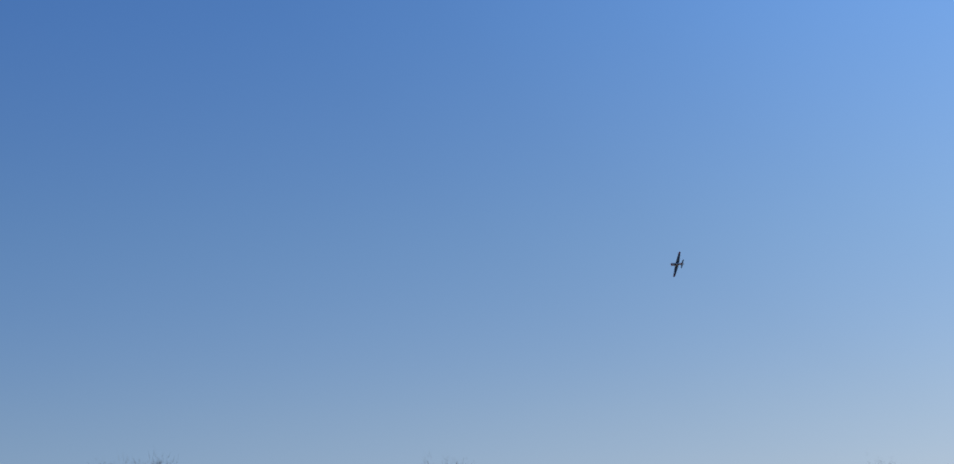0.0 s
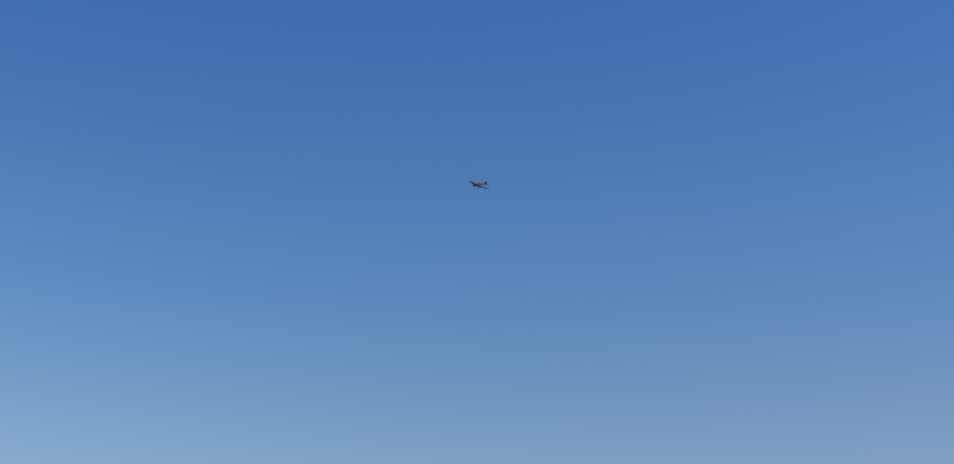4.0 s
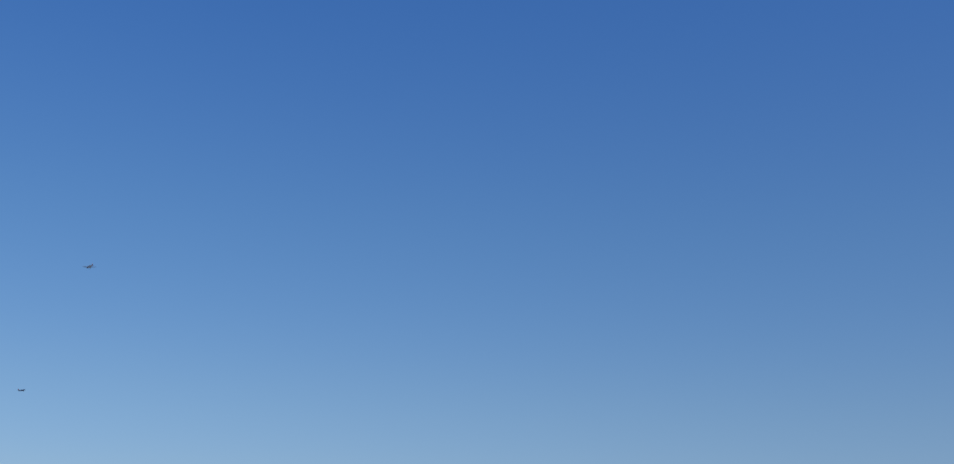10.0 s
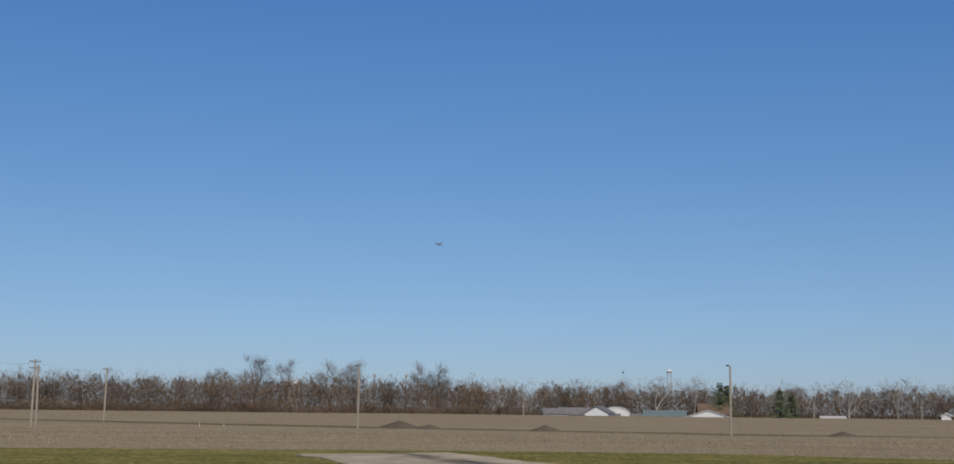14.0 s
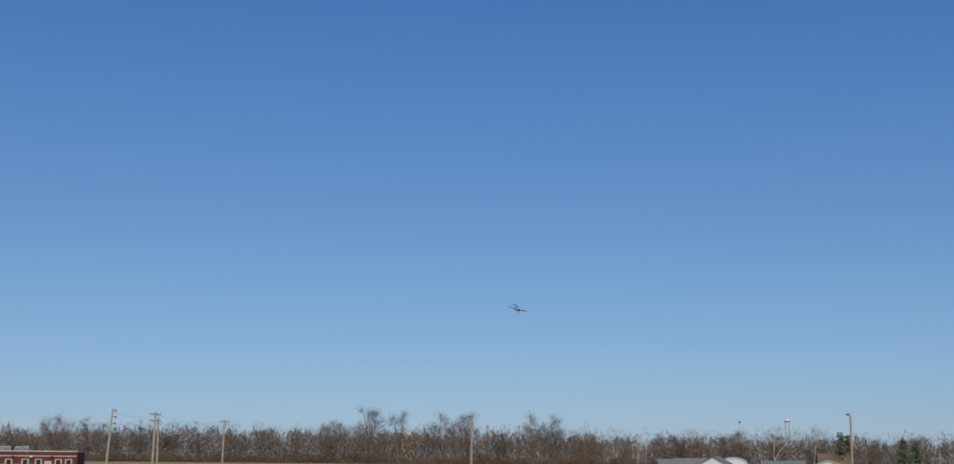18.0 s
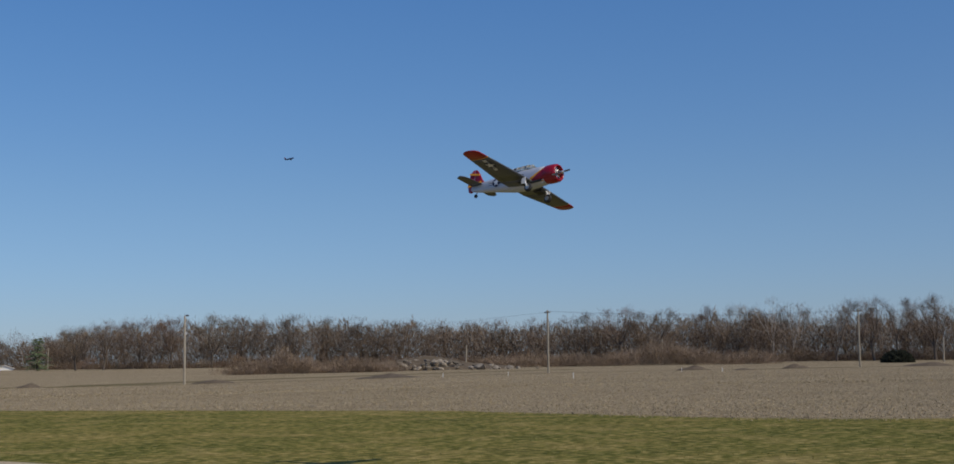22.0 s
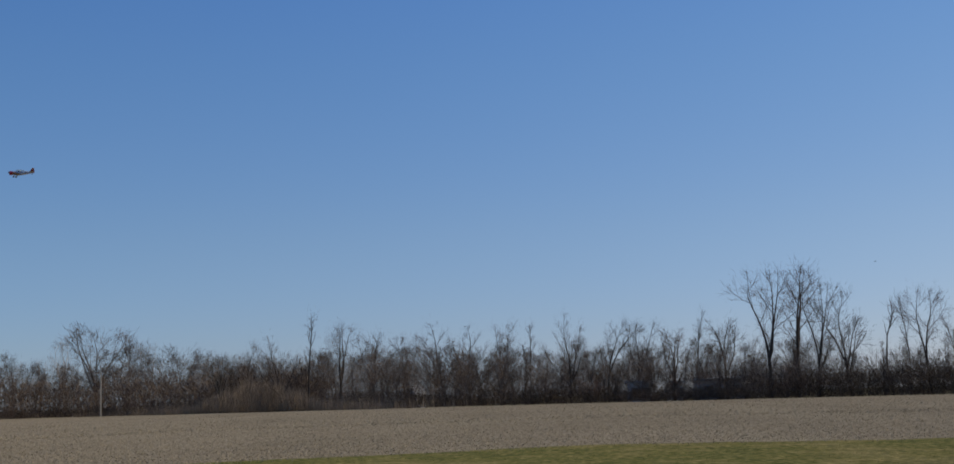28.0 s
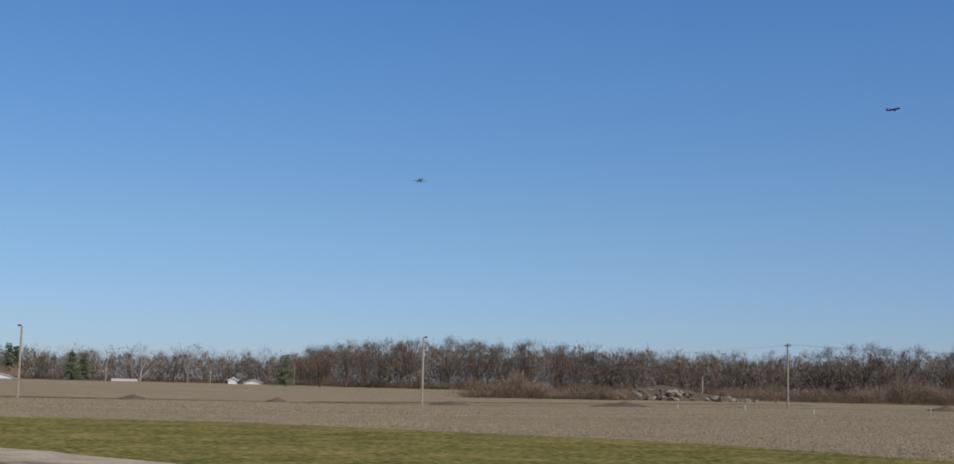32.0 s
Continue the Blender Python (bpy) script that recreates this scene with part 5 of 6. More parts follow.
woods("woods_edge", "grey leafless thicket between taller bare trees", 76, 101, 4, 16, by_el([(76, 2.0), (84, 2.2), (90, 1.9), (101, 1.7)], 8), 120000, 0.9, 0.015, M_HAZE, 5, (1.6, 2.8), 1.1, under=0.25, base=0.15)
woods("low_brush", "russet leafless brush along the foot of the far woods", -40, -2, -2, 6, lambda a: 3.0 + 0.9 * math.sin(a * 2.3) * math.sin(a * 0.9), 45000, 0.8, 0.03, M_FAR, 31, (1.4, 2.8), 1.1, base=0.0)
woods("low_brush", "russet leafless brush behind the farm houses", -3, 18, 72, 6, lambda a: 2.6 + 0.8 * math.sin(a * 2.9), 28000, 0.8, 0.034, M_FAR, 32, (1.4, 2.8), 1.3, base=0.0)
woods("low_brush", "russet leafless brush along the foot of the far woods", 17, 66, -1, 5, lambda a: 2.4 + 0.9 * math.sin(a * 1.9) * math.sin(a * 0.7), 48000, 0.8, 0.028, M_FAR, 33, (1.2, 2.6), 1.2, base=0.0)
woods("low_brush", "dark low tangle of brush under the bare trees", 64, 175, 0.5, 7, by_el([(64, 0.0), (76, 0.35), (82, 0.5), (92.4, 0.5), (92.9, 0.3), (97.9, 0.3), (98.5, 0.9), (105, 1.25), (112, 1.15), (130, 1.1), (150, 1.1), (165, 1.0), (175, 0.8)], 4), 210000, 0.8, 0.021, M_BRUSH, 6, (1.0, 2.6), 0.9, under=0.5)
woods("woods_edge", "grey leafless thicket between taller bare trees", 100, 170, 4, 14, by_el([(100, 1.75), (112, 1.65), (122, 1.6), (130, 1.8), (140, 2.0), (150, 2.25), (170, 1.7)], 8), 100000, 1.0, 0.017, M_BRUSH, 7, (1.5, 2.6), 1.0)
woods("hedge", "dense bare hedge of close upright stems", 151.5, 161.6, 3, 10, by_el([(151.5, 1.2), (154.5, 2.0), (157, 2.45), (159, 2.45), (161.6, 1.5)], 6), 75000, 1.2, 0.013, M_HAZE, 8, (1.4, 2.4), 0.8)
thicket("woods_interior", "deep brown shade of stems within the far woods", -40, -4, 12, 16, by_el([(-40, 1.2), (-27, 1.15), (-15, 1.25), (-4, 1.05)], 20), 44000, 1.4, 0.1, M_FAR, 21, ragged=0.4)
thicket("woods_interior", "deep brown shade of stems within the far woods", -5, 19, 95, 20, by_el([(-5, 1.0), (2, 0.95), (10, 0.92), (19, 0.9)], 105), 34000, 1.5, 0.12, M_FAR, 22, ragged=0.4)
thicket("woods_interior", "deep brown shade of stems within the far woods", 17.5, 48, 14, 16, by_el([(17, 1.0), (20, 1.6), (25, 1.7), (30, 1.6), (37, 1.35), (48, 1.6)], 20), 50000, 1.3, 0.09, M_FAR, 23, ragged=0.35)
thicket("woods_interior", "deep brown shade of stems within the woods edge", 47, 80, 8, 16, by_el([(47, 1.4), (56, 1.4), (64, 1.2), (72, 1.2), (80, 1.3)], 14), 42000, 1.3, 0.085, M_FAR, 24, ragged=0.4)
thicket("woods_interior", "grey shade of stems behind the bare trees", 78, 172, 10, 12, by_el([(78, 1.2), (83.3, 1.15), (83.6, 0.2), (84.2, 0.2), (84.5, 1.1), (92.5, 1.0), (92.9, 0.3), (94.3, 0.3), (94.7, 0.9), (95.9, 0.9), (96.2, 0.3), (97.6, 0.3), (98, 0.9), (102, 0.9), (115, 0.9), (130, 0.95), (150, 1.2), (172, 1.2)], 14), 40000, 1.0, 0.03, M_BRUSH, 25)
thicket("tall_dry_grass", "tall pale dry stalks and saplings in front of the trees", 64, 94, -9, 8, lambda a: 0.3 + 6.0 * math.exp(-((a - 77.2) / 2.6) ** 2), 16000, 2.0, 0.016, M_STRAW, 9, lean=0.12, ragged=0.2, focus=(77.2, 2.6))
woods("brush_row", "rounded leafless russet bushes by the rubble heap", 25.0, 32.0, 0, 8, lambda a: 0.9 + 1.9 * math.sin(a * 2.6) ** 2 + 2.4 * math.exp(-((a - 27.2) / 0.8) ** 2), 26000, 1.0, 0.02, M_BUSH, 10, (1.2, 2.4), 0.8, d_fix=240, base=0.0)
woods("brush_row", "rounded leafless russet bushes at the woods edge", 36.5, 48.0, 0, 9, lambda a: 1.9 + 1.4 * math.sin(a * 1.7) ** 2 + 2.4 * math.exp(-((a - 43.5) / 1.6) ** 2), 40000, 1.1, 0.02, M_BUSH, 11, (1.5, 2.8), 0.9, d_fix=262, base=0.0)
thicket("back_woods", "leafless woods behind the viewer", 175, 318, 2, 30, lambda a: 7.0, 26000, 2.6, 0.25, M_FAR, 12)
thicket("brush_pile", "pile of cut brush and old limbs at the field edge", 147.5, 157, -4, 4, lambda a: 1.7 + 1.5 * abs(math.sin(a * 1.35)), 16000, 1.4, 0.04, M_HAZE, 13, lean=1.2)


def conifer(az, d, el, wide, seed):
    rng = random.Random(seed)
    base = at(az, d)
    h = EYE.z + d * math.tan(radians(el)) - base.z
    root = empty("conifer", Matrix.Translation(base))
    tagged(root, "dark green conifer among leafless trees", "tree", group="conifers")
    vs, fs = [], []
    tube(vs, fs, (0, 0, -0.2), (0, 0, h * 0.95), 0.2, 0.04, 6)
    part("trunk", mesh_from("trunk", vs, fs, M_BARK), None, root)
    vs, fs = [], []
    # whorls of drooping boughs, each a flat spray of needle tufts
    z = h * 0.05
    while z < h * 0.99:
        t = z / h
        reach = 1.45 * wide * (1 - t) ** 0.6 * rng.uniform(0.55, 1.15) + 0.3
        for k in range(rng.choice((5, 6, 7))):
            a = rng.uniform(0, 6.283)
            out = Vector((math.cos(a), math.sin(a), rng.uniform(-0.25, 0.35))).normalized()
            side_ = Vector((-math.sin(a), math.cos(a), 0))
            ln = reach * rng.uniform(0.7, 1.1)
            for i in range(9):
                f = (i + rng.random()) / 9
                p = Vector((0, 0, z)) + out * ln * f - Vector((0, 0, 0.16 * ln * f * f))
                for s in (-1, 1):
                    v = (out * 0.6 + side_ * s * rng.uniform(0.4, 1.0) + Vector((0, 0, rng.uniform(-0.2, 0.4)))).normalized()
                    c = v.orthogonal().normalized() * rng.uniform(0.1, 0.2)
                    n = len(vs)
                    vs += [p - c, p + c, p + v * rng.uniform(0.35, 0.8)]
                    fs.append((n, n + 1, n + 2))
        z += rng.uniform(0.35, 0.6)
    part("crown", mesh_from("crown", vs, fs, M_PINE), None, root)


conifer(6.0, 470, 1.25, 3.6, 1)
conifer(6.3, 475, 1.15, 3.2, 2)
conifer(8.5, 440, 0.95, 3.6, 3)
conifer(8.95, 455, 0.8, 3.2, 7)
conifer(17.2, 372, 1.1, 2.9, 4)
conifer(-0.4, 500, 1.0, 1.6, 5)
conifer(0.2, 510, 0.85, 1.5, 6)


def leafy_dome(az, d, wide, high):
    rng = random.Random(9)
    vs, fs = [], []
    for i in range(2600):
        a, t = rng.uniform(0, 6.3), rng.random()
        v = Vector((math.cos(a) * math.sqrt(1 - t * t), math.sin(a) * math.sqrt(1 - t * t), t))
        p = Vector((v.x * wide / 2, v.y * wide / 2, v.z * high)) * rng.uniform(0.85, 1.03)
        u = Vector((rng.gauss(0, 1), rng.gauss(0, 1), rng.gauss(0, 1))).normalized()
        s = u.orthogonal().normalized() * 0.16
        n = len(vs)
        vs += [p - s, p + s, p + u * 0.4]
        fs.append((n, n + 1, n + 2))
    root = empty("evergreen_bush", Matrix.Translation(at(az, d)))
    tagged(root, "dense dark dome-shaped evergreen bush at the field edge", "bush")
    part("leaves", mesh_from("leaves", vs, fs, M_IVY), None, root)
    bm = bmesh.new()
    bmesh.ops.create_icosphere(bm, subdivisions=2, radius=1, matrix=Matrix.Diagonal((wide * 0.45, wide * 0.45, high * 0.9, 1)))
    part("core", bm, M_IVY, root)


leafy_dome(53.0, 262, 6.0, 2.3)


# ---- loose litter and grass ----
def scatter(name, label, count, d0, d1, keep, size, up, material, seed, a0=-30, a1=170):
    rs = np.random.RandomState(seed)
    a = rs.uniform(a0, a1, count * 2)
    d = d0 + (d1 - d0) * rs.uniform(0, 1, count * 2) ** 1.3
    g = np.interp(a, [r[0] for r in GRASS], [r[1] for r in GRASS])
    ok = keep(d, g, rs.uniform(0, 1, count * 2))
    a, d = a[ok][:count], d[ok][:count]
    n = len(a)
    x, y = d * np.sin(np.radians(a)), d * np.cos(np.radians(a))
    w = x * RUN_NOR.x + y * RUN_NOR.y - RUN_NEAR
    s = x * RUN_DIR.x + y * RUN_DIR.y
    off = ~((w > -0.15) & (w < RUN_WIDE + 0.15) & (s > -50) & (s < 47)) & ~((y > 31) & (y < 33.3) & (x < -3))
    x, y = x[off], y[off]
    n = len(x)
    z = np.array([ground_z(p, q) for p, q in zip(x, y)])
    ang, ln = rs.uniform(0, 6.3, n), size * rs.uniform(0.5, 1.5, n)
    hx, hy = np.cos(ang) * ln * 0.35, np.sin(ang) * ln * 0.35
    v = np.empty((n, 3, 3))
    v[:, 0] = np.stack([x - hx, y - hy, z - 0.005], 1)
    v[:, 1] = np.stack([x + hx, y + hy, z + 0.01], 1)
    v[:, 2] = np.stack([x + rs.normal(0, 0.4, n) * ln, y + rs.normal(0, 0.4, n) * ln, z + 0.01 + up * ln * rs.uniform(0.4, 1, n)], 1)
    me = bpy.data.meshes.new(name)
    me.vertices.add(n * 3)
    me.vertices.foreach_set("co", v.ravel())
    me.loops.add(n * 3)
    me.loops.foreach_set("vertex_index", np.arange(n * 3, dtype=np.int32))
    me.polygons.add(n)
    me.polygons.foreach_set("loop_start", np.arange(0, n * 3, 3, dtype=np.int32))
    me.update(calc_edges=True)
    me.materials.append(material)
    tagged(new(name, me), label, "grass" if "grass" in name else "stubble", kind="stuff")


M_BLADE = mat("grass_blades", (0.2, 0.185, 0.06), 0.9, dark=0.55, light=1.5, scale=0.6, detail=2.5, per="island", spread=0.3)
M_LITTER = mat("corn_litter", (0.35, 0.282, 0.175), 0.9, dark=0.7, light=1.3, scale=0.1, detail=1.0, per="island", spread=0.3)
M_CLOD = mat("soil_clods", (0.13, 0.098, 0.07), 0.95, dark=0.6, light=1.4, scale=0.1, detail=1.0, per="island", spread=0.4)
scatter("grass_tufts", "short mown grass, green with straw-coloured patches", 80000, 12, 72, lambda d, g, u: d < g - 1 + 3 * (u - 0.5), 0.026, 0.35, M_BLADE, 1)
scatter("stubble_litter", "pale chopped corn stalks strewn over the field", 170000, 34, 92, lambda d, g, u: d > g + 3 * (u - 0.6), 0.043, 0.9, M_LITTER, 2)
scatter("stubble_litter", "pale stumps of corn stalks over the farther field", 130000, 84, 185, lambda d, g, u: d > g + 3, 0.072, 1.0, M_LITTER, 4)
scatter("stubble_clods", "dark clods of soil between the stubble", 30000, 34, 120, lambda d, g, u: d > g + 3 * (u - 0.6), 0.045, 0.5, M_CLOD, 3)


# ---- high cloud ----
def cirrus():
    m = bpy.data.materials.new("thin_cloud")
    m.use_nodes = True
    nt = m.node_tree
    b = nt.nodes["Principled BSDF"]
    b.inputs["Base Color"].default_value = (0.95, 0.95, 0.95, 1)
    b.inputs["Roughness"].default_value = 1
    b.inputs["Specular IOR Level"].default_value = 0
    b.inputs["Subsurface Weight"].default_value = 0
    tc = nt.nodes.new("ShaderNodeTexCoord")
    mp = nt.nodes.new("ShaderNodeMapping")
    mp.inputs["Scale"].default_value = (0.0007, 0.004, 1)
    nt.links.new(tc.outputs["Object"], mp.inputs["Vector"])
    n = nt.nodes.new("ShaderNodeTexNoise")
    n.inputs["Scale"].default_value, n.inputs["Detail"].default_value = 1.2, 2
    nt.links.new(mp.outputs["Vector"], n.inputs["Vector"])
    r = nt.nodes.new("ShaderNodeMapRange")
    r.inputs["From Min"].default_value, r.inputs["From Max"].default_value = 0.02, 0.58
    r.inputs["To Max"].default_value = 0.95
    nt.links.new(n.outputs["Fac"], r.inputs["Value"])
    att = nt.nodes.new("ShaderNodeAttribute")
    att.attribute_name = "cover"
    mul = nt.nodes.new("ShaderNodeMath")
    mul.operation = "MULTIPLY"
    nt.links.new(r.outputs["Result"], mul.inputs[0])
    nt.links.new(att.outputs["Fac"], mul.inputs[1])
    tr = nt.nodes.new("ShaderNodeBsdfTransparent")
    tl = nt.nodes.new("ShaderNodeBsdfTranslucent")
    tl.inputs["Color"].default_value = (0.9, 0.94, 0.98, 1)
    both = nt.nodes.new("ShaderNodeAddShader")
    df = nt.nodes.new("ShaderNodeBsdfDiffuse")
    df.inputs["Color"].default_value = (0.8, 0.84, 0.88, 1)
    nt.links.new(tl.outputs[0], both.inputs[0])
    nt.links.new(df.outputs[0], both.inputs[1])
    mix = nt.nodes.new("ShaderNodeMixShader")
    nt.links.new(mul.outputs[0], mix.inputs["Fac"])
    nt.links.new(tr.outputs[0], mix.inputs[1])
    nt.links.new(both.outputs[0], mix.inputs[2])
    nt.links.new(mix.outputs[0], nt.nodes["Material Output"].inputs["Surface"])
    for az, el, ln, wd, turn, thick in ((166, 7.9, 2000, 115, 0, 1.3), (151.8, 6.75, 330, 80, 0, 0.7), (146, 6.2, 600, 60, 0, 0.25), (170, 5.2, 1900, 330, 0, 0.3), (176, 9.6, 1600, 320, 1, 0.4)):
        d = 4000
        c = Vector((d * math.sin(radians(az)), d * math.cos(radians(az)), EYE.z + d * math.tan(radians(el))))
        k, q = 40, 8
        vs, fs, cov = [], [], []
        for i in range(k + 1):
            for j in range(q + 1):
                u, v = i / k - 0.5, j / q - 0.5
                bend = 10 * noise.noise((u * 3, az, 0))
                vs.append((u * ln, v * wd + bend, 0.0))
                cov.append(max(0, math.cos(u * math.pi)) ** 0.8 * max(0, math.cos(v * math.pi)) ** 2.0 * thick)
        for i in range(k):
            for j in range(q):
                a = i * (q + 1) + j
                fs.append((a, a + 1, a + q + 2, a + q + 1))
        me = mesh_from("cirrus_cloud", vs, fs, m, smooth=True)
        at_ = me.attributes.new("cover", "FLOAT", "POINT")
        at_.data.foreach_set("value", cov)
        ob = new("cirrus_cloud", me)
        ob.visible_shadow = False
        face = pose(0, 0, 0, 90, 0, -az).to_3x3().to_4x4()
        ob.matrix_basis = Matrix.Translation(c) @ face @ pose(0, 0, 0, -10, 0, 4 + turn)
        tagged(ob, "thin white streak of cirrus cloud", "cloud", kind="structure")


cirrus()

# ---- model aeroplane ----
M_SILVER = mat("silver_paint", (0.5, 0.52, 0.56), 0.35, 0.15, dark=0.92, light=1.05, scale=4, detail=30)
M_RED = mat("red_paint", (0.29, 0.004, 0.016), 0.3, dark=0.92, light=1.06, scale=4, detail=30)
M_YELLOW = mat("orange_yellow_paint", (0.85, 0.36, 0.015), 0.35, dark=0.93, light=1.05, scale=4, detail=30)
M_BLACK = mat("matt_black", (0.015, 0.015, 0.018), 0.6, dark=0.9, light=1.1)
M_NAVY = mat("insignia_blue", (0.012, 0.016, 0.05), 0.5, dark=0.95, light=1.05)
M_INS_WHITE = mat("insignia_white", (0.66, 0.66, 0.66), 0.5, dark=0.97, light=1.02)
M_RUBBER = mat("tyre_rubber", (0.02, 0.02, 0.02), 0.8, dark=0.9, light=1.1)
M_CANOPY = glass("canopy_glass")
# silver wings and tailplane, darkened: the shade beneath them put into the colour
M_SHADED_SILVER = mat("shaded_silver_covering", (0.085, 0.09, 0.098), 0.4, 0.0, dark=0.9, light=1.08, scale=3, detail=24)
M_CHROME = mat("polished_metal", (0.55, 0.55, 0.55), 0.5, 1.0, dark=0.95, light=1.03)


def oval(y, w, h, zc, k=24, sq=2.4):
    out = []
    for i in range(k):
        t = 2 * math.pi * i / k
        c, s = math.cos(t), math.sin(t)
        out.append((w * math.copysign(abs(c) ** (2 / sq), c), y, zc + h * math.copysign(abs(s) ** (2 / sq), s)))
    return out


FUSE = [(0.40, 0.122, 0.130, 0.0), (0.30, 0.122, 0.142, -0.005), (0.15, 0.120, 0.155, -0.012), (0.0, 0.117, 0.160, -0.016), (-0.2, 0.106, 0.150, -0.012), (-0.4, 0.088, 0.128, 0.003), (-0.6, 0.067, 0.104, 0.014), (-0.8, 0.044, 0.082, 0.022), (-0.95, 0.025, 0.062, 0.028), (-1.03, 0.010, 0.04, 0.03)]


def fuse_at(y):
    ys = [f[0] for f in FUSE][::-1]
    return [float(np.interp(y, ys, [f[k] for f in FUSE][::-1])) for k in (1, 2, 3)]


def airfoil(x, le, te, thick, z, k=9):
    """Closed wing section at span x from leading edge to trailing edge."""
    up, lo = [], []
    for i in range(k + 1):
        t = (1 - math.cos(math.pi * i / k)) / 2
        y = le + (te - le) * t
        h = thick * (1.48 * math.sqrt(t) - 0.63 * t - 1.76 * t * t + 1.42 * t ** 3 - 0.5 * t ** 4)
        up.append((x, y, z + h * 1.1))
        lo.append((x, y, z - h * 0.75))
    return up + lo[-2:0:-1]


def skin(name, rings, material, parent, label="", smooth=True, cap=True):
    return part(name, fixed(mesh_from(name, *loft(rings, cap), material, smooth=smooth)), None, parent, label)


def star_points(r):
    return [((r if i % 2 == 0 else r * 0.4) * math.sin(math.pi * i / 5), (r if i % 2 == 0 else r * 0.4) * math.cos(math.pi * i / 5)) for i in range(10)]


def plate(outline, to3d, thick_dir, name, material, parent):
    vs = [to3d(u, v) for u, v in outline]
    n = len(vs)
    t = Vector(thick_dir)
    vs = [Vector(p) for p in vs] + [Vector(p) + t for p in vs]
    fs = [tuple(range(n)), tuple(range(2 * n - 1, n - 1, -1))] + [(i, (i + 1) % n, n + (i + 1) % n, n + i) for i in range(n)]
    bm = bmesh.new()
    bv = [bm.verts.new(v) for v in vs]
    for f in fs:
        bm.faces.new([bv[i] for i in f])
    bmesh.ops.recalc_face_normals(bm, faces=bm.faces[:])
    bmesh.ops.triangulate(bm, faces=bm.faces[:])
    return part(name, bm, material, parent)


def insignia(parent, to3d, out, r):
    """White star on a blue disc with side bars; out is the outward step between its layers."""
    o = Vector(out)

    def lift(k):
        return lambda u, v: Vector(to3d(u, v)) + o * k
    bars = plate([(-r * 2.0, -r * 0.42), (r * 2.0, -r * 0.42), (r * 2.0, r * 0.42), (-r * 2.0, r * 0.42)], lift(0), o * 0.9, "insignia_bar", M_NAVY, parent)
    for s in (-1, 1):
        for v0 in (-0.3, 0.08):
            plate([(s * r * 1.05, v0 * r), (s * r * 1.92, v0 * r), (s * r * 1.92, (v0 + 0.24) * r), (s * r * 1.05, (v0 + 0.24) * r)], lift(1), o * 0.9, "insignia_stripe", M_INS_WHITE, parent)
    plate([(r * math.cos(t), r * math.sin(t)) for t in [2 * math.pi * i / 28 for i in range(28)]], lift(1.6), o * 0.9, "insignia_disc", M_NAVY, parent)
    plate(star_points(r * 0.95), lift(2.6), o * 0.9, "insignia_star", M_INS_WHITE, parent)


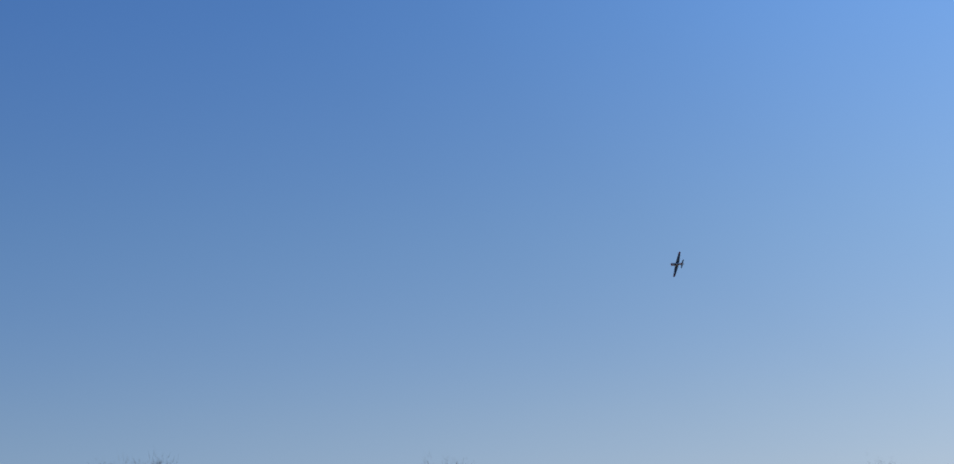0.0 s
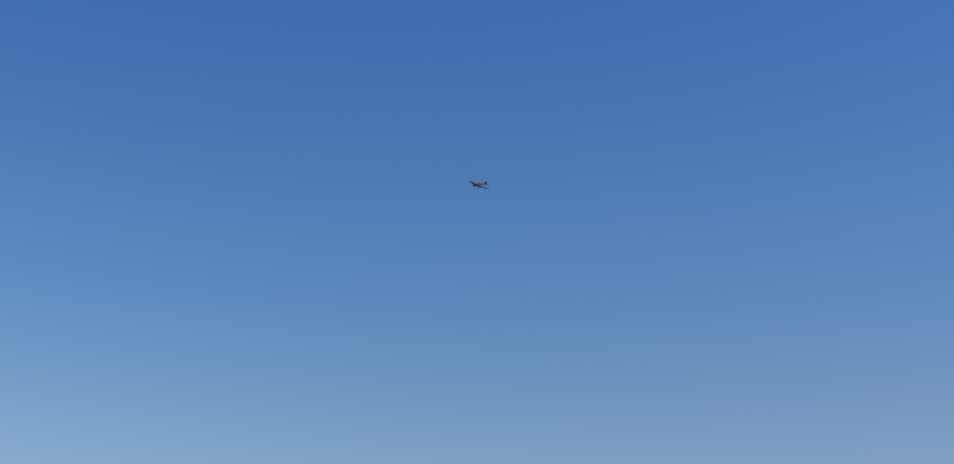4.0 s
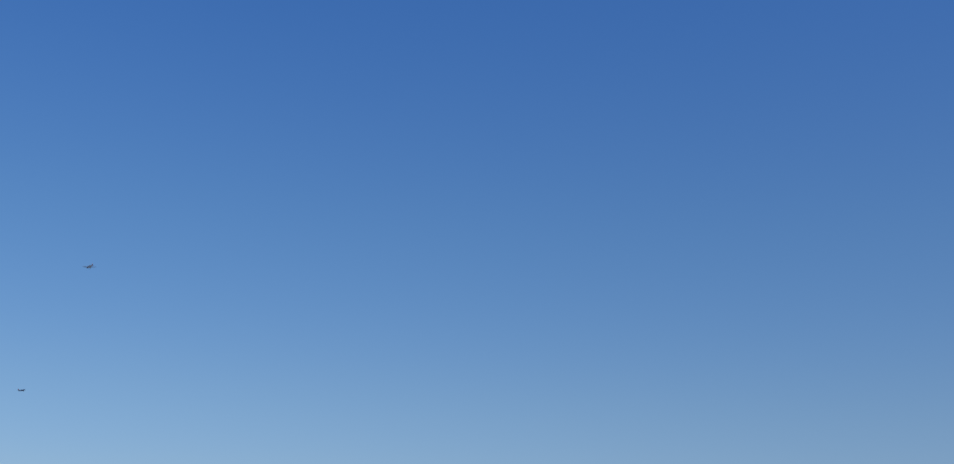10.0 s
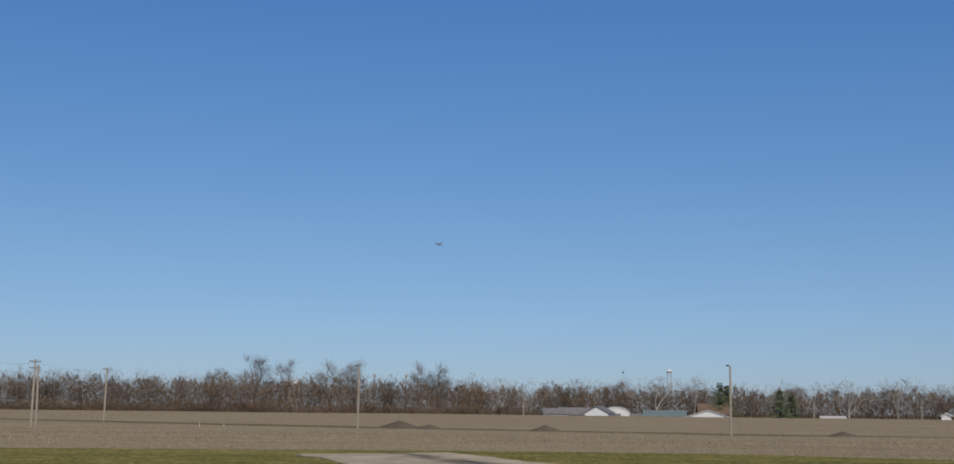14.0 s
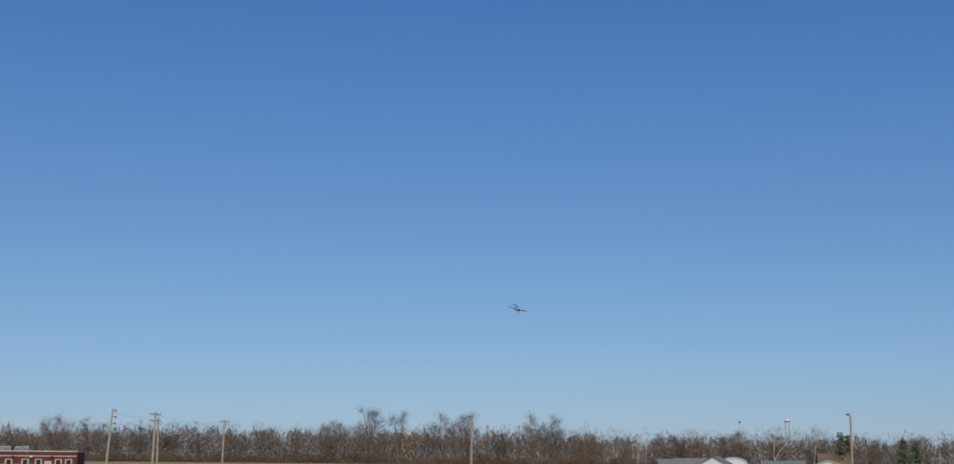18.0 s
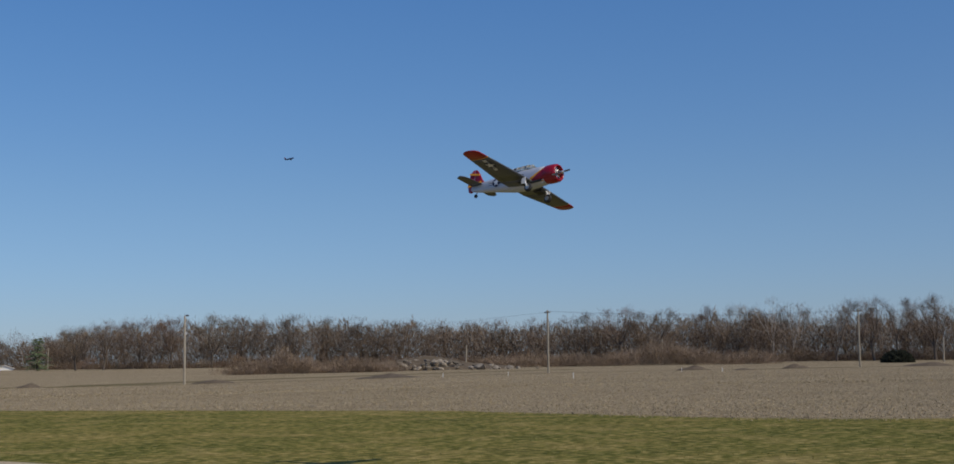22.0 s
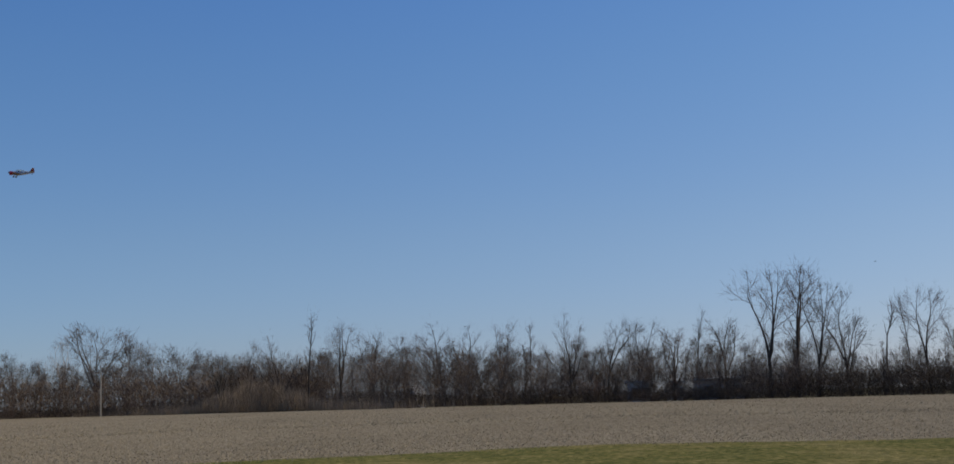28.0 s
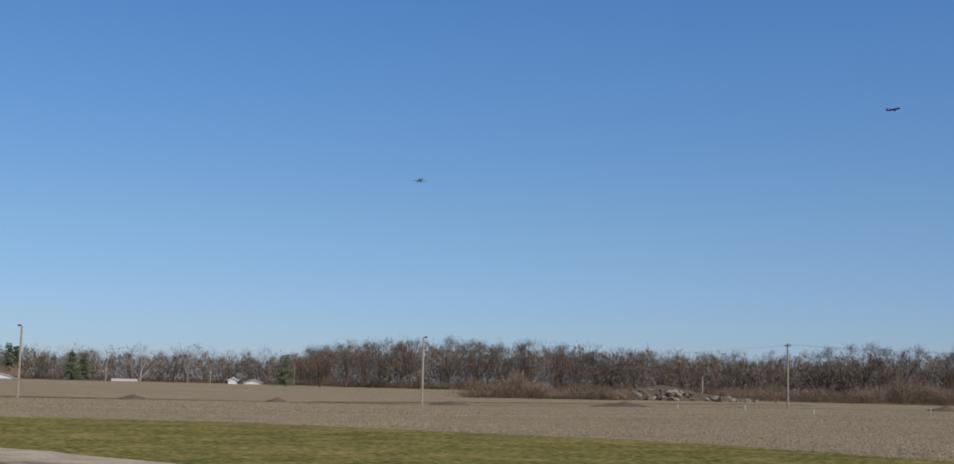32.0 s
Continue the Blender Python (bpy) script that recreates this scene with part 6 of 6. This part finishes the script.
def model_plane():
    root = empty("model_aeroplane")
    tagged(root, "silver radio-controlled trainer model with red nose, tail and wing tips", "aeroplane")
    skin("fuselage", [oval(*f) for f in FUSE], M_SILVER, root)
    # cowl with lip, engine face and cylinders
    cowl = skin("cowl", [oval(y, r, r, 0.0, 28, 2) for y, r in ((0.398, 0.132), (0.44, 0.139), (0.52, 0.14), (0.575, 0.135), (0.605, 0.122), (0.612, 0.108), (0.60, 0.10), (0.56, 0.098))], M_RED, root, "glossy red engine cowl", cap=False)
    vs, fs = [], []
    tube(vs, fs, (0, 0.50, 0), (0, 0.515, 0), 0.105, 0.105, 24)
    eng = part("engine", mesh_from("engine", vs, fs, M_BLACK), None, root)
    for i in range(9):
        t = 2 * math.pi * i / 9
        vs, fs = [], []
        tube(vs, fs, (0.03 * math.cos(t), 0.54, 0.03 * math.sin(t)), (0.095 * math.cos(t), 0.54, 0.095 * math.sin(t)), 0.02, 0.022, 8)
        part("cylinder", mesh_from("cylinder", vs, fs, M_CHROME), None, eng)
    # anti-glare panel and paint flashes along both sides
    pts = []
    for y in (0.398, 0.33, 0.26, 0.2):
        w, h, zc = fuse_at(y)
        pts.append([(w * 0.72 * math.sin(a), y, zc + h * 1.0 * math.cos(a) ** 0.75 + 0.003) for a in [radians(v) for v in (-58, -40, -20, 0, 20, 40, 58)]])
    vs = [p for row in pts for p in row]
    fs = [(i * 7 + j, i * 7 + j + 1, i * 7 + j + 8, i * 7 + j + 7) for i in range(3) for j in range(6)]
    part("antiglare_panel", fixed(mesh_from("antiglare_panel", vs, fs, M_BLACK)), None, root)

    def side_point(s, y, v, lift):
        w, h, zc = fuse_at(y)
        k = max(-0.97, min(0.97, v / h))
        return Vector((s * (w * (1 - abs(k) ** 2.4) ** (1 / 2.4) + lift), y, zc + v))
    for s in (-1, 1):
        for low, high, y1, material, lift, name in ((-0.115, 0.075, 0.05, M_YELLOW, 0.002, "yellow_flash"), (-0.1, 0.06, 0.16, M_RED, 0.0035, "red_flash")):
            rows = []
            for i in range(7):
                t = i / 6
                y = 0.398 + (y1 - 0.398) * t
                lo, hi = low * (1 - t) + -0.085 * t, high * (1 - t) ** 1.4 - 0.08 * t
                rows.append([side_point(s, y, lo + (hi - lo) * j / 5, lift) for j in range(6)])
            vs = [p for r in rows for p in r]
            fs = [(i * 6 + j, i * 6 + j + 1, i * 6 + j + 7, i * 6 + j + 6) for i in range(6) for j in range(5)]
            part(name, fixed(mesh_from(name, vs, fs, material)), None, root)
        insignia(root, lambda u, v, s=s: side_point(s, -0.49 + u * -s * 1.0, 0.012 + v, 0.002), (s * 0.0016, 0, 0), 0.074)
        # letters
        cu = bpy.data.curves.new("lettering", "FONT")
        cu.body, cu.size, cu.extrude, cu.align_x, cu.align_y = "TA-216", 0.115, 0.0008, "CENTER", "CENTER"
        cu.space_character, cu.offset = 1.05, 0.0022
        tmp = bpy.data.objects.new("lettering", cu)
        scene.collection.objects.link(tmp)
        me = bpy.data.meshes.new_from_object(tmp.evaluated_get(bpy.context.evaluated_depsgraph_get()))
        bpy.data.objects.remove(tmp)
        me.materials.append(M_BLACK)
        for v in me.vertices:
            q = side_point(s, -0.13 + v.co.x * s * 1.0, 0.012 + v.co.y, 0.003 + v.co.z)
            v.co = q
        part("lettering", me, None, root, "black registration letters")
    # wings: centre section, outer panels, red tips
    def wing_section(x):
        a = abs(x)
        le = 0.215 - max(0, a - 0.3) * 0.185
        te = -0.245 + max(0, a - 0.3) * 0.02
        z = -0.105 + max(0, a - 0.3) * 0.097
        th = (0.064 - 0.036 * a / 1.25)
        if a > 1.17:
            k = math.sqrt(max(0.0, 1 - ((a - 1.17) / 0.085) ** 2))
            mid = (le + te) / 2 - 0.02
            le, te, th = mid + (le - mid) * max(k, 0.25), mid + (te - mid) * max(k, 0.3), th * max(k, 0.2)
        return airfoil(x, le, te, th * 1.25, z)
    skin("centre_wing", [wing_section(x) for x in (-0.3, -0.15, 0, 0.15, 0.3)], M_SHADED_SILVER, root)
    for s in (-1, 1):
        wing = skin("outer_wing", [wing_section(s * x) for x in (0.301, 0.5, 0.7, 0.9, 1.006)], M_SHADED_SILVER, root)
        skin("tip_band", [wing_section(s * x) for x in (1.007, 1.02)], M_YELLOW, wing, "thin yellow line")
        skin("wing_tip", [wing_section(s * x) for x in (1.021, 1.1, 1.17, 1.2, 1.225, 1.245, 1.254)], M_RED, root, "red wing tip")
        # hinge line of the aileron and flap
        vs, fs = [], []
        for a, b in ((0.32, 0.62), (0.64, 1.0)):
            pa, pb = wing_section(s * a), wing_section(s * b)
            for p, q in ((pa, pb),):
                for k in (6, 12):
                    tube(vs, fs, Vector(p[k]), Vector(q[k]), 0.0025, 0.0025, 4)
        part("hinge_line", mesh_from("hinge_line", vs, fs, M_BLACK), None, wing)
        for top in (True, False):
            def on_wing(u, v, s=s, top=top):
                x = s * 0.82 + u
                sec = wing_section(x)
                y = -0.02 + v * (1 if top else 1)
                ring_ = sec[:10] if top else [sec[0]] + sec[:9:-1] + [sec[9]]
                ys = [p[1] for p in ring_][::-1]
                zs = [p[2] for p in ring_][::-1]
                return Vector((x, y, float(np.interp(y, ys, zs)) + (0.0025 if top else -0.0025)))
            if top == (s == -1):
                insignia(wing, on_wing, (0, 0, 0.0016 if top else -0.0016), 0.085)
        # main gear
        leg = [(s * 0.27, 0.18, -0.1), (s * 0.285, 0.235, -0.22)]
        vs, fs = [], []
        tube(vs, fs, leg[0], leg[1], 0.017, 0.012, 8)
        tube(vs, fs, (s * 0.285, 0.235, -0.22), (s * 0.26, 0.25, -0.255), 0.011, 0.009, 8)
        gear = part("gear_leg", mesh_from("gear_leg", vs, fs, M_INS_WHITE), None, root)
        part("gear_door", box_bm(0.006, 0.07, 0.1, s * 0.305, 0.2, -0.16), M_INS_WHITE, gear)
        # black slab instead of a hollow: shade inside the well given as colour
        part("wheel_well", box_bm(0.15, 0.13, 0.02, s * 0.2, 0.12, -0.152, bevel=0.01), M_BLACK, root)
        vs, fs = [], []
        prof = [(-0.024, 0.036), (-0.024, 0.054), (-0.015, 0.063), (0.015, 0.063), (0.024, 0.054), (0.024, 0.036)]
        rings = [[(s * 0.245 + dx, 0.25 + r * math.cos(2 * math.pi * i / 20), -0.255 + r * math.sin(2 * math.pi * i / 20)) for i in range(20)] for dx, r in prof]
        wheel = skin("wheel", rings, M_RUBBER, root)
        vs, fs = [], []
        tube(vs, fs, (s * 0.245 - 0.029, 0.25, -0.255), (s * 0.245 + 0.029, 0.25, -0.255), 0.036, 0.036, 16)
        part("hub", mesh_from("hub", vs, fs, M_CHROME), None, wheel)
        # tailplane and elevator
        def tail_section(x, e=False):
            a = abs(x)
            le = -0.775 - a * 0.17
            te = -1.005
            if a > 0.36:
                k = math.sqrt(max(0.05, 1 - ((a - 0.36) / 0.072) ** 2))
                mid = -0.92
                le, te = mid + (le - mid) * k, mid + (te - mid) * k
            return airfoil(x, le, te, 0.022, 0.062, 6)
        skin("tailplane", [tail_section(s * x) for x in (0.015, 0.12, 0.24, 0.34, 0.38, 0.41, 0.43)], M_SHADED_SILVER, root)
    vs, fs = [], []
    tube(vs, fs, (0, -0.90, -0.02), (0, -0.925, -0.085), 0.008, 0.007, 6)
    tg = part("tail_leg", mesh_from("tail_leg", vs, fs, M_CHROME), None, root)
    vs, fs = [], []
    tube(vs, fs, (-0.011, -0.93, -0.1), (0.011, -0.93, -0.1), 0.028, 0.028, 14)
    part("tail_wheel", mesh_from("tail_wheel", vs, fs, M_RUBBER), None, root)

    def fin_ring(z, le, te, th):
        sec = airfoil(0, le, te, th, 0, 6)
        return [(p[2] * 1.0, p[1], z) for p in sec]
    skin("fin", [fin_ring(0.06, -0.74, -0.985, 0.022), fin_ring(0.15, -0.82, -0.985, 0.02), fin_ring(0.26, -0.885, -0.985, 0.016), fin_ring(0.315, -0.925, -0.985, 0.012), fin_ring(0.335, -0.955, -0.985, 0.006)], M_RED, root, "red fin with a yellow lightning flash")
    skin("rudder", [fin_ring(-0.035, -0.99, -1.05, 0.012), fin_ring(0.0, -0.988, -1.085, 0.016), fin_ring(0.1, -0.988, -1.105, 0.018), fin_ring(0.22, -0.988, -1.09, 0.015), fin_ring(0.3, -0.988, -1.06, 0.012), fin_ring(0.335, -0.988, -1.02, 0.006)], M_RED, root, "red rudder")
    for s in (-1, 1):
        for za, zb, ya, yb in ((0.225, 0.262, -0.885, -1.075), (0.105, 0.055, -0.84, -1.095)):
            vs = [(s * 0.0185, ya, za), (s * 0.0185, yb, zb), (s * 0.0185, yb, zb + 0.03), (s * 0.0185, ya, za + 0.03)]
            vs += [(x * 0.7, y, z) for x, y, z in vs]
            part("yellow_stripe", fixed(mesh_from("yellow_stripe", vs, [(0, 1, 2, 3), (7, 6, 5, 4), (0, 4, 5, 1), (1, 5, 6, 2), (2, 6, 7, 3), (3, 7, 4, 0)], M_YELLOW)), None, root)
    # canopy
    rings = []
    for y, w, h in ((0.2, 0.06, 0.01), (0.13, 0.075, 0.068), (0.05, 0.08, 0.08), (-0.2, 0.078, 0.078), (-0.3, 0.068, 0.062), (-0.38, 0.05, 0.02)):
        w0, h0, zc = fuse_at(y)
        z = zc + h0 - 0.02
        rings.append([(w * math.cos(t), y, z + (h + 0.02) * math.sin(t)) for t in [math.pi * i / 12 for i in range(13)]])
    vs, fs = loft(rings, cap=False)
    fs = [f for f in fs if not (f[0] % 13 == 12 or f[1] % 13 == 0 and f[0] % 13 == 12)]
    canopy = part("canopy", mesh_from("canopy", vs, fs, M_CANOPY, smooth=True), None, root, "clear greenhouse canopy with thin frames")
    for y in (0.13, 0.06, -0.03, -0.12, -0.21, -0.29):
        vs, fs = [], []
        prev = None
        for j in range(13):
            p = [float(np.interp(-y, [-r[j][1] for r in rings], [r[j][i] for r in rings])) for i in range(3)]
            p = Vector((p[0] * 1.01, y, p[2] + 0.001))
            if prev is not None:
                tube(vs, fs, prev, p, 0.004, 0.004, 4, caps=False)
            prev = p
        part("canopy_frame", mesh_from("canopy_frame", vs, fs, M_SILVER), None, canopy)
    for s, j in ((-1, 11), (1, 1), (0, 6)):
        vs, fs = [], []
        for a, b in zip(rings[1:-2], rings[2:-1]):
            tube(vs, fs, Vector(a[j]) * 1.0, Vector(b[j]), 0.004, 0.004, 4)
        part("canopy_frame", mesh_from("canopy_frame", vs, fs, M_SILVER), None, canopy)
    part("cockpit_floor", box_bm(0.12, 0.42, 0.02, 0, -0.07, 0.13), M_BLACK, root)
    for y in (0.0, -0.2):
        part("seat", box_bm(0.07, 0.02, 0.075, 0, y, 0.165, bevel=0.008), M_BLACK, root)
    vs, fs = [], []
    tube(vs, fs, (0.09, 0.36, -0.1), (0.13, 0.2, -0.13), 0.018, 0.02, 8)
    part("exhaust", mesh_from("exhaust", vs, fs, M_BLACK), None, root)
    # propeller
    prop = empty("propeller", Matrix.Translation((0, 0.64, 0)))
    prop.parent = root
    vs, fs = [], []
    tube(vs, fs, (0, -0.08, 0), (0, 0.03, 0), 0.028, 0.022, 12)
    tube(vs, fs, (0, 0.03, 0), (0, 0.05, 0), 0.022, 0.008, 12)
    part("hub", mesh_from("hub", vs, fs, M_CHROME), None, prop)
    for s in (-1, 1):
        rings = []
        for r, c, th, tw in ((0.02, 0.022, 0.016, 60), (0.07, 0.027, 0.01, 45), (0.14, 0.033, 0.008, 30), (0.21, 0.029, 0.005, 22), (0.25, 0.014, 0.003, 18)):
            m = pose(0, 0, 0, 0, 0, tw)
            rings.append([(lambda q: (q.x, q.y, s * r))(m @ Vector((c / 2 * math.cos(t), th / 2 * math.sin(t), 0))) for t in [2 * math.pi * i / 10 for i in range(10)]])
        skin("blade", rings, M_BLACK, prop)
    return root, prop


plane, propeller = model_plane()


# ---- airliner far off ----
M_LINER = mat("dark_blue_paint", (0.02, 0.03, 0.1), 0.3, dark=0.92, light=1.06, scale=0.3, detail=3)
M_LINER_WING = mat("blue_grey_metal", (0.07, 0.08, 0.12), 0.5, 0.2, dark=0.92, light=1.06, scale=0.3, detail=3)
def airliner():
    root = empty("airliner")
    tagged(root, "dark blue twin-engine passenger jet with a red tail, far off", "aeroplane")
    L = 32.0
    prof = [(16.0, 0.1), (15.4, 0.8), (14.2, 1.35), (12.5, 1.75), (10.5, 1.85), (-6, 1.85), (-10, 1.45), (-13.5, 0.75), (-15.8, 0.25)]
    skin("fuselage", [[(r * math.cos(2 * math.pi * i / 20), y, r * math.sin(2 * math.pi * i / 20) + (0.35 * (1.85 - r) if y < 0 else 0)) for i in range(20)] for y, r in prof], M_LINER, root)
    for s in (-1, 1):
        skin("wing", [airfoil(s * x, le, te, th, z) for x, le, te, th, z in ((1.2, 3.5, -3.0, 0.5, -1.1), (5, 1.2, -3.0, 0.36, -0.75), (10, -1.9, -3.8, 0.24, -0.25), (14.2, -4.3, -5.4, 0.12, 0.25))], M_LINER_WING, root)
        skin("tailplane", [airfoil(s * x, le, te, th, 0.9, 6) for x, le, te, th in ((0.4, -12.2, -15.2, 0.2), (5.2, -14.9, -16.2, 0.1))], M_LINER_WING, root)
        skin("engine", [[(s * 4.9 + r * math.cos(2 * math.pi * i / 16), y, -2.0 + r * math.sin(2 * math.pi * i / 16)) for i in range(16)] for y, r in ((4.2, 0.85), (3.6, 1.0), (1.5, 0.95), (-0.4, 0.55))], M_LINER_WING, root)
    skin("fin", [[(p[2], p[1], z) for p in airfoil(0, le, te, th, 0, 6)] for z, le, te, th in ((1.4, -10.5, -14.8, 0.25), (7.0, -14.4, -16.6, 0.12))], M_RED, root, "red tail fin")
    part("cockpit_window", box_bm(1.9, 0.5, 0.4, 0, 14.1, 0.95), M_DARKGLASS, root)
    return root


liner = airliner()


def soaring_bird():
    root = empty("bird")
    tagged(root, "small dark bird soaring over the trees", "bird")
    skin("body", [[(r * math.cos(2 * math.pi * i / 10), y, r * math.sin(2 * math.pi * i / 10)) for i in range(10)] for y, r in ((0.26, 0.01), (0.2, 0.045), (0.05, 0.07), (-0.12, 0.055), (-0.22, 0.02))], M_BLACK, root)
    for s in (-1, 1):
        skin("wing", [airfoil(s * x, le, te, 0.02, z, 5) for x, le, te, z in ((0.04, 0.12, -0.08, 0.02), (0.3, 0.16, -0.06, 0.09), (0.6, 0.08, -0.06, 0.1), (0.72, 0.0, -0.05, 0.08))], M_BLACK, root)
    skin("tail", [airfoil(x, -0.18, -0.36 , 0.008, 0.0, 4) for x in (-0.08, -0.03, 0.03, 0.08)], M_BLACK, root)
    return root


bird = soaring_bird()


# ---- movement ----
FLIGHT = [
    (0, 103.18, -66.44, 30.26, 41.4, -74.3, -120.0),
    (0.5, 111.95, -55.22, 30.02, 3.0, -76.7, -41.0),
    (1, 116.97, -38.38, 28.56, -12.6, -53.6, -3.6),
    (1.5, 119.65, -19.16, 28.01, 1.1, -33.2, -15.5),
    (2, 117.22, 1.27, 27.35, 6.1, -30.3, -29.1),
    (2.4, 114.12, 18.32, 25.47, 0.7, 37.0, -2.2),
    (2.8, 108.20, 33.53, 26.68, 2.2, 39.8, 1.0),
    (3, 104.78, 39.18, 28.35, 0.2, 25.1, -1.1),
    (3.5, 98.13, 53.28, 33.12, 7.8, 8.7, -10.3),
    (5.5, 93.90, 111.90, 43.71, 8.5, -6.2, -7.3),
    (6, 91.70, 123.48, 45.79, 5.2, -8.0, -4.5),
    (7, 88.77, 147.75, 46.13, 1.5, -8.6, 1.5),
    (8, 85.60, 175.50, 44.99, 14.1, -0.4, -13.9),
    (9, 78.38, 198.99, 43.92, 4.6, -8.3, 4.5),
    (9.5, 73.98, 209.19, 46.67, 1.3, -8.8, 8.6),
    (10, 67.67, 219.97, 49.25, -1.9, -9.3, 12.7),
    (10.2, 65.96, 224.13, 48.60, 1.0, -18.0, 12.0),
    (10.6, 61.39, 232.75, 47.33, 10.5, -47.0, 7.8),
    (11, 55.37, 241.78, 46.23, 39.0, -81.2, -21.5),
    (11.5, 44.28, 252.89, 42.73, 23.2, -79.6, 20.7),
    (12, 27.32, 264.04, 38.59, -2.6, -45.4, 76.8),
    (12.5, 7.83, 272.47, 38.09, -6.7, -37.4, 100.6),
    (13, -7.37, 277.46, 38.60, -11.4, -29.4, 123.3),
    (14, -29.62, 281.25, 37.00, -14.3, -19.8, 159.9),
    (15, -36.63, 267.48, 34.78, -14.2, -11.9, -175.1),
    (15.5, -35.27, 251.56, 33.49, -16.0, -9.6, -166.3),
    (17.5, -22.13, 165.44, 20.78, -21.2, -6.9, -157.4),
    (18, -18.91, 144.83, 18.29, -26.1, -10.6, -151.1),
    (18.5, -15.39, 126.59, 12.78, -19.5, -14.6, -146.0),
    (19, -10.53, 109.25, 8.95, -10.0, 10.0, -148.8),
    (19.5, -5.21, 90.74, 6.14, -8.2, 10.2, -153.0),
    (20, -0.90, 72.98, 3.33, -8.1, 11.6, -156.9),
    (20.5, 2.03, 56.95, 3.03, -4.2, -11.6, -158.7),
    (21, 5.16, 41.63, 3.72, -5.0, 0.8, -158.2),
    (21.5, 8.33, 28.22, 3.84, 2.0, -9.7, -155.2),
    (22, 11.88, 15.37, 4.32, 4.6, -14.8, -165.0),
    (22.2, 13.61, 10.05, 4.80, 0.5, -12.1, -166.9),
    (22.5, 14.12, 1.02, 5.25, 4.3, -8.5, -159.1),
    (22.7, 12.97, -3.90, 5.25, 7.7, -4.0, -161.1),
    (23, 16.72, -12.95, 7.01, 13.3, -5.0, -162.2),
    (23.3, 17.79, -20.68, 8.02, 8.8, -11.5, -161.8),
    (23.6, 20.85, -30.15, 9.63, 10.1, -31.8, -159.2),
    (24, 24.82, -39.82, 11.83, 18.6, -58.4, -160.8),
    (24.2, 27.75, -43.72, 12.98, 22.3, -61.8, -155.4),
    (24.4, 32.23, -47.83, 14.14, 27.9, -66.9, -140.8),
    (24.5, 34.89, -49.55, 14.78, 29.6, -68.8, -135.1),
    (25.5, 64.83, -43.49, 19.18, 18.6, -65.4, -73.8),
    (26.5, 83.11, -19.06, 18.96, 1.9, -51.9, -20.1),
    (27, 88.06, -1.33, 20.24, -5.3, -27.3, -5.4),
    (27.5, 89.68, 16.77, 19.75, 1.5, -15.6, -1.4),
    (28, 87.41, 36.26, 17.81, 0.7, -6.5, 3.0),
    (28.5, 85.54, 45.26, 17.13, 1.2, -5.8, 2.6),
    (29, 74.94, 65.94, 17.09, 3.6, -2.8, 8.6),
    (29.4, 70.72, 75.91, 17.86, 5.0, -0.7, 5.1),
    (30, 70.57, 96.52, 20.27, 5.6, 0.5, 2.6),
    (30.5, 71.25, 113.96, 22.50, 5.3, 0.1, 2.5),
    (31, 70.46, 131.44, 25.38, 5.3, -0.2, 2.6),
    (31.5, 69.73, 150.64, 27.54, 5.3, -0.1, 0.2),
    (32, 70.99, 169.58, 29.97, 5.3, -1.2, -2.2),
]


def sight(az, el, d):
    return (d * math.sin(radians(az)) * math.cos(radians(el)), d * math.cos(radians(az)) * math.cos(radians(el)), EYE.z + d * math.sin(radians(el)))


def motions():
    walk(plane, [(t, pose(x, y, z, rx, ry, rz)) for t, x, y, z, rx, ry, rz in FLIGHT])
    walk(propeller, [(k / 15, pose(0, 0.64, 0, 0, 80 * k, 0)) for k in range(481)])
    a, b = Vector((723, 5127, 413)), Vector((2001, 2154, 599))
    turn = -math.degrees(math.atan2((b - a).x, (b - a).y))
    walk(liner, [(t, pose(*(a + (b - a) * (t / 32) + Vector((0, 0, dz))), 5, 0, turn)) for t, dz in ((0, 0), (7.5, 4), (10.4, 19), (13, 8), (18, -3), (22, -11), (26, -6), (30, 3), (32, 13))])
    walk(bird, [(t, pose(*sight(az, el, 420), 0, 12, rz)) for t, az, el, rz in ((0, 92.5, 17.2, 40), (1.2, 90.4, 17.8, 50), (8, 112, 15, 120), (16, 110, 8, 60), (22.7, 103.3, 4.35, 80), (26.5, 101.8, 4.9, 60), (28, 103.5, 5.15, 20), (32, 109, 7, -20))])


motions()
